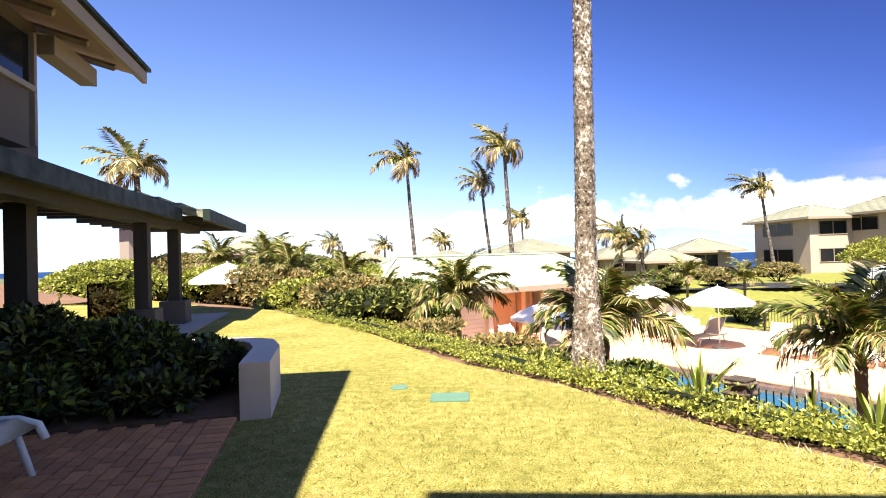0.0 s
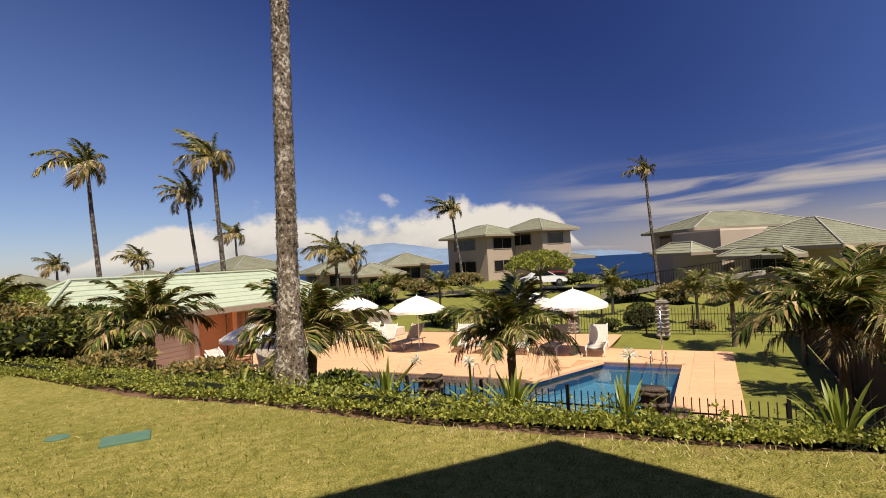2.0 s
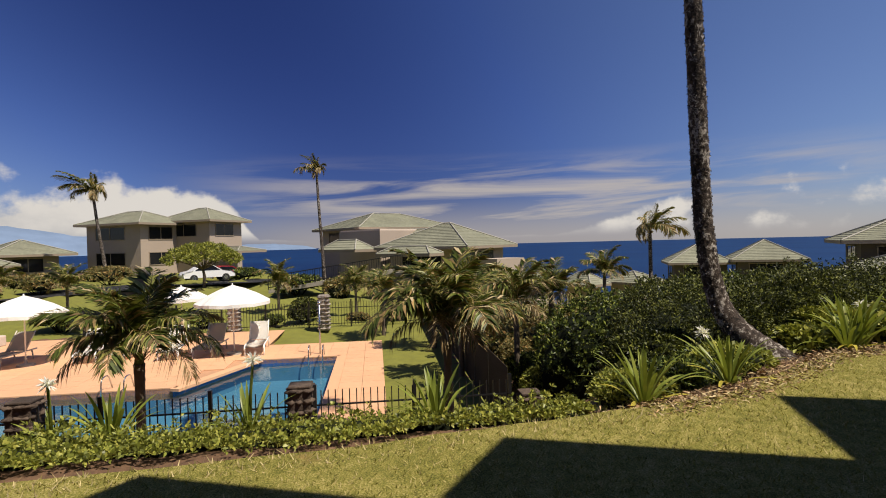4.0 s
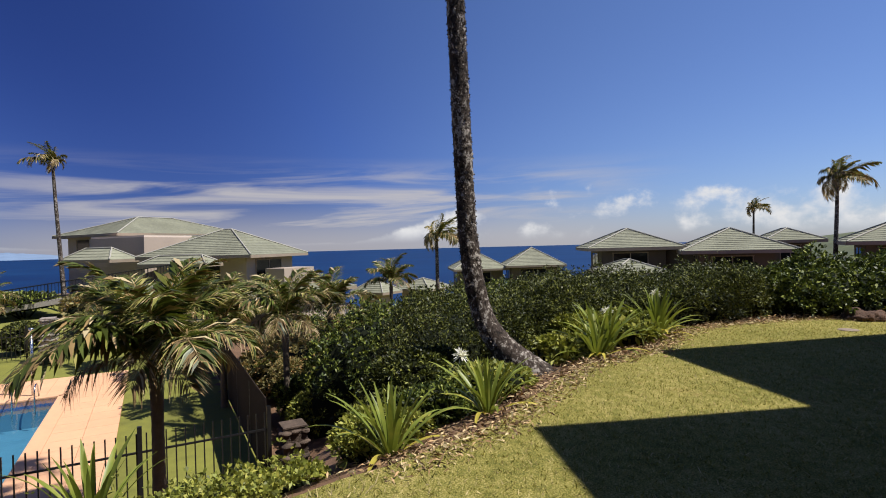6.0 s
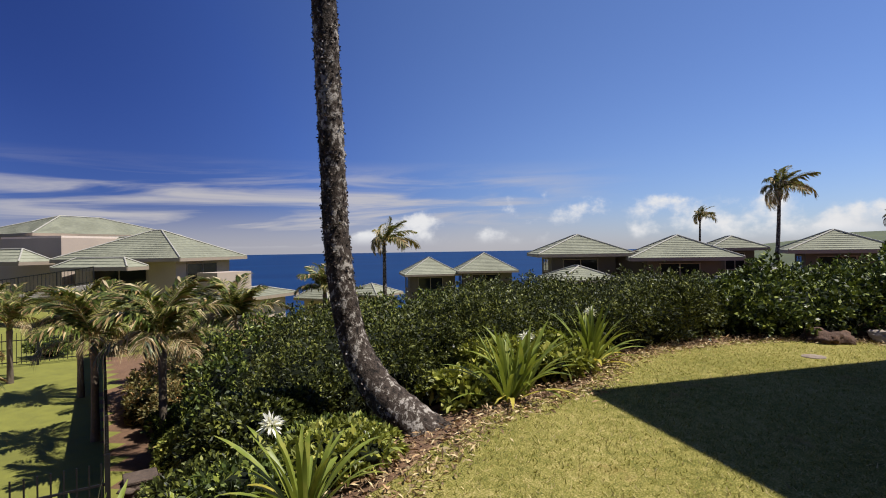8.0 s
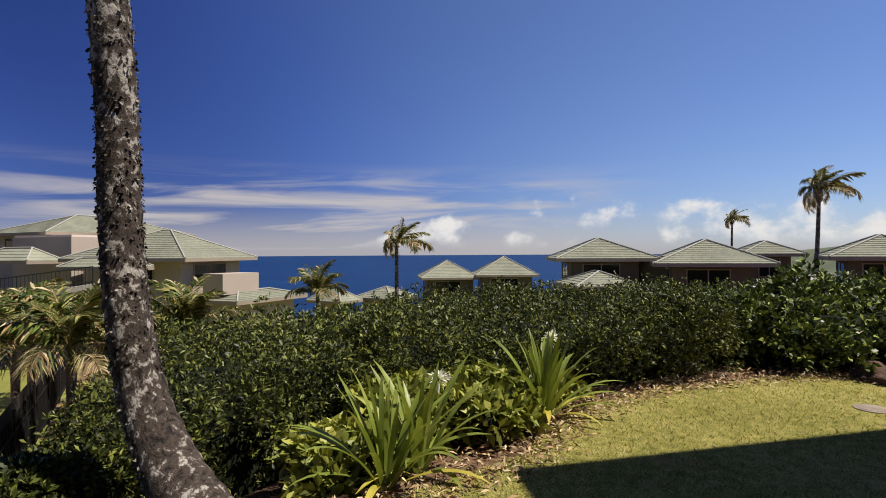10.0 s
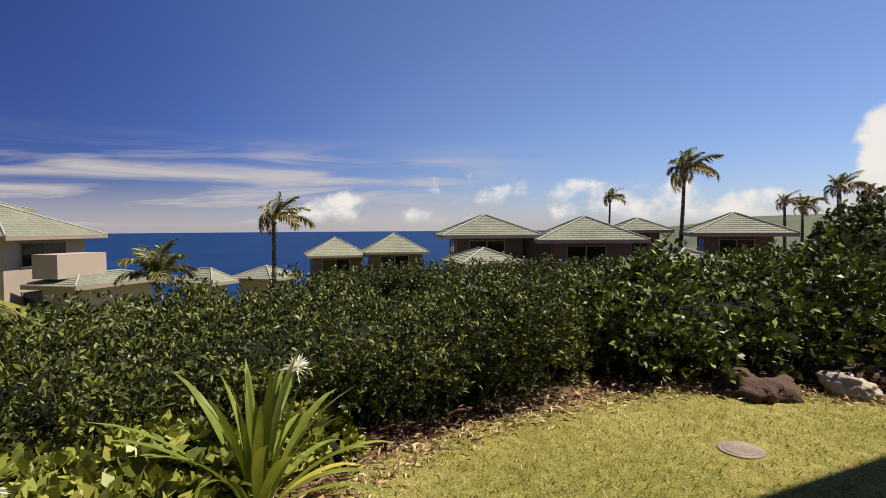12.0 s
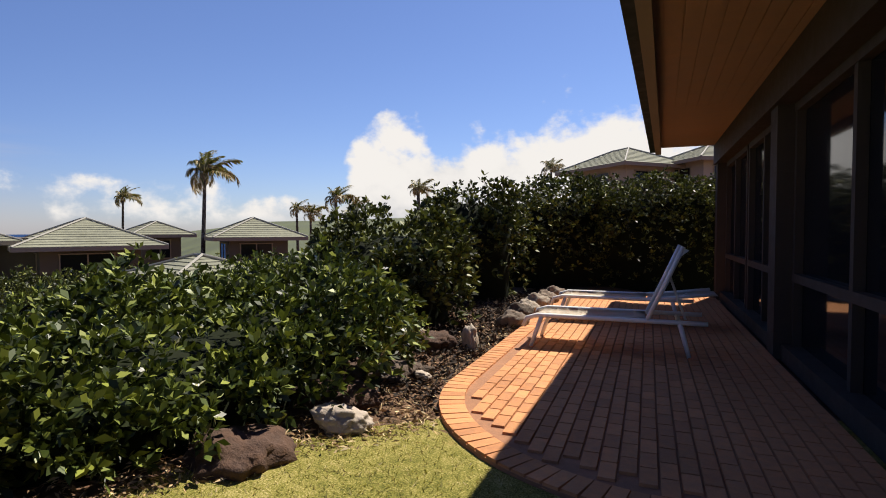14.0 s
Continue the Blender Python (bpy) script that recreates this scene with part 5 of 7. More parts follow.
for i, (o, az, el, d, baz, s, r) in enumerate(((OA, -13.6, 9.9, 46, -12.7, 1.0, 0.17), (OA, -3.0, 10.9, 48, -2.3, 1.15, 0.2), (OA, -5.5, 7.4, 52, -4.4, 1.0, 0.16), (OA, -1.2, 3.6, 80, -1.0, 1.0, 0.17), (OA, 21.4, 5.2, 62, 22.3, 0.9, 0.16),
                                              (OA, 41.6, 7.8, 42, 42.2, 0.5, 0.12), (OA, 8.6, 1.4, 46, 8.7, 0.8, 0.15), (OA, 10.6, 0.6, 42, 10.7, 0.7, 0.15), (OA, -9.5, 1.4, 85, -9.5, 1.1, 0.2), (OA, -21.5, 1.6, 85, -21.5, 1.0, 0.2),
                                              (OA, -40.0, 8.6, 27, -39.4, 0.72, 0.16), (OA, -16.0, 1.2, 95, -16, 1.0, 0.2),
                                              (OE, 72.0, 0.8, 42, 72.0, 0.85, 0.18), (OG, 113.3, 5.2, 42, 112.9, 0.85, 0.15), (OG, 106.3, 2.9, 62, 106.1, 0.55, 0.13),
                                              (OH, 125.6, 3.2, 46, 125.9, 0.62, 0.18), (OH, 121.6, 2.1, 70, 121.7, 0.6, 0.18), (OH, 123.0, 1.7, 72, 123.0, 0.7, 0.18), (OH, 127.6, 2.4, 60, 127.6, 0.55, 0.18), (OH, 134.4, 4.2, 46, 134.4, 0.55, 0.18), (OH, 148.6, 6.3, 46, 148.6, 0.5, 0.12))):
    x, y = polar(o, az, d)
    coconut(x, y, 1.27 + d * math.tan(radians(el)), "coconut palm with a wind-blown crown against the sky", 70 + i, polar(o, baz, d), s * 0.88, r, (-0.75, 0.25) if o is OA else (0.1, -0.85))


def broad_tree(x, y, crown_z, radius, label, seed, mat=M_LEAF_LIGHT):
    """A small spreading tree: forked trunk, limbs and clumps of leaves with gaps."""
    rnd = random.Random(seed)
    g = gz(x, y) - 0.1
    tree = thing("spreading_tree", x, y, g, 0, label, "tree")
    h = crown_z - g
    bm = bmesh.new()
    tube(bm, [(0, 0, 0), (0.1, 0, h * 0.3), (0.05, 0.1, h * 0.5)], [0.16, 0.13, 0.11], 8)
    P, N = [], []
    for i in range(22):
        a, rr = i * 2.4, radius * math.sqrt((i + 0.5) / 22)
        c = (math.cos(a) * rr, math.sin(a) * rr * 0.8, h * (0.98 - 0.28 * (rr / radius) ** 2) + rnd.uniform(-0.15, 0.15))
        tube(bm, [(0.05, 0.1, h * 0.48), (c[0] * 0.5, c[1] * 0.5, h * 0.62), c], [0.06, 0.04, 0.02], 5)
        n = 90
        d = unit(RNG.normal(0, 1, (n, 3)))
        P.append(np.array(c) + d * [0.62, 0.62, 0.34] * RNG.uniform(0.6, 1, (n, 1)))
        N.append(unit(d + [0, 0, 0.6]))
    part("trunk", bm, M_BARK, tree, "grey forked limbs", True)
    cr = part_mesh("crown", quads_mesh("crown", rosettes(np.concatenate(P), np.concatenate(N), 0.22, 5, 0.3), mat), tree)
    return tree


broad_tree(*polar(OA, 30.4, 46), 1.45, 2.8, "spreading tree with pale green leaf clumps beside parked cars", 5)

# ---------------------------------------------------------------- planting: hedges and shrubs
hedge("hedge", [(8.35, 2.45, 0.38), (9.0, 1.75, 0.55), (10.1, 0.95, 0.66), (11.05, -0.6, 0.72), (11.9, -1.95, 0.76), (12.3, -3.0, 0.78)], 1.3, 0.052, 560, M_LEAF_DARK,
      "dense dark green clipped hedge below the lawn", seed=2, rough=0.34, width=0.30)
hedge("hedge", [(12.15, -3.0, 0.70), (12.2, -4.2, 0.76), (12.75, -5.6, 0.88), (13.3, -6.6, 1.05)], 1.15, 0.085, 250, M_LEAF_MID, "broad-leaved green hedge dotted with white blossoms", seed=4, flowers=80, rough=0.36, width=0.44)
hedge("hedge", [(13.3, -6.6, 1.45), (14.0, -8.6, 1.6)], 1.15, 0.10, 190, M_LEAF_DARK, "dark green flowering hedge behind the stones", seed=6, flowers=30, rough=0.3, width=0.45)
hedge("hedge", [(14.3, -9.6, 2.45), (14.6, -11.0, 2.3)], 1.2, 0.11, 170, M_LEAF_DARK, "tall dark green bush above the stone edging", seed=7, flowers=10, rough=0.42, width=0.45)
hedge("hedge", [(15.0, -11.8, 2.25), (14.2, -13.9, 2.4), (12.2, -15.4, 2.45), (9.5, -16.6, 2.4)], 1.1, 0.10, 150, M_LEAF_DARK, "tall dark green hedge closing the brick patio", seed=8, rough=0.3, width=0.45)
hedge("hedge", [(11.0, 4.9, -0.1), (12.0, 4.0, 0.05), (13.6, 2.2, 0.15), (15.4, -0.5, 0.25)], 1.7, 0.10, 110, M_LEAF_MID, "loose green shrubbery on the slope beyond the hedge", seed=9, rough=0.4)
hedge("hedge", [(16.5, -1.5, 0.0), (17.5, -4.5, 0.2), (18, -8, 0.5), (19, -12, 1.0)], 1.6, 0.12, 70, M_LEAF_MID, "rough green hedge lower down the hill", seed=10, rough=0.4)
hedge("hedge", [(13.8, 8.2, -1.2), (15.5, 7.2, -1.1), (17.5, 5.0, -1.0), (20, 1, -1.2)], 1.6, 0.12, 70, M_LEAF_DRY, "dry tangled shrubbery along the side fence", seed=12, rough=0.5)
hedge("hedge", [(*polar(OE, 74, 27), -1.35), (*polar(OE, 84, 28), -0.75), (*polar(OE, 96, 28), -0.7), (*polar(OE, 106, 27), -0.4), (*polar(OE, 118, 27), -0.3), (*polar(OE, 128, 28), 0.1)], 2.0, 0.17, 40, M_LEAF_DARK, "dark garden shrubs in front of the hillside houses", seed=14, rough=0.6)
hedge("hedge", [(22, 14, -1.6), (25, 9, -1.9), (27, 3, -2.2), (29, -4, -2.0)], 2.2, 0.16, 34, M_LEAF_MID, "green garden shrubs on the lower slope", seed=13, rough=0.6)

# bank between the lawn and the pool terrace
STRIP = [(-6.2, 12.9), (-2.9, 9.25), (-0.75, 6.75), (0.5, 5.6), (1.6, 4.35), (2.5, 3.5), (3.35, 2.75), (4.3, 2.05), (5.0, 1.5)]
hedge("ground_cover", [(x + 0.10, y + 0.10, -0.20) for x, y in STRIP], 0.40, 0.04, 620, M_LEAF_LIGHT, "low light green ground cover edging the lawn", "ground cover", seed=15, rough=0.22, width=0.5, k=5)
hedge("ground_cover", [(x + 0.75, y + 0.8, gz(x + 0.75, y + 0.8) - 0.15) for x, y in STRIP[1:]], 0.6, 0.055, 330, M_LEAF_LIGHT, "low green foliage on the bank above the pool", "ground cover", seed=16, rough=0.2, k=5)
for i, (x, y, top, r, mat, lab) in enumerate((
        (-3.6, 12.0, 0.55, 1.25, M_LEAF_DARK, "rounded dark green bush beside the pool hut"), (-5.2, 14.2, 0.8, 1.5, M_LEAF_DRY, "dry yellowish bush at the lawn's end"), (-7.4, 16.2, 0.65, 1.5, M_LEAF_LIGHT, "yellow-green bush at the lawn's end"),
        (-9.6, 18.0, 1.1, 1.9, M_LEAF_DRY, "dry straw-coloured bush at the lawn's end"), (-12.5, 19.5, 1.2, 2.0, M_LEAF_LIGHT, "light green bush beyond the lanai"), (-8.0, 20.5, 1.2, 2.2, M_LEAF_LIGHT, "pale green bush behind the lawn"),
        (-4.5, 18.5, 0.5, 1.9, M_LEAF_MID, "green bush beside the hut roof"), (-15.5, 17.5, 1.5, 2.0, M_LEAF_LIGHT, "light green bush beyond the lanai"), (-11.5, 25, 1.6, 3.0, M_LEAF_MID, "large green bush behind the lawn"),
        (-16.5, 23, 1.8, 3.0, M_LEAF_DRY, "large straw-coloured bush behind the lanai"), (-2.0, 9.9, 0.05, 0.7, M_LEAF_DRY, "brown-leaved low bush on the bank"), (-0.6, 8.6, -0.25, 0.6, M_LEAF_DRY, "dry bronze plant on the bank"),
        (0.4, 8.4, -0.4, 0.6, M_LEAF_DARK, "low dark bush at the foot of the trunk"), (1.2, 6.9, -0.35, 0.45, M_LEAF_MID, "small green bush by the trunk"))):
    shrub("bush", x, y, top, r, 0.10 if r < 1 else 0.15, 150 if r < 1 else 60, mat, lab, 30 + i, group="garden bushes")
for i, (p, q, top, r, mat) in enumerate(((-10, 26.6, -1.2, 1.2, M_LEAF_MID), (-7.6, 26.4, -1.5, 0.9, M_LEAF_LIGHT), (-4.4, 26.2, -1.6, 0.8, M_LEAF_MID), (-3.0, 26.8, -0.9, 1.1, M_LEAF_DARK), (-0.4, 26.4, -1.7, 0.8, M_LEAF_DRY), (1.4, 26.6, -1.4, 1.1, M_LEAF_MID),
                                        (3.6, 25.6, -1.2, 1.2, M_LEAF_DRY), (5.6, 21, -1.5, 1.1, M_LEAF_MID), (5.8, 18.5, -1.5, 1.0, M_LEAF_DRY), (-14, 27, -1.0, 1.6, M_LEAF_MID), (-18, 26, -0.8, 1.8, M_LEAF_DARK))):
    shrub("bush", *pq(p, q), top - 0.35, r * 0.75, 0.12, 80, mat, "mixed shrub in the bed behind the pool fence", 60 + i, group="fence bed bushes")
for i, (az, d, top, r) in enumerate(((2, 50, 0.2, 3.2), (6, 44, -0.3, 2.6), (12, 47, -0.4, 2.2), (17.5, 50, -0.4, 2.2), (-8, 52, 0.7, 4.0), (-14, 50, 0.9, 4.5), (-20, 48, 1.0, 4.5), (-27, 40, 1.2, 4.0), (-33, 38, 1.4, 4.0), (22.5, 56, -0.2, 2.0), (34, 56, -0.8, 2.0), (39.5, 40, -0.9, 1.6), (44, 38, -1.0, 1.6))):
    shrub("bush", *polar(OA, az, d), top, r, 0.28, 14, M_LEAF_MID if i % 3 else M_LEAF_DRY, "large garden bush among the far houses", 80 + i, group="far garden bushes")

# low growth on the bank under the leaning palm
for i, (x, y, top, r, mat) in enumerate(((6.75, 0.75, -0.02, 0.42, M_LEAF_LIGHT), (7.15, 0.95, -0.05, 0.45, M_LEAF_MID), (6.4, 1.15, -0.25, 0.45, M_LEAF_MID), (7.0, 1.6, -0.2, 0.55, M_LEAF_DARK), (5.7, 1.45, -0.3, 0.4, M_LEAF_LIGHT), (7.6, 1.75, 0.1, 0.6, M_LEAF_DARK))):
    shrub("bush", x, y, top, r, 0.06, 420, mat, "low leafy growth on the bank below the lawn", 140 + i, group="bank growth")

# mixed growth outside the screened fence
for i, (p, q, top, r, mat) in enumerate(((4.0, 11.6, -1.5, 0.5, M_LEAF_LIGHT), (4.1, 12.9, -1.45, 0.55, M_LEAF_MID), (4.2, 14.4, -1.4, 0.6, M_LEAF_DRY), (4.3, 16.0, -1.5, 0.6, M_LEAF_LIGHT))):
    shrub("bush", *pq(p, q), top, r, 0.09, 170, mat, "loose shrub outside the screened pool fence", 160 + i, group="fence side bushes")

# light broad-leaved seaside shrub between the lilies
for i, (x, y, top, r) in enumerate(((9.45, -0.62, 0.30, 0.55), (9.15, -0.15, 0.30, 0.5), (10.15, -1.0, 0.12, 0.4), (8.45, 0.1, 0.1, 0.4), (9.1, -0.75, 0.12, 0.35))):
    shrub("bush", x, y, top, r, 0.10, 230, M_LEAF_LIGHT, "glossy light green broad-leaved shrub between lilies", 120 + i, k=7, width=0.42, group="broad-leaved shrubs", spread=1.1)

LILY_LABEL = "strap-leaved lily clump with arching yellow-green leaves"
for i, (x, y, s, n, fl) in enumerate(((5.33, 1.22, 0.95, 22, None), (6.05, 0.66, 0.9, 24, (7.12 - 0.95, 1.01 - 0.12, 0.36)), (8.15, -0.27, 1.0, 22, None), (8.40, -0.38, 1.0, 20, (8.80, -0.42, 0.40)),
                                      (9.45, -1.1, 1.05, 34, (9.9, -1.15, 0.52)), (11.1, -2.2, 0.75, 8, (11.2, -2.15, 0.45)), (1.45, 5.35, 0.9, 18, (1.75, 5.25, 0.25)), (2.62, 4.8, 0.9, 20, None), (3.35, 3.95, 0.8, 14, (3.3, 3.8, 0.35)),
                                      (4.4, 2.75, 0.95, 22, None), (2.3, 5.1, 0.6, 10, (2.25, 5.0, 0.22)), (0.0, 7.2, 0.7, 12, None))):
    z = gz(x, y) - 0.02
    lily(x, y, z, s * (0.9 if i in (2, 3, 4) else 0.78), LILY_LABEL if not fl else "strap-leaved lily clump with a spidery white flower", 10 + i, n, fl, turn=i * 47)


# ---------------------------------------------------------------- our own house: the lanai end, seen last
def gbox(a0, b0, z0, a1, b1, z1):
    bm = bmesh.new()
    hbox(bm, a0, b0, z0, a1, b1, z1)
    return bm


def home_end():
    # wall with a wide window front, posts, sill rail, header beam
    home_part("wall", gbox(-2.0, 8.2, -0.2, 5.2, 16.9, 4.5), M_STUCCO_SELF)
    for b in (8.35, 11.95, 16.75):
        home_part("post", gbox(5.2, b - 0.15, 0.0, 5.48, b + 0.15, 2.55), M_TIMBER_SHADE, "painted timber post")
    home_part("header_beam", gbox(5.18, 8.2, 2.5, 5.52, 16.9, 2.86), M_TIMBER_SHADE, "painted header beam")
    home_part("base_course", gbox(5.2, 8.5, 0.0, 5.42, 16.6, 0.16), M_TIMBER_SHADE)
    for b0, b1 in ((8.52, 11.78), (12.12, 14.3), (14.4, 16.58)):
        win = home_part("window", gbox(5.2, b0, 0.16, 5.26, b1, 2.5), M_GLASS_DARK, "dark glass panel with room darkness painted in")
        for k0, z0, k1, z1 in ((b0, 0.78, b1, 0.86), (b0, 2.42, b1, 2.5)):
            fr = part("frame", gbox(5.262, k0, z0, 5.34, k1, z1), M_TIMBER_SHADE, win)
        for b in (b0, b1 - 0.07, (b0 + b1) / 2):
            part("frame", gbox(5.262, b, 0.16, 5.335, b + 0.07, 2.5), M_TIMBER_SHADE, win)
    # lower roof with boarded soffit and gutter
    e0, e1 = (6.80, 7.4), (6.53, 16.9)
    bm = bmesh.new()
    prism(bm, [hn(*e0), hn(*e1), hn(5.0, 16.9), hn(5.0, 7.4)], 2.88, 2.93)
    home_part("soffit", bm, M_SOFFIT, "stained boarded soffit")
    for i in range(12):
        k = i / 12
        a0, a1 = 5.05 + (e0[0] - 5.08) * k, 5.05 + (e1[0] - 5.08) * k
        bm = bmesh.new()
        w = 0.128
        prism(bm, [hn(a0, 7.42), hn(a1, 16.88), hn(a1 + w, 16.88), hn(a0 + w, 7.42)], 2.868, 2.882)
        home_part("soffit_board", bm, M_SOFFIT)
    bm = bmesh.new()
    v = [(*hn(*e0), 2.93), (*hn(*e1), 2.93), (*hn(4.0, 16.9), 3.75), (*hn(4.0, 7.4), 3.75), (*hn(e0[0], 7.4), 3.05), (*hn(e1[0], 16.9), 3.05), (*hn(4.0, 16.9), 3.9), (*hn(4.0, 7.4), 3.9)]
    vs = [bm.verts.new(c) for c in v]
    for f in ((0, 1, 2, 3), (7, 6, 5, 4), (0, 4, 5, 1), (1, 5, 6, 2), (2, 6, 7, 3), (3, 7, 4, 0)):
        bm.faces.new([vs[i] for i in f])
    home_part("roof", bm, M_ROOF)
    bm = bmesh.new()
    prism(bm, [hn(e0[0] + 0.002, 7.3), hn(e1[0] + 0.002, 17.0), hn(e1[0] + 0.10, 17.0), hn(e0[0] + 0.10, 7.3)], 2.80, 3.06)
    home_part("gutter", bm, M_ROOF_DARK, "dark green gutter board")
    bm = bmesh.new()
    prism(bm, [hn(e0[0] - 0.1, 7.42), hn(e1[0] - 0.1, 16.9), hn(e1[0], 16.9), hn(e0[0], 7.42)], 2.74, 2.868)
    home_part("fascia", bm, M_TIMBER)


home_end()


def neighbour():
    nb = thing("condominium", *hn(-6, -9), 0, 0, "shaded taupe condominium wing with an open lanai", "house")
    inv = nb.matrix_basis.inverted()

    def add(name, bm, mat, label=""):
        ob = part(name, bm, mat, nb, label)
        ob.matrix_basis = inv
        return ob
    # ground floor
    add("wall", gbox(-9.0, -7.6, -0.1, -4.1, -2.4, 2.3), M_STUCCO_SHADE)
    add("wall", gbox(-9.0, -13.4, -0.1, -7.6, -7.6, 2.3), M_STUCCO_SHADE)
    add("floor", gbox(-7.6, -14.2, -0.05, -2.55, -7.6, 0.05), M_CONCRETE, "pale concrete lanai floor")
    for b0, b1 in ((-7.4, -5.9), (-5.7, -4.2), (-4.0, -2.6)):
        win = add("window", gbox(-4.1, b0, 0.25, -4.06, b1, 2.02), M_GLASS_DARK, "dark sliding glass")
        for b in (b0, b1 - 0.06):
            part("frame", gbox(-4.058, b, 0.2, -3.99, b + 0.06, 2.06), M_TIMBER_SHADE, win)
        part("frame", gbox(-4.058, b0, 2.0, -3.99, b1, 2.07), M_TIMBER_SHADE, win)
    for b in (-10.24, -12.2):
        add("post", gbox(-3.33, b - 0.1, 0.05, -3.11, b + 0.1, 2.1), M_TIMBER_SHADE, "square timber post")
        add("plinth", gbox(-3.47, b - 0.24, 0.0, -2.97, b + 0.24, 0.52), M_STUCCO_SHADE, "low stucco plinth")
    add("post", gbox(-3.9, -7.75, 0.05, -3.65, -7.5, 2.1), M_TIMBER_SHADE)
    add("beam", gbox(-3.4, -14.0, 2.02, -3.1, -2.6, 2.2), M_TIMBER_SHADE, "painted lintel beam")
    # skirt roof
    for a0, b0, b1 in ((-2.95, -11.25, -1.6), (-2.45, -16.0, -11.3)):
        bm = bmesh.new()
        lo, hi = 2.2, 3.05
        c = [(a0, b0, lo), (a0, b1, lo), (-5.2, b1, hi), (-5.2, b0, hi)]
        vs = [bm.verts.new((*hn(a, b), z)) for a, b, z in c] + [bm.verts.new((*hn(a, b), z + 0.13)) for a, b, z in c]
        for f in ((0, 1, 2, 3), (7, 6, 5, 4), (0, 4, 5, 1), (1, 5, 6, 2), (2, 6, 7, 3), (3, 7, 4, 0)):
            bm.faces.new([vs[i] for i in f])
        add("roof", bm, M_ROOF)
        # tile courses
        for i in range(7):
            k = i / 7
            a = a0 + (-5.2 - a0) * k
            z = lo + 0.13 + (hi - lo) * k
            bm = bmesh.new()
            hbox(bm, a - 0.30, b0, z, a, b1, z + 0.045)
            add("tile_course", bm, M_ROOF)
        add("gutter", gbox(a0 + 0.002, b0 - 0.05, lo - 0.06, a0 + 0.13, b1, lo + 0.17), M_ROOF_DARK, "dark green rounded gutter")
        for i in range(int((b1 - b0) / 0.6)):
            b = b0 + 0.3 + 0.6 * i
            bm = bmesh.new()
            hbox(bm, -5.0, b - 0.035, lo - 0.02, a0 - 0.02, b + 0.035, lo + 0.10)
            add("rafter", bm, M_TIMBER_SHADE)
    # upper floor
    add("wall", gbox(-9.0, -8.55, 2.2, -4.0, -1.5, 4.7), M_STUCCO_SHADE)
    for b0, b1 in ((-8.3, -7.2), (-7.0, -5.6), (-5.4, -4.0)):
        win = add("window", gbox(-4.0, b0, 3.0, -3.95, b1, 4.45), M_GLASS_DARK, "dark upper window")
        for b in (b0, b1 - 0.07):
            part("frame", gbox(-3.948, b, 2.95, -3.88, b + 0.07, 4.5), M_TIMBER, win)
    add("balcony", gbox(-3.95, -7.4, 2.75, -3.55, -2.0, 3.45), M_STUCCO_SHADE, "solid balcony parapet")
    add("rail", gbox(-3.99, -7.45, 3.45, -3.5, -1.95, 3.52), M_TIMBER)
    bm = bmesh.new()
    c = [(-3.2, -10.3, 4.62), (-3.2, -1.0, 4.62), (-6.5, -1.0, 5.6), (-6.5, -10.3, 5.6)]
    vs = [bm.verts.new((*hn(a, b), z)) for a, b, z in c] + [bm.verts.new((*hn(a, b), z + 0.09)) for a, b, z in c]
    for f in ((0, 1, 2, 3), (7, 6, 5, 4), (0, 4, 5, 1), (1, 5, 6, 2), (2, 6, 7, 3), (3, 7, 4, 0)):
        bm.faces.new([vs[i] for i in f])
    add("roof", bm, M_SOFFIT)
    add("fascia", gbox(-3.198, -10.35, 4.52, -3.12, -1.0, 4.72), M_TIMBER, "painted fascia board")
    bm = bmesh.new()
    hbox(bm, -3.55, -10.4, 4.74, -3.06, -1.0, 4.80)
    add("roof_edge", bm, M_ROOF_DARK)
    for i in range(9):
        b = -9.7 + i * 1.0
        bm = bmesh.new()
        v0, v1 = hn(-5.2, b), hn(-3.4, b)
        tube(bm, [(*v0, 5.10), (*v1, 4.56)], 0.06, 4)
        add("rafter", bm, M_TIMBER, "exposed rafter tail")
    add("beam", gbox(-4.0, -9.9, 4.3, -3.75, -8.5, 4.58), M_TIMBER, "projecting painted beam")
    # glass balustrade
    pane = add("glass_panel", gbox(-3.2, -9.7, 0.15, -3.18, -8.0, 1.05), M_GLASS, "clear glass windbreak")
    return nb


neighbour()


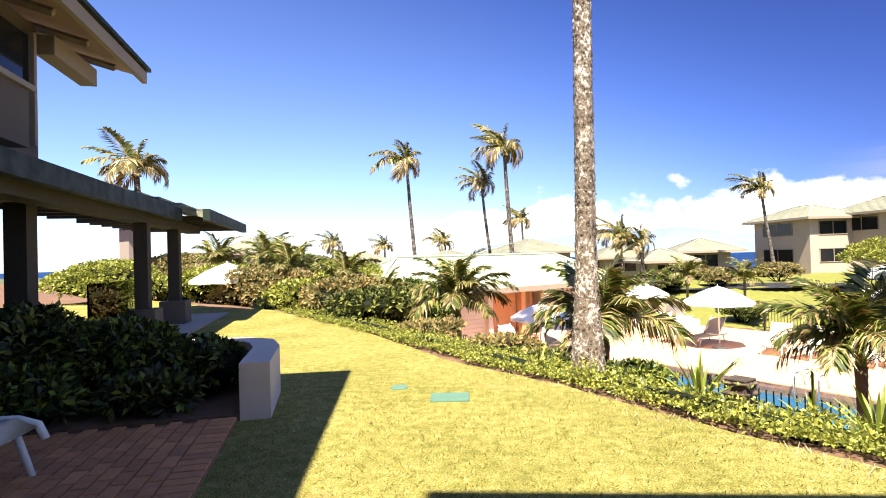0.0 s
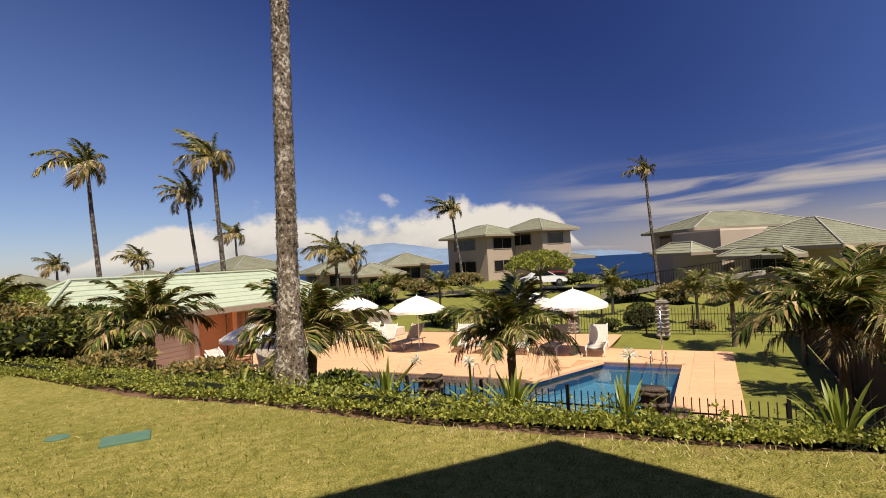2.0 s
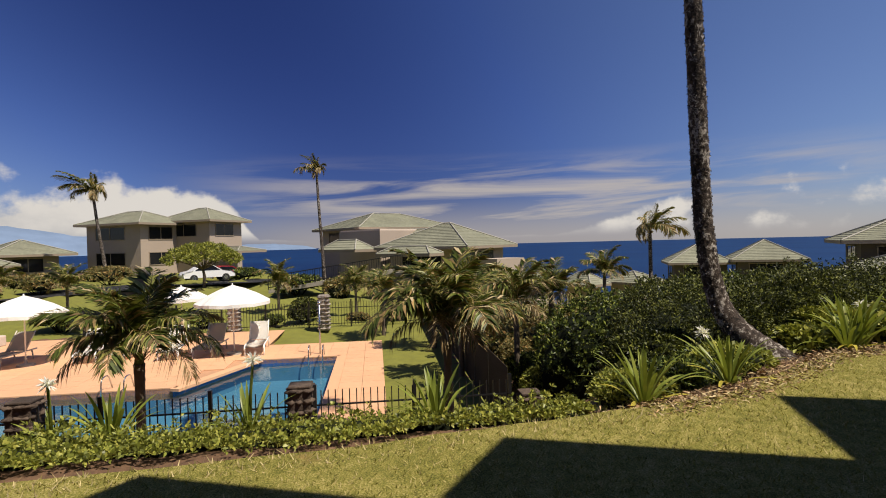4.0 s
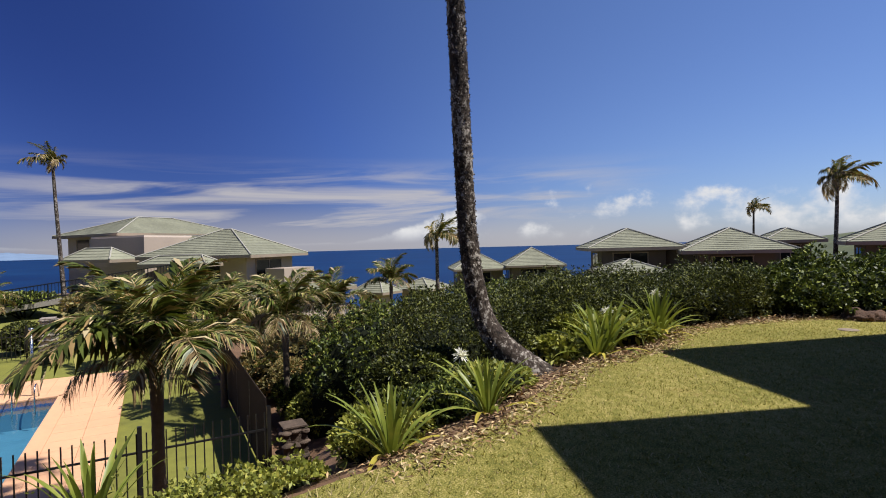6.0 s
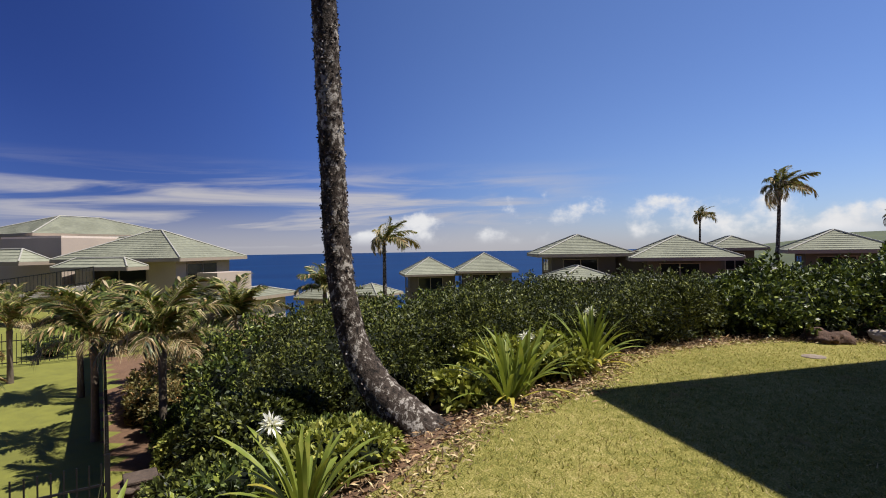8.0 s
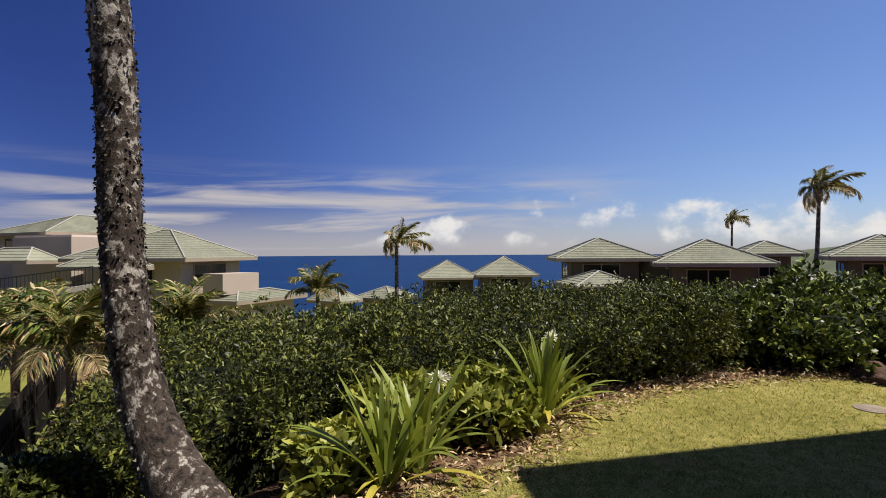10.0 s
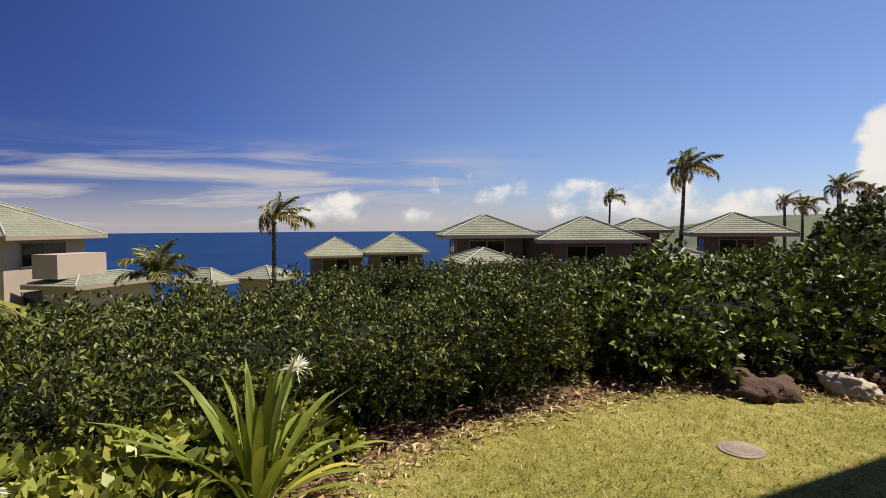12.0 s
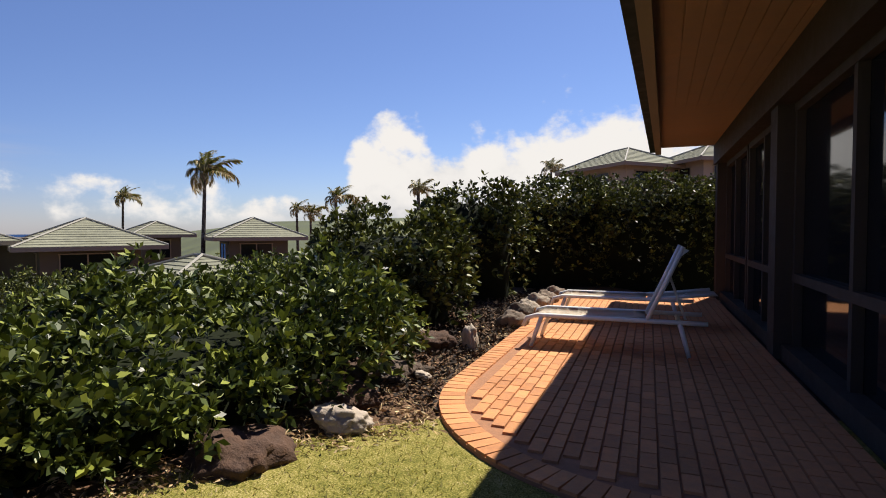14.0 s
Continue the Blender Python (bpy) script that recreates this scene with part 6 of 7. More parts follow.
def planter():
    ob = thing("planter", *hn(-1.2, -5.4), 0, 0, "curved stucco planter wall full of shaded shrubs", "planter")
    inv = ob.matrix_basis.inverted()
    line = [(-0.52, -4.62), (-0.52, -5.5), (-0.62, -5.95), (-0.9, -6.2), (-1.3, -6.28), (-4.6, -6.28)]
    inner = [(-0.76, -4.62), (-0.76, -5.45), (-0.84, -5.78), (-1.02, -5.98), (-1.32, -6.04), (-4.6, -6.04)]
    bm = bmesh.new()
    top, zb = 0.46, -0.1
    o0, o1 = [bm.verts.new((*hn(*c), zb)) for c in line], [bm.verts.new((*hn(*c), top)) for c in line]
    i0, i1 = [bm.verts.new((*hn(*c), zb)) for c in inner], [bm.verts.new((*hn(*c), top)) for c in inner]
    for k in range(len(line) - 1):
        bm.faces.new((o0[k], o0[k + 1], o1[k + 1], o1[k]))
        bm.faces.new((i0[k + 1], i0[k], i1[k], i1[k + 1]))
        bm.faces.new((o1[k], o1[k + 1], i1[k + 1], i1[k]))
    bm.faces.new((o0[0], o1[0], i1[0], i0[0]))
    bm.faces.new((o0[-1], i0[-1], i1[-1], o1[-1]))
    part("wall", bm, M_STUCCO_PALE, ob).matrix_basis = inv
    bm = bmesh.new()
    prism(bm, [hn(*c) for c in inner] + [hn(-4.6, -4.62)], 0.0, 0.05)
    part("soil", bm, M_SOIL, ob).matrix_basis = inv


planter()
for i, (a, b, top, r) in enumerate(((-1.2, -5.5, 0.55, 0.4), (-1.9, -5.5, 0.75, 0.55), (-2.7, -5.6, 0.9, 0.6), (-3.5, -5.4, 0.95, 0.6), (-1.5, -4.95, 0.35, 0.35), (-2.4, -4.9, 0.45, 0.4), (-3.4, -4.9, 0.8, 0.45))):
    shrub("planter_shrub", *hn(a, b), top, r, 0.11, 130, M_LEAF_MID if i % 2 else M_LEAF_DARK, "leafy shrub in the shaded planter", 150 + i, group="planter shrubs", k=5)


# ---------------------------------------------------------------- furniture
def lounger(name, x, y, z, turn, label, frame_mat, sling_mat, back=48, group="pool loungers"):
    """A chaise longue: two side rails, sling seat, raised back, four legs. Its foot points to -y."""
    ob = thing(name, x, y, z, turn, label, "sun lounger", group)
    for s in (-1, 1):
        bm = bmesh.new()
        tube(bm, [(s * 0.31, -1.0, 0.22), (s * 0.31, -0.96, 0.31), (s * 0.31, -0.85, 0.345), (s * 0.31, 0.3, 0.345), (s * 0.31, 0.80, 0.345)], 0.024, 8)
        part("side_rail", bm, frame_mat, ob, "", True)
        for y0, y1 in ((-0.8, -0.92), (0.55, 0.64)):
            bm = bmesh.new()
            tube(bm, [(s * 0.31, y0, 0.34), (s * 0.31, y1, 0.0)], [0.024, 0.02], 8)
            part("leg", bm, frame_mat, ob, "", True)
    bm = bmesh.new()
    n = 10
    rows = []
    for i in range(n + 1):
        yy = -0.97 + 1.2 * i / n
        zz = 0.36 - 0.012 * math.sin(math.pi * i / n) - (0.06 if i == 0 else 0)
        rows.append([bm.verts.new((xx, yy, zz - dz)) for xx, dz in ((-0.29, 0), (0, 0.015), (0.29, 0))])
    for r0, r1 in zip(rows, rows[1:]):
        for j in range(2):
            bm.faces.new((r0[j], r0[j + 1], r1[j + 1], r1[j]))
    bmesh.ops.solidify(bm, geom=bm.faces[:], thickness=0.022)
    part("seat", bm, sling_mat, ob, "", True)
    a = radians(back)
    bm = bmesh.new()
    rows = []
    for i in range(9):
        t = 0.78 * i / 8
        cur = 0.10 * math.sin(math.pi * i / 8)
        yy, zz = 0.25 + math.cos(a) * t + math.sin(a) * cur * 0.3, 0.36 + math.sin(a) * t - math.cos(a) * cur * 0.3
        if i == 8:
            yy, zz = yy + 0.06, zz - 0.02
        rows.append([bm.verts.new((xx, yy, zz)) for xx in (-0.29, 0, 0.29)])
    for r0, r1 in zip(rows, rows[1:]):
        for j in range(2):
            bm.faces.new((r0[j], r0[j + 1], r1[j + 1], r1[j]))
    bmesh.ops.solidify(bm, geom=bm.faces[:], thickness=0.022)
    bk = part("backrest", bm, sling_mat, ob, "", True)
    for s in (-1, 1):
        bm = bmesh.new()
        tube(bm, [(s * 0.31, 0.25, 0.35), (s * 0.31, 0.25 + math.cos(a) * 0.4, 0.35 + math.sin(a) * 0.4), (s * 0.31, 0.25 + math.cos(a) * 0.8, 0.36 + math.sin(a) * 0.8)], 0.022, 8)
        part("back_rail", bm, frame_mat, bk, "", True)
    bm = bmesh.new()
    tube(bm, [(0, 0.62, 0.33), (0, 0.25 + math.cos(a) * 0.5, 0.36 + math.sin(a) * 0.5)], 0.015, 6)
    part("prop", bm, frame_mat, ob, "", True)
    return ob


GRID_DEG = math.degrees(GRID)
for b, lab in ((11.75, "cream sling lounger with raised back on the brick patio"), (13.5, "cream sling lounger laid flat in half shade")):
    lounger("sun_lounger", *hn(6.9, b - 0.04), 0.03, GRID_DEG + 90, lab, M_PLASTIC, M_CREAM, 66 if b < 12 else 6, "patio loungers")
lounger("sun_lounger", *hn(-2.75, -3.55), 0.03, GRID_DEG - 8 + 90, "white sling lounger on the shaded brick patio", M_PLASTIC, M_PLASTIC, 20, "patio loungers")
for i, (p, q, w, m, turn) in enumerate(((-12.9, 19.7, M_PLASTIC, M_CANVAS, 8), (-11.7, 19.8, M_SLING, M_SLING, -4), (-9.2, 19.9, M_PLASTIC, M_CANVAS, 12), (-8.0, 19.8, M_PLASTIC, M_CANVAS, -6), (-6.5, 19.8, M_PLASTIC, M_CANVAS, 6), (-5.3, 19.9, M_SLING, M_SLING, -3),
                                       (-3.75, 19.95, M_PLASTIC, M_PLASTIC, 5), (-15.4, 13.4, M_PLASTIC, M_CANVAS, 95), (-14.6, 12.6, M_PLASTIC, M_CANVAS, 80), (-13.8, 13.8, M_SLING, M_SLING, 60), (-14.2, 20.4, M_PLASTIC, M_CANVAS, 15), (-16.2, 19.6, M_PLASTIC, M_CANVAS, -10))):
    lounger("sun_lounger", *pq(p, q), DECK_Z, POOL_TURN + turn, "white resin lounger with raised back beside the pool" if m is not M_SLING else "taupe sling lounger with raised back beside the pool", w, m, 50)


def umbrella(x, y, z, height, radius, label, seed=0):
    """A market umbrella: eight-panelled canopy with sagging rim, ribs, pole and base."""
    ob = thing("patio_umbrella", x, y, z, seed * 11, label, "umbrella", "white pool umbrellas")
    bm = bmesh.new()
    apex = bm.verts.new((0, 0, height))
    rings = []
    for r, dz in ((0.34, 0.14), (0.68, 0.33), (1.0, 0.56)):
        row = []
        for k in range(32):
            a = 2 * math.pi * k / 32
            rib = abs(math.cos(4 * a))
            rr = radius * r * (1 - 0.055 * (1 - rib) * r)
            row.append(bm.verts.new((rr * math.cos(a), rr * math.sin(a), height - dz * radius * 0.82 - 0.05 * (1 - rib) * r * radius * 0.5)))
        rings.append(row)
    rim = [bm.verts.new((v.co.x * 1.005, v.co.y * 1.005, v.co.z - 0.11)) for v in rings[-1]]
    rings.append(rim)
    for k in range(32):
        bm.faces.new((apex, rings[0][k], rings[0][(k + 1) % 32]))
        for r0, r1 in zip(rings, rings[1:]):
            bm.faces.new((r0[k], r1[k], r1[(k + 1) % 32], r0[(k + 1) % 32]))
    canopy = part("canopy", bm, M_CANVAS, ob)
    for k in range(8):
        a = 2 * math.pi * k / 8
        bm = bmesh.new()
        tube(bm, [(0, 0, height - 0.06), (radius * 0.97 * math.cos(a), radius * 0.97 * math.sin(a), height - 0.48 * radius - 0.03)], 0.012, 5)
        part("rib", bm, M_WOOD, canopy)
    bm = bmesh.new()
    tube(bm, [(0, 0, 0.05), (0, 0, height + 0.05)], 0.022, 8)
    part("pole", bm, M_PLASTIC, ob, "white pole", True)
    bm = bmesh.new()
    tube(bm, [(0, 0, 0), (0, 0, 0.06), (0, 0, 0.08), (0, 0, 0.2)], [0.26, 0.25, 0.06, 0.04], 16)
    part("base", bm, M_CONCRETE, ob, "round weighted base", False)
    return ob


for i, (xy, h, r) in enumerate(((pq(-10.88, 19.22), 2.30, 1.22), (pq(-4.44, 19.5), 2.40, 1.24), (pq(-7.2, 22.6), 2.2, 1.0), ((0.15, 18.6), 1.98, 1.0), ((1.15, 17.7), 1.85, 0.95), (pq(-15.8, 21.5), 2.2, 1.2))):
    umbrella(*xy, DECK_Z, h, r, "open white canvas umbrella on the pool deck", i + 1)
_x, _y = polar(OA, -32.5, 21)
umbrella(_x, _y, gz(_x, _y), 1.3 - gz(_x, _y), 1.3, "open white canvas umbrella beyond the garden bushes", 9)


def hooded_chair(p, q, turn):
    ob = thing("hooded_daybed", *pq(p, q), DECK_Z, turn, "rounded white canvas hooded daybed by the pool", "daybed", "hooded daybeds")
    bm = bmesh.new()
    box(bm, -0.75, -0.75, 0, 0.75, 0.75, 0.42, 0.05)
    part("base", bm, M_STUCCO_PALE, ob)
    bm = bmesh.new()
    rows = []
    for i in range(8):
        a = math.pi * 0.5 * i / 7
        rows.append([bm.verts.new((0.78 * math.cos(t), 0.2 + 0.75 * math.sin(a) * abs(math.sin(t)) - 0.75 * math.cos(a) * 0.2, 0.4 + 0.95 * math.sin(t) * math.cos(a * 0.8))) for t in [math.pi * k / 12 for k in range(13)]])
    for r0, r1 in zip(rows, rows[1:]):
        for j in range(12):
            bm.faces.new((r0[j], r0[j + 1], r1[j + 1], r1[j]))
    bmesh.ops.solidify(bm, geom=bm.faces[:], thickness=0.03)
    part("hood", bm, M_CANVAS, ob, "", True)


hooded_chair(-16.6, 20.6, 20)
hooded_chair(-18.2, 20.9, -10)
hooded_chair(-15.0, 22.9, 40)


def stone_mesh(seed, squash=0.7, mat=M_ROCK, sub=3):
    bm = bmesh.new()
    bmesh.ops.create_icosphere(bm, subdivisions=sub, radius=1.0)
    for v in bm.verts:
        p = v.co
        f = 1 + 0.35 * noise.noise(p * 1.1 + Vector((seed * 7.3, 0, 0))) + 0.22 * noise.noise(p * 2.7 + Vector((0, seed * 3.1, 0))) + 0.16 * noise.noise(p * 5 + Vector((seed, 0, 0))) + 0.09 * abs(noise.noise(p * 11 + Vector((seed, 3, 0))))
        v.co = Vector((p.x * f, p.y * f, p.z * f * squash))
    me = bpy.data.meshes.new("stone")
    bm.to_mesh(me)
    bm.free()
    me.materials.append(mat)
    me.polygons.foreach_set("use_smooth", [True] * len(me.polygons))
    return me


STONES = [stone_mesh(i, 0.75, M_PILLAR, 2) for i in range(5)]
STONES_DARK = [stone_mesh(i, 0.75, M_LAVA, 2) for i in range(5)]


def stone_pillar(x, y, z, h, w, label, turn=0, dark=False):
    ob = thing("stone_pillar", x, y, z, turn, label, "pillar", "lava stone pillars")
    part("core", boxed(-w * 0.44, -w * 0.44, 0, w * 0.44, w * 0.44, h * 0.98), M_LAVA if dark else M_CONCRETE, ob)
    rnd = random.Random(int(x * 100))
    rows = max(4, int(h / 0.17))
    for r in range(rows):
        for s in range(4):
            for k in (-1, 0, 1):
                off = k * w * 0.32 + rnd.uniform(-0.03, 0.03)
                c = [(off, -w * 0.34), (w * 0.34, off), (off, w * 0.34), (-w * 0.34, off)][s]
                sc = w * rnd.uniform(0.18, 0.24)
                part_mesh("stone", (STONES_DARK if dark else STONES)[rnd.randrange(5)], ob, pose(c[0], c[1], (r + 0.5) * h / rows, rnd.uniform(-12, 12), rnd.uniform(-12, 12), rnd.uniform(0, 360)) @ Matrix.Diagonal((sc * 1.15, sc, sc * 0.62, 1)))
    part("cap", boxed(-w * 0.46, -w * 0.46, h * 0.96, w * 0.46, w * 0.46, h, bevel=0.03), M_LAVA if dark else M_PILLAR, ob, "rough dark capstone")


for p, q, h, w in ((-5.4, 10.12, 1.28, 0.44), (-0.9, 10.12, 1.28, 0.44), (-1.84, 24.3, 1.55, 0.5), (-5.8, 24.9, 1.5, 0.5), (3.25, 9.95, 0.95, 0.42)):
    stone_pillar(*pq(p, q), DECK_Z - 0.05, h, w, "dark lava stone pillar in the pool fence", POOL_TURN, q < 12)

# boulders and edging stones round the patio bed
BIG = [stone_mesh(20 + i, 0.62, m, 4) for i, m in enumerate((M_LAVA, M_ROCK_PALE, M_ROCK_RED, M_ROCK, M_ROCK))]
for i, (x, y, z, sx, sy, sz, m, turn, lab) in enumerate((
        (11.12, -4.25, -0.02, 0.28, 0.26, 0.27, 2, 20, "rounded reddish lava boulder at the lawn's edge"), (11.10, -4.92, 0.12, 0.21, 0.13, 0.15, 1, 30, "pale flat-topped stone in the bed"), (11.55, -5.15, 0.06, 0.36, 0.28, 0.22, 2, 10, "rusty red lava boulder in the bed"),
        (11.75, -5.85, 0.06, 0.32, 0.25, 0.2, 0, 60, "dark lava rock in the mulch"), (12.25, -6.9, 0.16, 0.30, 0.20, 0.22, 2, 15, "orange weathered rock in the bed"), (11.48, -6.05, 0.10, 0.09, 0.06, 0.055, 1, 0, "small white stone on the mulch"),
        (11.95, -7.25, 0.14, 0.09, 0.14, 0.30, 1, 50, "pale upright edging stone"), (11.62, -6.2, 0.08, 0.10, 0.07, 0.06, 0, 40, "small dark stone on the mulch"), (12.35, -8.6, 0.15, 0.22, 0.14, 0.24, 3, 70, "rough edging stone beside the patio"),
        (12.60, -9.1, 0.15, 0.22, 0.15, 0.26, 4, 68, "rough edging stone along the patio"), (12.80, -9.6, 0.15, 0.23, 0.15, 0.25, 3, 72, "weathered edging stone along the patio"), (13.02, -10.2, 0.15, 0.24, 0.15, 0.27, 4, 70, "weathered edging stone along the bed"),
        (13.22, -10.8, 0.15, 0.23, 0.15, 0.26, 3, 65, "weathered edging stone by the hedge"), (13.4, -11.4, 0.15, 0.24, 0.15, 0.26, 4, 70, "rough edging stone by the hedge"), (12.1, -5.6, 0.12, 0.30, 0.24, 0.22, 2, 80, "reddish lava rock against the hedge"),
        (12.0, -4.6, 0.05, 0.28, 0.2, 0.18, 0, 0, "dark lava rock under the hedge"))):
    ob = new("boulder" if max(sx, sy) > 0.2 else "stone", BIG[m])
    ob.matrix_basis = pose(x, y, max(z * 0.5, gz(x, y)) + sz * 0.02, 0, 0, turn) @ Matrix.Diagonal((sx * 0.92, sy * 0.92, sz * 0.98, 1))
    tagged(ob, lab, "stone", "bed stones")

# covers in the lawn
bm = bmesh.new()
box(bm, -0.175, -0.125, -0.02, 0.175, 0.125, 0.022, 0.012)
tagged(part("valve_cover", bm, M_COVER, None), "flat green rectangular valve cover in the lawn", "cover").matrix_basis = pose(-0.82, 4.78, 0, 0, 0, 8)


def round_cover(x, y, r, mat, label):
    bm = bmesh.new()
    tube(bm, [(0, 0, -0.03), (0, 0, 0.014), (0, 0, 0.02)], [r, r, r * 0.94], 28)
    tube(bm, [(0, 0, 0.019), (0, 0, 0.026)], [r * 0.8, r * 0.78], 28)
    tagged(part("valve_cover", bm, mat, None), label, "cover").matrix_basis = pose(x, y, 0) @ Matrix.Diagonal((1, 1, 0.45, 1))


round_cover(-1.38, 5.14, 0.09, M_COVER, "small round green valve cover in the lawn")
round_cover(10.09, -3.6, 0.12, M_ROCK, "round concrete valve cover in the lawn")

# pool pole
bm = bmesh.new()
tube(bm, [(0, 0, 0), (0, 0, 1.75)], 0.03, 8)
tube(bm, [(0, 0, 1.72), (0, 0, 1.78)], 0.06, 8)
tagged(part("pool_pole", bm, M_METAL, None, "", True), "slender steel pole at the pool's corner", "pole").matrix_basis = pose(*pq(-1.45, 18.75), DECK_Z)

# terracotta pot with a plant
pot = thing("plant_pot", -0.2, 20.4, DECK_Z, 0, "terracotta pot with a spiky plant by the hut", "pot")
bm = bmesh.new()
tube(bm, [(0, 0, 0), (0, 0, 0.25), (0, 0, 0.5), (0, 0, 0.56), (0, 0, 0.6)], [0.22, 0.34, 0.32, 0.3, 0.34], 20)
part("pot", bm, M_TERRACOTTA, pot, "", True)
for i in range(14):
    part_mesh("leaf", STRAPS[i % 4], pot, pose(0, 0, 0.55, 0, 0, 137 * i))


# ---------------------------------------------------------------- pool hut
def pool_hut():
    """A long low hut across the end of the pool: boarded and plastered bays behind posts, under a hipped roof."""
    p0, p1, q0, q1, ze = -22.5, -17.5, 8.2, 22.4, -0.12
    corners = [Vector(pq(*c)) for c in ((p1, q0), (p1, q1), (p0, q1), (p0, q0))]
    mid = sum(corners, Vector((0, 0))) / 4
    hut = thing("pool_hut", mid.x, mid.y, DECK_Z, 0, "pool hut with orange walls under a mint green tiled roof", "hut")
    inv = hut.matrix_basis.inverted()
    add_roof(hut, corners, ze, 1.38, M_ROOF_MINT)

    def bay(name, pa, qa, za, pb, qb, zb, mat, label=""):
        bm = bmesh.new()
        prism(bm, [pq(pa, qa), pq(pb, qa), pq(pb, qb), pq(pa, qb)], za, zb)
        part(name, bm, mat, hut, label).matrix_basis = inv
    bay("wall", p0 + 0.8, q0 + 0.8, DECK_Z - 0.3, p1 - 1.6, q1 - 0.8, ze - 0.03, M_WALL_ORANGE, "orange plastered wall")
    # boarded bays, each of lapped boards
    for qa, qb in ((q0 + 0.8, 14.2), (17.6, q1 - 0.8)):
        bay("bay", p1 - 1.6, qa, DECK_Z - 0.3, p1 - 0.95, qb, ze - 0.04, M_STUCCO)
        for k in range(12):
            z = DECK_Z + 0.02 + k * 0.185
            bay("board", p1 - 0.95, qa, z, p1 - 0.925, qb, z + 0.172, M_STUCCO_PALE)
    bay("wall", p1 - 1.6, 14.5, DECK_Z - 0.3, p1 - 1.4, 17.4, ze - 0.05, M_WALL_ORANGE, "orange plastered wall")
    bay("header_beam", p1 - 1.0, q0 + 0.6, ze - 0.34, p1 - 0.8, q1 - 0.6, ze - 0.06, M_TIMBER, "painted header beam")
    for q in (10.6, 14.3, 16.2, 17.55, 20.5):
        bay("post", p1 - 0.92, q - 0.12, DECK_Z - 0.1, p1 - 0.68, q + 0.12, ze - 0.05, M_WALL_ORANGE if q == 16.2 else M_STUCCO_PALE)
    bay("door", p1 - 1.398, 16.35, DECK_Z, p1 - 1.35, 17.2, DECK_Z + 2.0, M_WOOD, "wooden door")


pool_hut()


# ---------------------------------------------------------------- road, cars, ramp
def road():
    bm = bmesh.new()
    pts = [polar(OA, az, d) for az, d in ((8, 50), (14, 49), (20, 49), (26, 50), (32, 50), (36, 52), (39, 58), (40, 66))]
    rows = []
    for i, c in enumerate(pts):
        t = (Vector(pts[min(i + 1, len(pts) - 1)]) - Vector(pts[max(i - 1, 0)])).normalized()
        s = Vector((t.y, -t.x)) * 2.8
        rows.append([bm.verts.new((c[0] + s.x * k, c[1] + s.y * k, max(gz(c[0] + s.x * k, c[1] + s.y * k), gz(*c)) + 0.14)) for k in (-1, 0, 1)])
    for r0, r1 in zip(rows, rows[1:]):
        for j in range(2):
            bm.faces.new((r0[j], r0[j + 1], r1[j + 1], r1[j]))
    bmesh.ops.solidify(bm, geom=bm.faces[:], thickness=0.2)
    tagged(part("road", bm, M_ASPHALT, None), "dark asphalt lane between the houses", "road", kind="structure")


road()


def car(x, y, z, turn, paint, label):
    ob = thing("car", x, y, z, turn, label, "car", "parked cars")
    prof = [(-2.15, 0.35), (-2.2, 0.62), (-2.0, 0.85), (-1.45, 0.95), (-0.75, 1.38), (0.35, 1.42), (1.05, 1.0), (1.9, 0.85), (2.15, 0.62), (2.15, 0.35)]
    bm = bmesh.new()
    rows = []
    for s, k, dz in ((-0.86, 0.96, 0), (-0.9, 1.0, 0), (0.9, 1.0, 0), (0.86, 0.96, 0)):
        rows.append([bm.verts.new((px * k, s * (0.8 if pz > 1.1 else 1), pz)) for px, pz in prof])
    n = len(prof)
    for r0, r1 in zip(rows, rows[1:]):
        for j in range(n):
            bm.faces.new((r0[j], r0[(j + 1) % n], r1[(j + 1) % n], r1[j]))
    bm.faces.new(rows[0])
    bm.faces.new(rows[-1][::-1])
    part("body", bm, paint, ob, "", False)
    for s in (-1, 1):
        bm = bmesh.new()
        q = [bm.verts.new((px, s * (0.89 if pz < 1.1 else 0.745), pz)) for px, pz in ((-1.25, 1.0), (-0.72, 1.32), (0.32, 1.36), (0.88, 1.0))]
        bm.faces.new(q)
        bmesh.ops.solidify(bm, geom=bm.faces[:], thickness=0.02)
        part("side_window", bm, M_GLASS_DARK, ob, "dark side glass")
    for px in (-1.35, 1.35):
        for s in (-1, 1):
            bm = bmesh.new()
            tube(bm, [(px, s * 0.70, 0.32), (px, s * 0.92, 0.32)], 0.32, 20)
            wheel = part("wheel", bm, M_RUBBER, ob)
            bm = bmesh.new()
            tube(bm, [(px, s * 0.90, 0.32), (px, s * 0.935, 0.32)], [0.2, 0.17], 12)
            part("rim", bm, M_METAL, wheel, "silver rim")
    for px in (-2.19, 2.1):
        for s in (-1, 1):
            part("lamp", boxed(px - 0.03, s * 0.65 - 0.14, 0.62, px + 0.05, s * 0.65 + 0.14, 0.74, bevel=0.015), M_GLASS_DARK, ob)


x, y = polar(OA, 30.7, 52)
car(x, y, gz(x, y) + 0.15, -14, M_CAR_WHITE, "white sedan parked beside the lane")
x, y = polar(OA, 32.1, 56.5)
car(x, y, gz(x, y) + 0.0, 160, M_CAR_RED, "red car parked behind the white one")


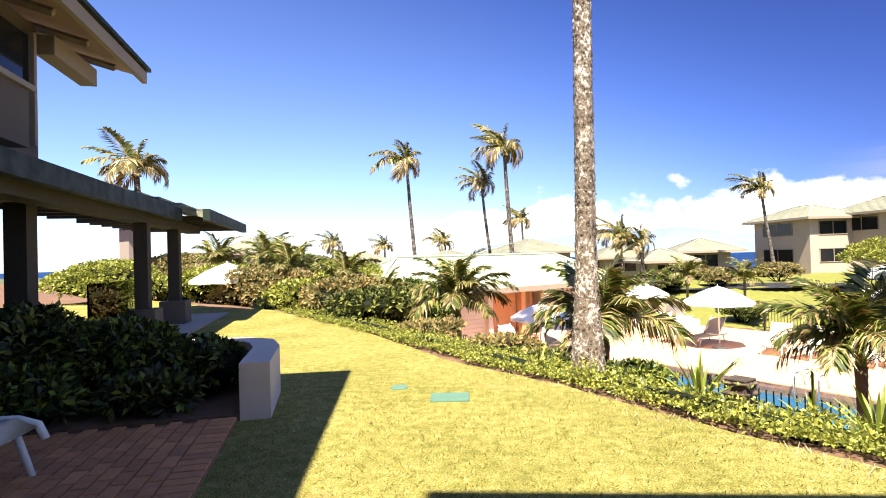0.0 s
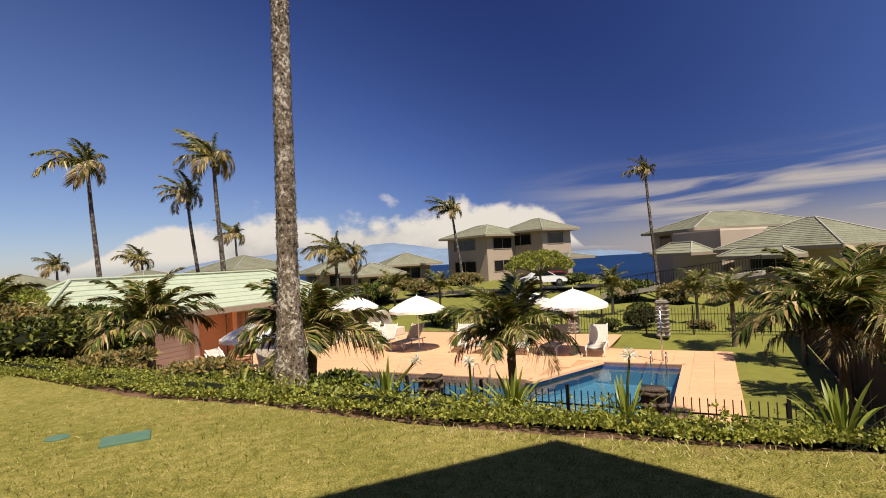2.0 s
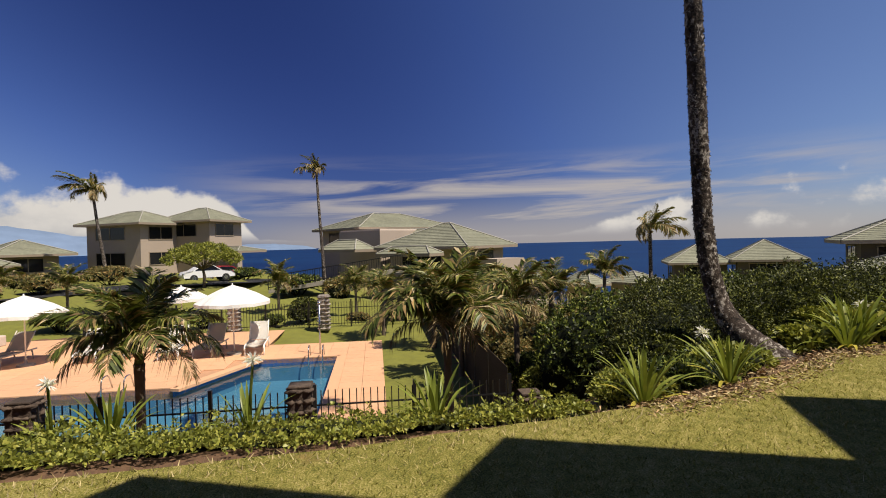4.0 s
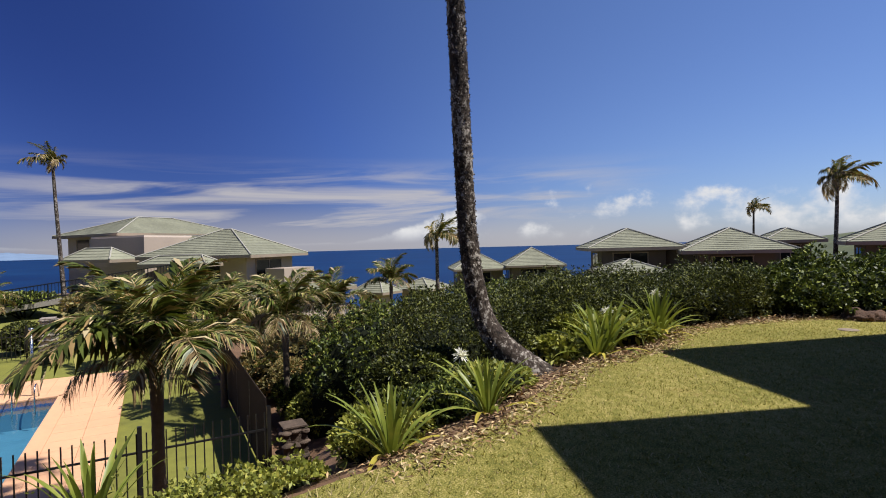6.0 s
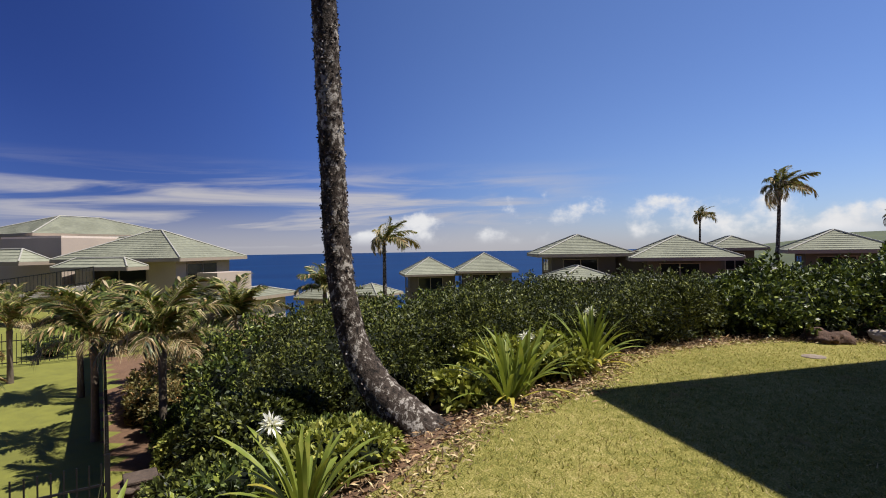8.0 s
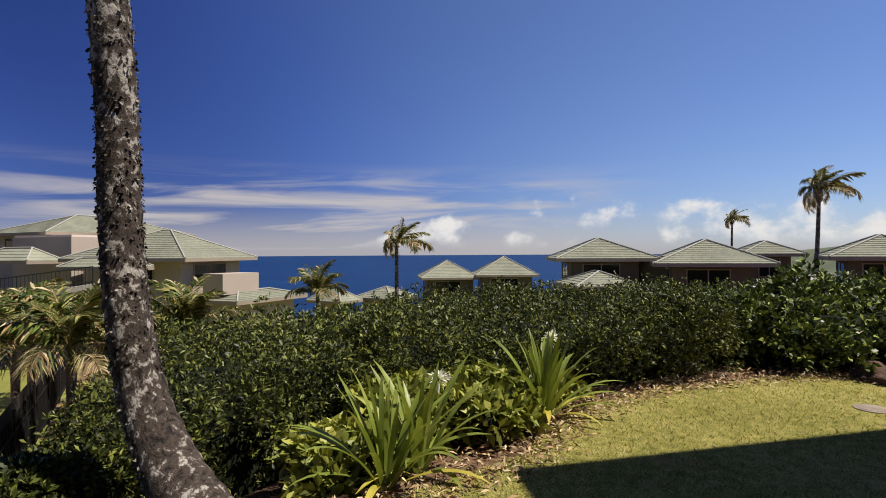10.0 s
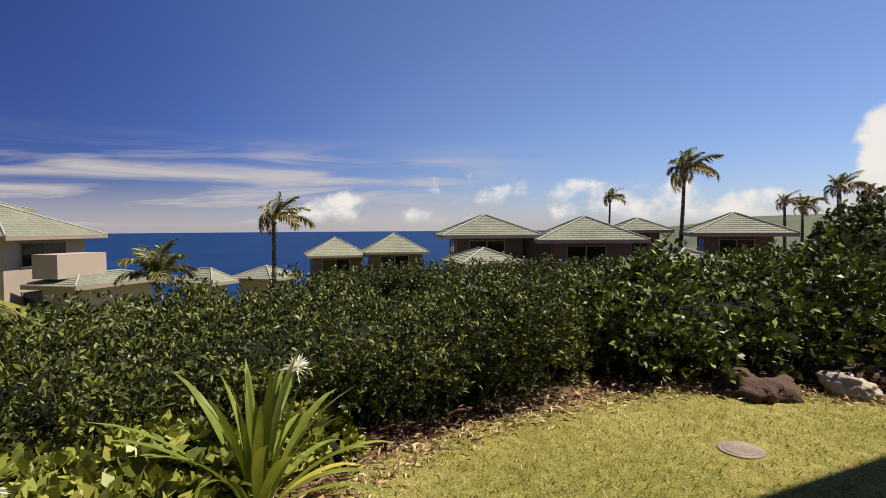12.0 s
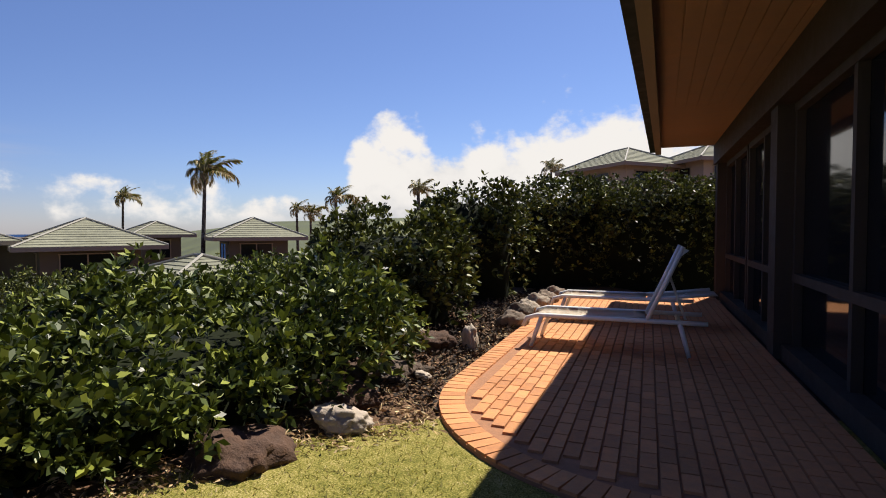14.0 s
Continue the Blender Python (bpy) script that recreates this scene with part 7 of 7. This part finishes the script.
def ramp():
    a, b = Vector(polar(OC, 36.5, 40)), Vector(polar(OC, 51.0, 37.5))
    za, zb = -1.75, -0.35
    ob = thing("walkway", a.x, a.y, 0, 0, "pale concrete walkway ramp with dark railing", "walkway")
    inv = ob.matrix_basis.inverted()
    d = (b - a).normalized()
    o = Vector((-d.y, d.x)) * 0.8
    bm = bmesh.new()
    vs = [bm.verts.new((p.x, p.y, z + h)) for p, z in ((a - o, za), (b - o, zb), (b + o, zb), (a + o, za)) for h in (-0.28, 0.0)]
    for f in ((0, 2, 4, 6), (1, 7, 5, 3), (0, 1, 3, 2), (2, 3, 5, 4), (4, 5, 7, 6), (6, 7, 1, 0)):
        bm.faces.new([vs[i] for i in f])
    part("slab", bm, M_CONCRETE, ob).matrix_basis = inv
    for h in (0.95, 0.15):
        bm = bmesh.new()
        tube(bm, [(*(a - o), za + h), (*(b - o), zb + h)], 0.035, 6)
        part("rail", bm, M_FENCE, ob).matrix_basis = inv
    n = 60
    for i in range(n + 1):
        p, z = (a - o).lerp(b - o, i / n), za + (zb - za) * i / n
        bm = bmesh.new()
        tube(bm, [(p.x, p.y, z), (p.x, p.y, z + 0.95)], 0.03 if i % 10 == 0 else 0.014, 5)
        part("post" if i % 10 == 0 else "baluster", bm, M_FENCE, ob).matrix_basis = inv


ramp()


# ---------------------------------------------------------------- grass blades and litter
def on_patio(a, b):
    """Whether points of the house grid lie on the round-cornered patio."""
    corner = (a > 6.44) & (b < 9.94)
    return (a > 5.3) & (a < 8.2) & (b > 8.2) & (~corner | (np.hypot(a - 6.44, b - 9.94) < 1.77))


def scatter_blades():
    n = 420000
    x, y = RNG.uniform(-7, 12.2, n), RNG.uniform(-6, 13, n)
    s = edge_distance(x, y)
    camd = np.minimum.reduce([np.hypot(x - cx, y - cy) for cx, cy in ((0, 0), (1.5, 0), (3.5, -0.5), (6, -1.5), (8.3, -2.9))])
    keep = (s < 0.05) & inside(x, y, LAWN_POLY) & (RNG.random(n) < np.clip(1.3 - camd / 5.5, 0.03, 1))
    # keep clear of paving, walls and covers
    a, b = x * GN.x + y * GN.y, x * GU.x + y * GU.y
    keep &= ~((a < -0.7) & (b > -4.9)) & ~on_patio(a, b) & ~((a < -0.5) & (b > -6.4) & (b < -4.5))
    for cx, cy, r in ((-1.38, 5.14, 0.14), (10.09, -3.6, 0.17), (-0.82, 4.78, 0.27)):
        keep &= np.hypot(x - cx, y - cy) > r
    edge = keep & (s > -0.25)
    x, y, edge = x[keep], y[keep], edge[keep]
    n = len(x)
    h = RNG.uniform(0.010, 0.024, n) * np.where(edge, 1.5, 1.0)
    w = RNG.uniform(0.003, 0.0055, n)
    ang, lean = RNG.uniform(0, 2 * np.pi, n), RNG.normal(0, 0.8, (n, 2))
    dx, dy = np.cos(ang) * w, np.sin(ang) * w
    base = np.stack([x, y, np.full(n, -0.002)], -1)
    side = np.stack([dx, dy, np.zeros(n)], -1)
    tip = base + np.stack([lean[:, 0] * h, lean[:, 1] * h, h], -1)
    quads = np.stack([base - side, base + side, tip + side * 0.25, tip - side * 0.25], 1)
    straw = (RNG.random(n) < np.where(edge, 0.55, 0.06)).astype(np.int32)
    ob = new("grass", quads_mesh("grass", quads, None, straw, [M_BLADE, M_STRAW]))
    tagged(ob, "short yellow-green grass blades of the lawn", "grass", kind="stuff")


scatter_blades()


def scatter_litter():
    n = 11000
    k = RNG.uniform(0, 1, n)
    line, length = smooth_line(LAWN_EDGE[10:] + [(11.2, -6.2), (11.9, -8.0), (12.9, -10.6)], 200)
    i = np.minimum((k * 199).astype(int), 198)
    t = unit(line[i + 1] - line[i])
    side = np.stack([-t[:, 1], t[:, 0]], -1)
    off = RNG.exponential(0.28, n) - 0.18
    p = line[i] + side * off[:, None] + RNG.normal(0, 0.08, (n, 2))
    z = np.maximum(ground_height(p[:, 0], p[:, 1]), np.where(edge_distance(p[:, 0], p[:, 1]) < 0, 0.0, -9)) + 0.02
    P = np.concatenate([p, z[:, None]], 1)
    a, b = P[:, 0] * GN.x + P[:, 1] * GN.y, P[:, 0] * GU.x + P[:, 1] * GU.y
    P = P[~on_patio(a, b)]
    N = unit(RNG.normal(0, 1, (len(P), 3)) * [1, 1, 0.25])
    ob = new("leaf_litter", quads_mesh("leaf_litter", rosettes(P, N, 0.06, 1, 0.22, 0.3, 0.2), M_DRYLEAF))
    tagged(ob, "dry brown leaves strewn along the lawn's edge", "leaf litter", kind="stuff")
    # dark bark mulch between the patio and the hedge
    n = 15000
    x, y = RNG.uniform(10.7, 14.2, n), RNG.uniform(-12.5, -5.5, n)
    a, b, s = x * GN.x + y * GN.y, x * GU.x + y * GU.y, edge_distance(x, y)
    keep = (s > 0.05) & (s < 1.6) & ~on_patio(a, b)
    x, y = x[keep], y[keep]
    P = np.stack([x, y, ground_height(x, y) + 0.025], -1)
    N = unit(RNG.normal(0, 1, (len(P), 3)) * [1, 1, 0.5])
    ob = new("bark_mulch", quads_mesh("bark_mulch", rosettes(P, N, 0.07, 2, 0.3, 0.4, 0.3), M_MULCH))
    tagged(ob, "near-black bark mulch in the bed beside the patio", "mulch", kind="stuff")


scatter_litter()


# ---------------------------------------------------------------- pavings, piece by piece
def patio(name, a0, a1, b0, b1, label, arc=None, shade=False):
    """A brick patio on a sand bed: a soldier course round the outer edge, running bond inside."""
    ob = thing(name, *hn((a0 + a1) / 2, (b0 + b1) / 2), 0, 0, label, "patio", kind="structure")
    inv = ob.matrix_basis.inverted()

    def in_patio(a, b, m=0.0):
        if not (a0 <= a <= a1 - m and b0 + m <= b <= b1):
            return False
        if arc and a > a1 - arc and b < b0 + arc:
            return math.hypot(a - (a1 - arc), b - (b0 + arc)) <= arc - m
        return True
    poly = [(a0, b0), (a1 - arc, b0)] + [(a1 - arc + arc * math.sin(t), b0 + arc - arc * math.cos(t)) for t in [math.pi / 2 * k / 14 for k in range(1, 15)]] + [(a1, b1), (a0, b1)] if arc else [(a0, b0), (a1, b0), (a1, b1), (a0, b1)]
    bm = bmesh.new()
    prism(bm, [hn(*c) for c in poly], -0.12, 0.022)
    part("bed", bm, M_MORTAR, ob).matrix_basis = inv

    def brick_mesh(w, l):
        bm = bmesh.new()
        box(bm, -w / 2, -l / 2, 0, w / 2, l / 2, 0.03)
        top = [v for v in bm.verts if v.co.z > 0.02]
        for v in top:
            v.co.x *= 1 - 0.008 / w
            v.co.y *= 1 - 0.008 / l
        me = bpy.data.meshes.new("brick")
        bm.to_mesh(me)
        bm.free()
        me.materials.append(M_BRICK)
        return me
    turn = GRID_DEG
    soldier = brick_mesh(0.195, 0.093)
    runner = brick_mesh(0.093, 0.195)
    rest_v, rest_f = [], []
    rnd = random.Random(5)

    def place(me, a, b, rot, near):
        x, y = hn(a, b)
        m = pose(x, y, 0.008 + rnd.uniform(-0.0015, 0.0015), 0, 0, turn + rot)
        if near:
            part_mesh("brick", me, ob, inv @ m)
        else:
            k = len(rest_v)
            rest_v.extend([tuple(m @ v.co) for v in me.vertices])
            rest_f.extend([tuple(k + i for i in p.vertices) for p in me.polygons])
    count = 0
    # border
    edge = []
    if arc:
        n = int((a1 - arc - a0) / 0.1)
        edge += [((a0 + 0.05 + i * 0.1), b0 + 0.1, 90) for i in range(n)]
        n = int(arc * math.pi / 2 / 0.1)
        for i in range(n):
            t = math.pi / 2 * (i + 0.5) / n
            edge.append((a1 - arc + (arc - 0.1) * math.sin(t), b0 + arc - (arc - 0.1) * math.cos(t), 90 - math.degrees(t)))
        n = int((b1 - b0 - arc) / 0.1)
        edge += [(a1 - 0.1, b0 + arc + 0.05 + i * 0.1, 0) for i in range(n)]
    else:
        n = int((b1 - b0) / 0.1)
        edge += [(a1 - 0.1, b0 + 0.05 + i * 0.1, 0) for i in range(n)]
    for a, b, rot in edge:
        near = b < b0 + 5.5 and count < 140
        place(soldier, a, b, rot if rot in (0, 90) else rot, near)
        count += near
    count = 0
    a, col = a1 - 0.25, 0
    while a > a0:
        b = b0 + 0.1 + (0.1 if col % 2 else 0)
        while b < b1:
            if in_patio(a, b, 0.285 if arc else 0.2) or (not arc and in_patio(a, b)):
                near = count < 290 and a > a1 - 1.9 and b < b0 + 3.6
                place(runner, a, b, 0, near)
                count += near
            b += 0.2
        a -= 0.1
        col += 1
    if rest_v:
        rest = part_mesh("brick_field", mesh_of("brick_field", rest_v, rest_f, M_BRICK), ob, inv)
        rest["kind"] = "stuff"


patio("brick_patio", 5.48, 8.18, 8.2, 16.6, "orange clay brick patio with a rounded corner", 1.74)
patio("brick_patio", -4.0, -0.78, -4.62, -2.6, "shaded clay brick patio beside the planter")


def deck_tiles():
    v, f = cube_data(0.592, 0.592, 0.03)
    me = mesh_of("paver", v, f, M_DECK)
    rest_v, rest_f, count = [], [], 0
    for i in range(34):
        for j in range(25):
            p, q = 0.35 - 0.6 * i, 10.3 + 0.6 * j
            if not inside(np.array(p), np.array(q), [(-20, 10.0), (0.66, 10.0), (0.66, 21.0), (-3.55, 21.05), (-3.75, 24.7), (-20, 24.5)]):
                continue
            if inside(np.array(p), np.array(q), [(-11.6, 15.5), (-5.1, 15.5), (-3.75, 18.6), (-0.6, 18.6), (-0.6, 10.6), (-11.6, 10.6)]):
                continue
            m = pose(*pq(p, q), DECK_Z - 0.025, 0, 0, POOL_TURN)
            if q < 20.6 and p > -13 and count < 300:
                part_mesh("paver", me, DECK, m)
                count += 1
            else:
                k = len(rest_v)
                rest_v.extend([tuple(m @ Vector(c)) for c in v])
                rest_f.extend([tuple(k + a for a in c) for c in f])
    rest = part_mesh("paver_field", mesh_of("paver_field", rest_v, rest_f, M_DECK), DECK)
    rest["kind"] = "stuff"
    # coping round the pool
    for a, b in zip(POOL_POLY, POOL_POLY[1:] + POOL_POLY[:1]):
        va, vb = Vector(pq(*a)), Vector(pq(*b))
        d = (vb - va).normalized()
        o = Vector((d.y, -d.x))
        if o.dot(Vector(pq(-6, 13)) - va) > 0:
            o = -o
        bm = bmesh.new()
        prism(bm, [tuple(va - d * 0.1), tuple(vb + d * 0.1), tuple(vb + o * 0.3 + d * 0.1), tuple(va + o * 0.3 - d * 0.1)], DECK_Z - 0.06, DECK_Z + 0.012)
        part("coping", bm, M_DECK, DECK)


deck_tiles()
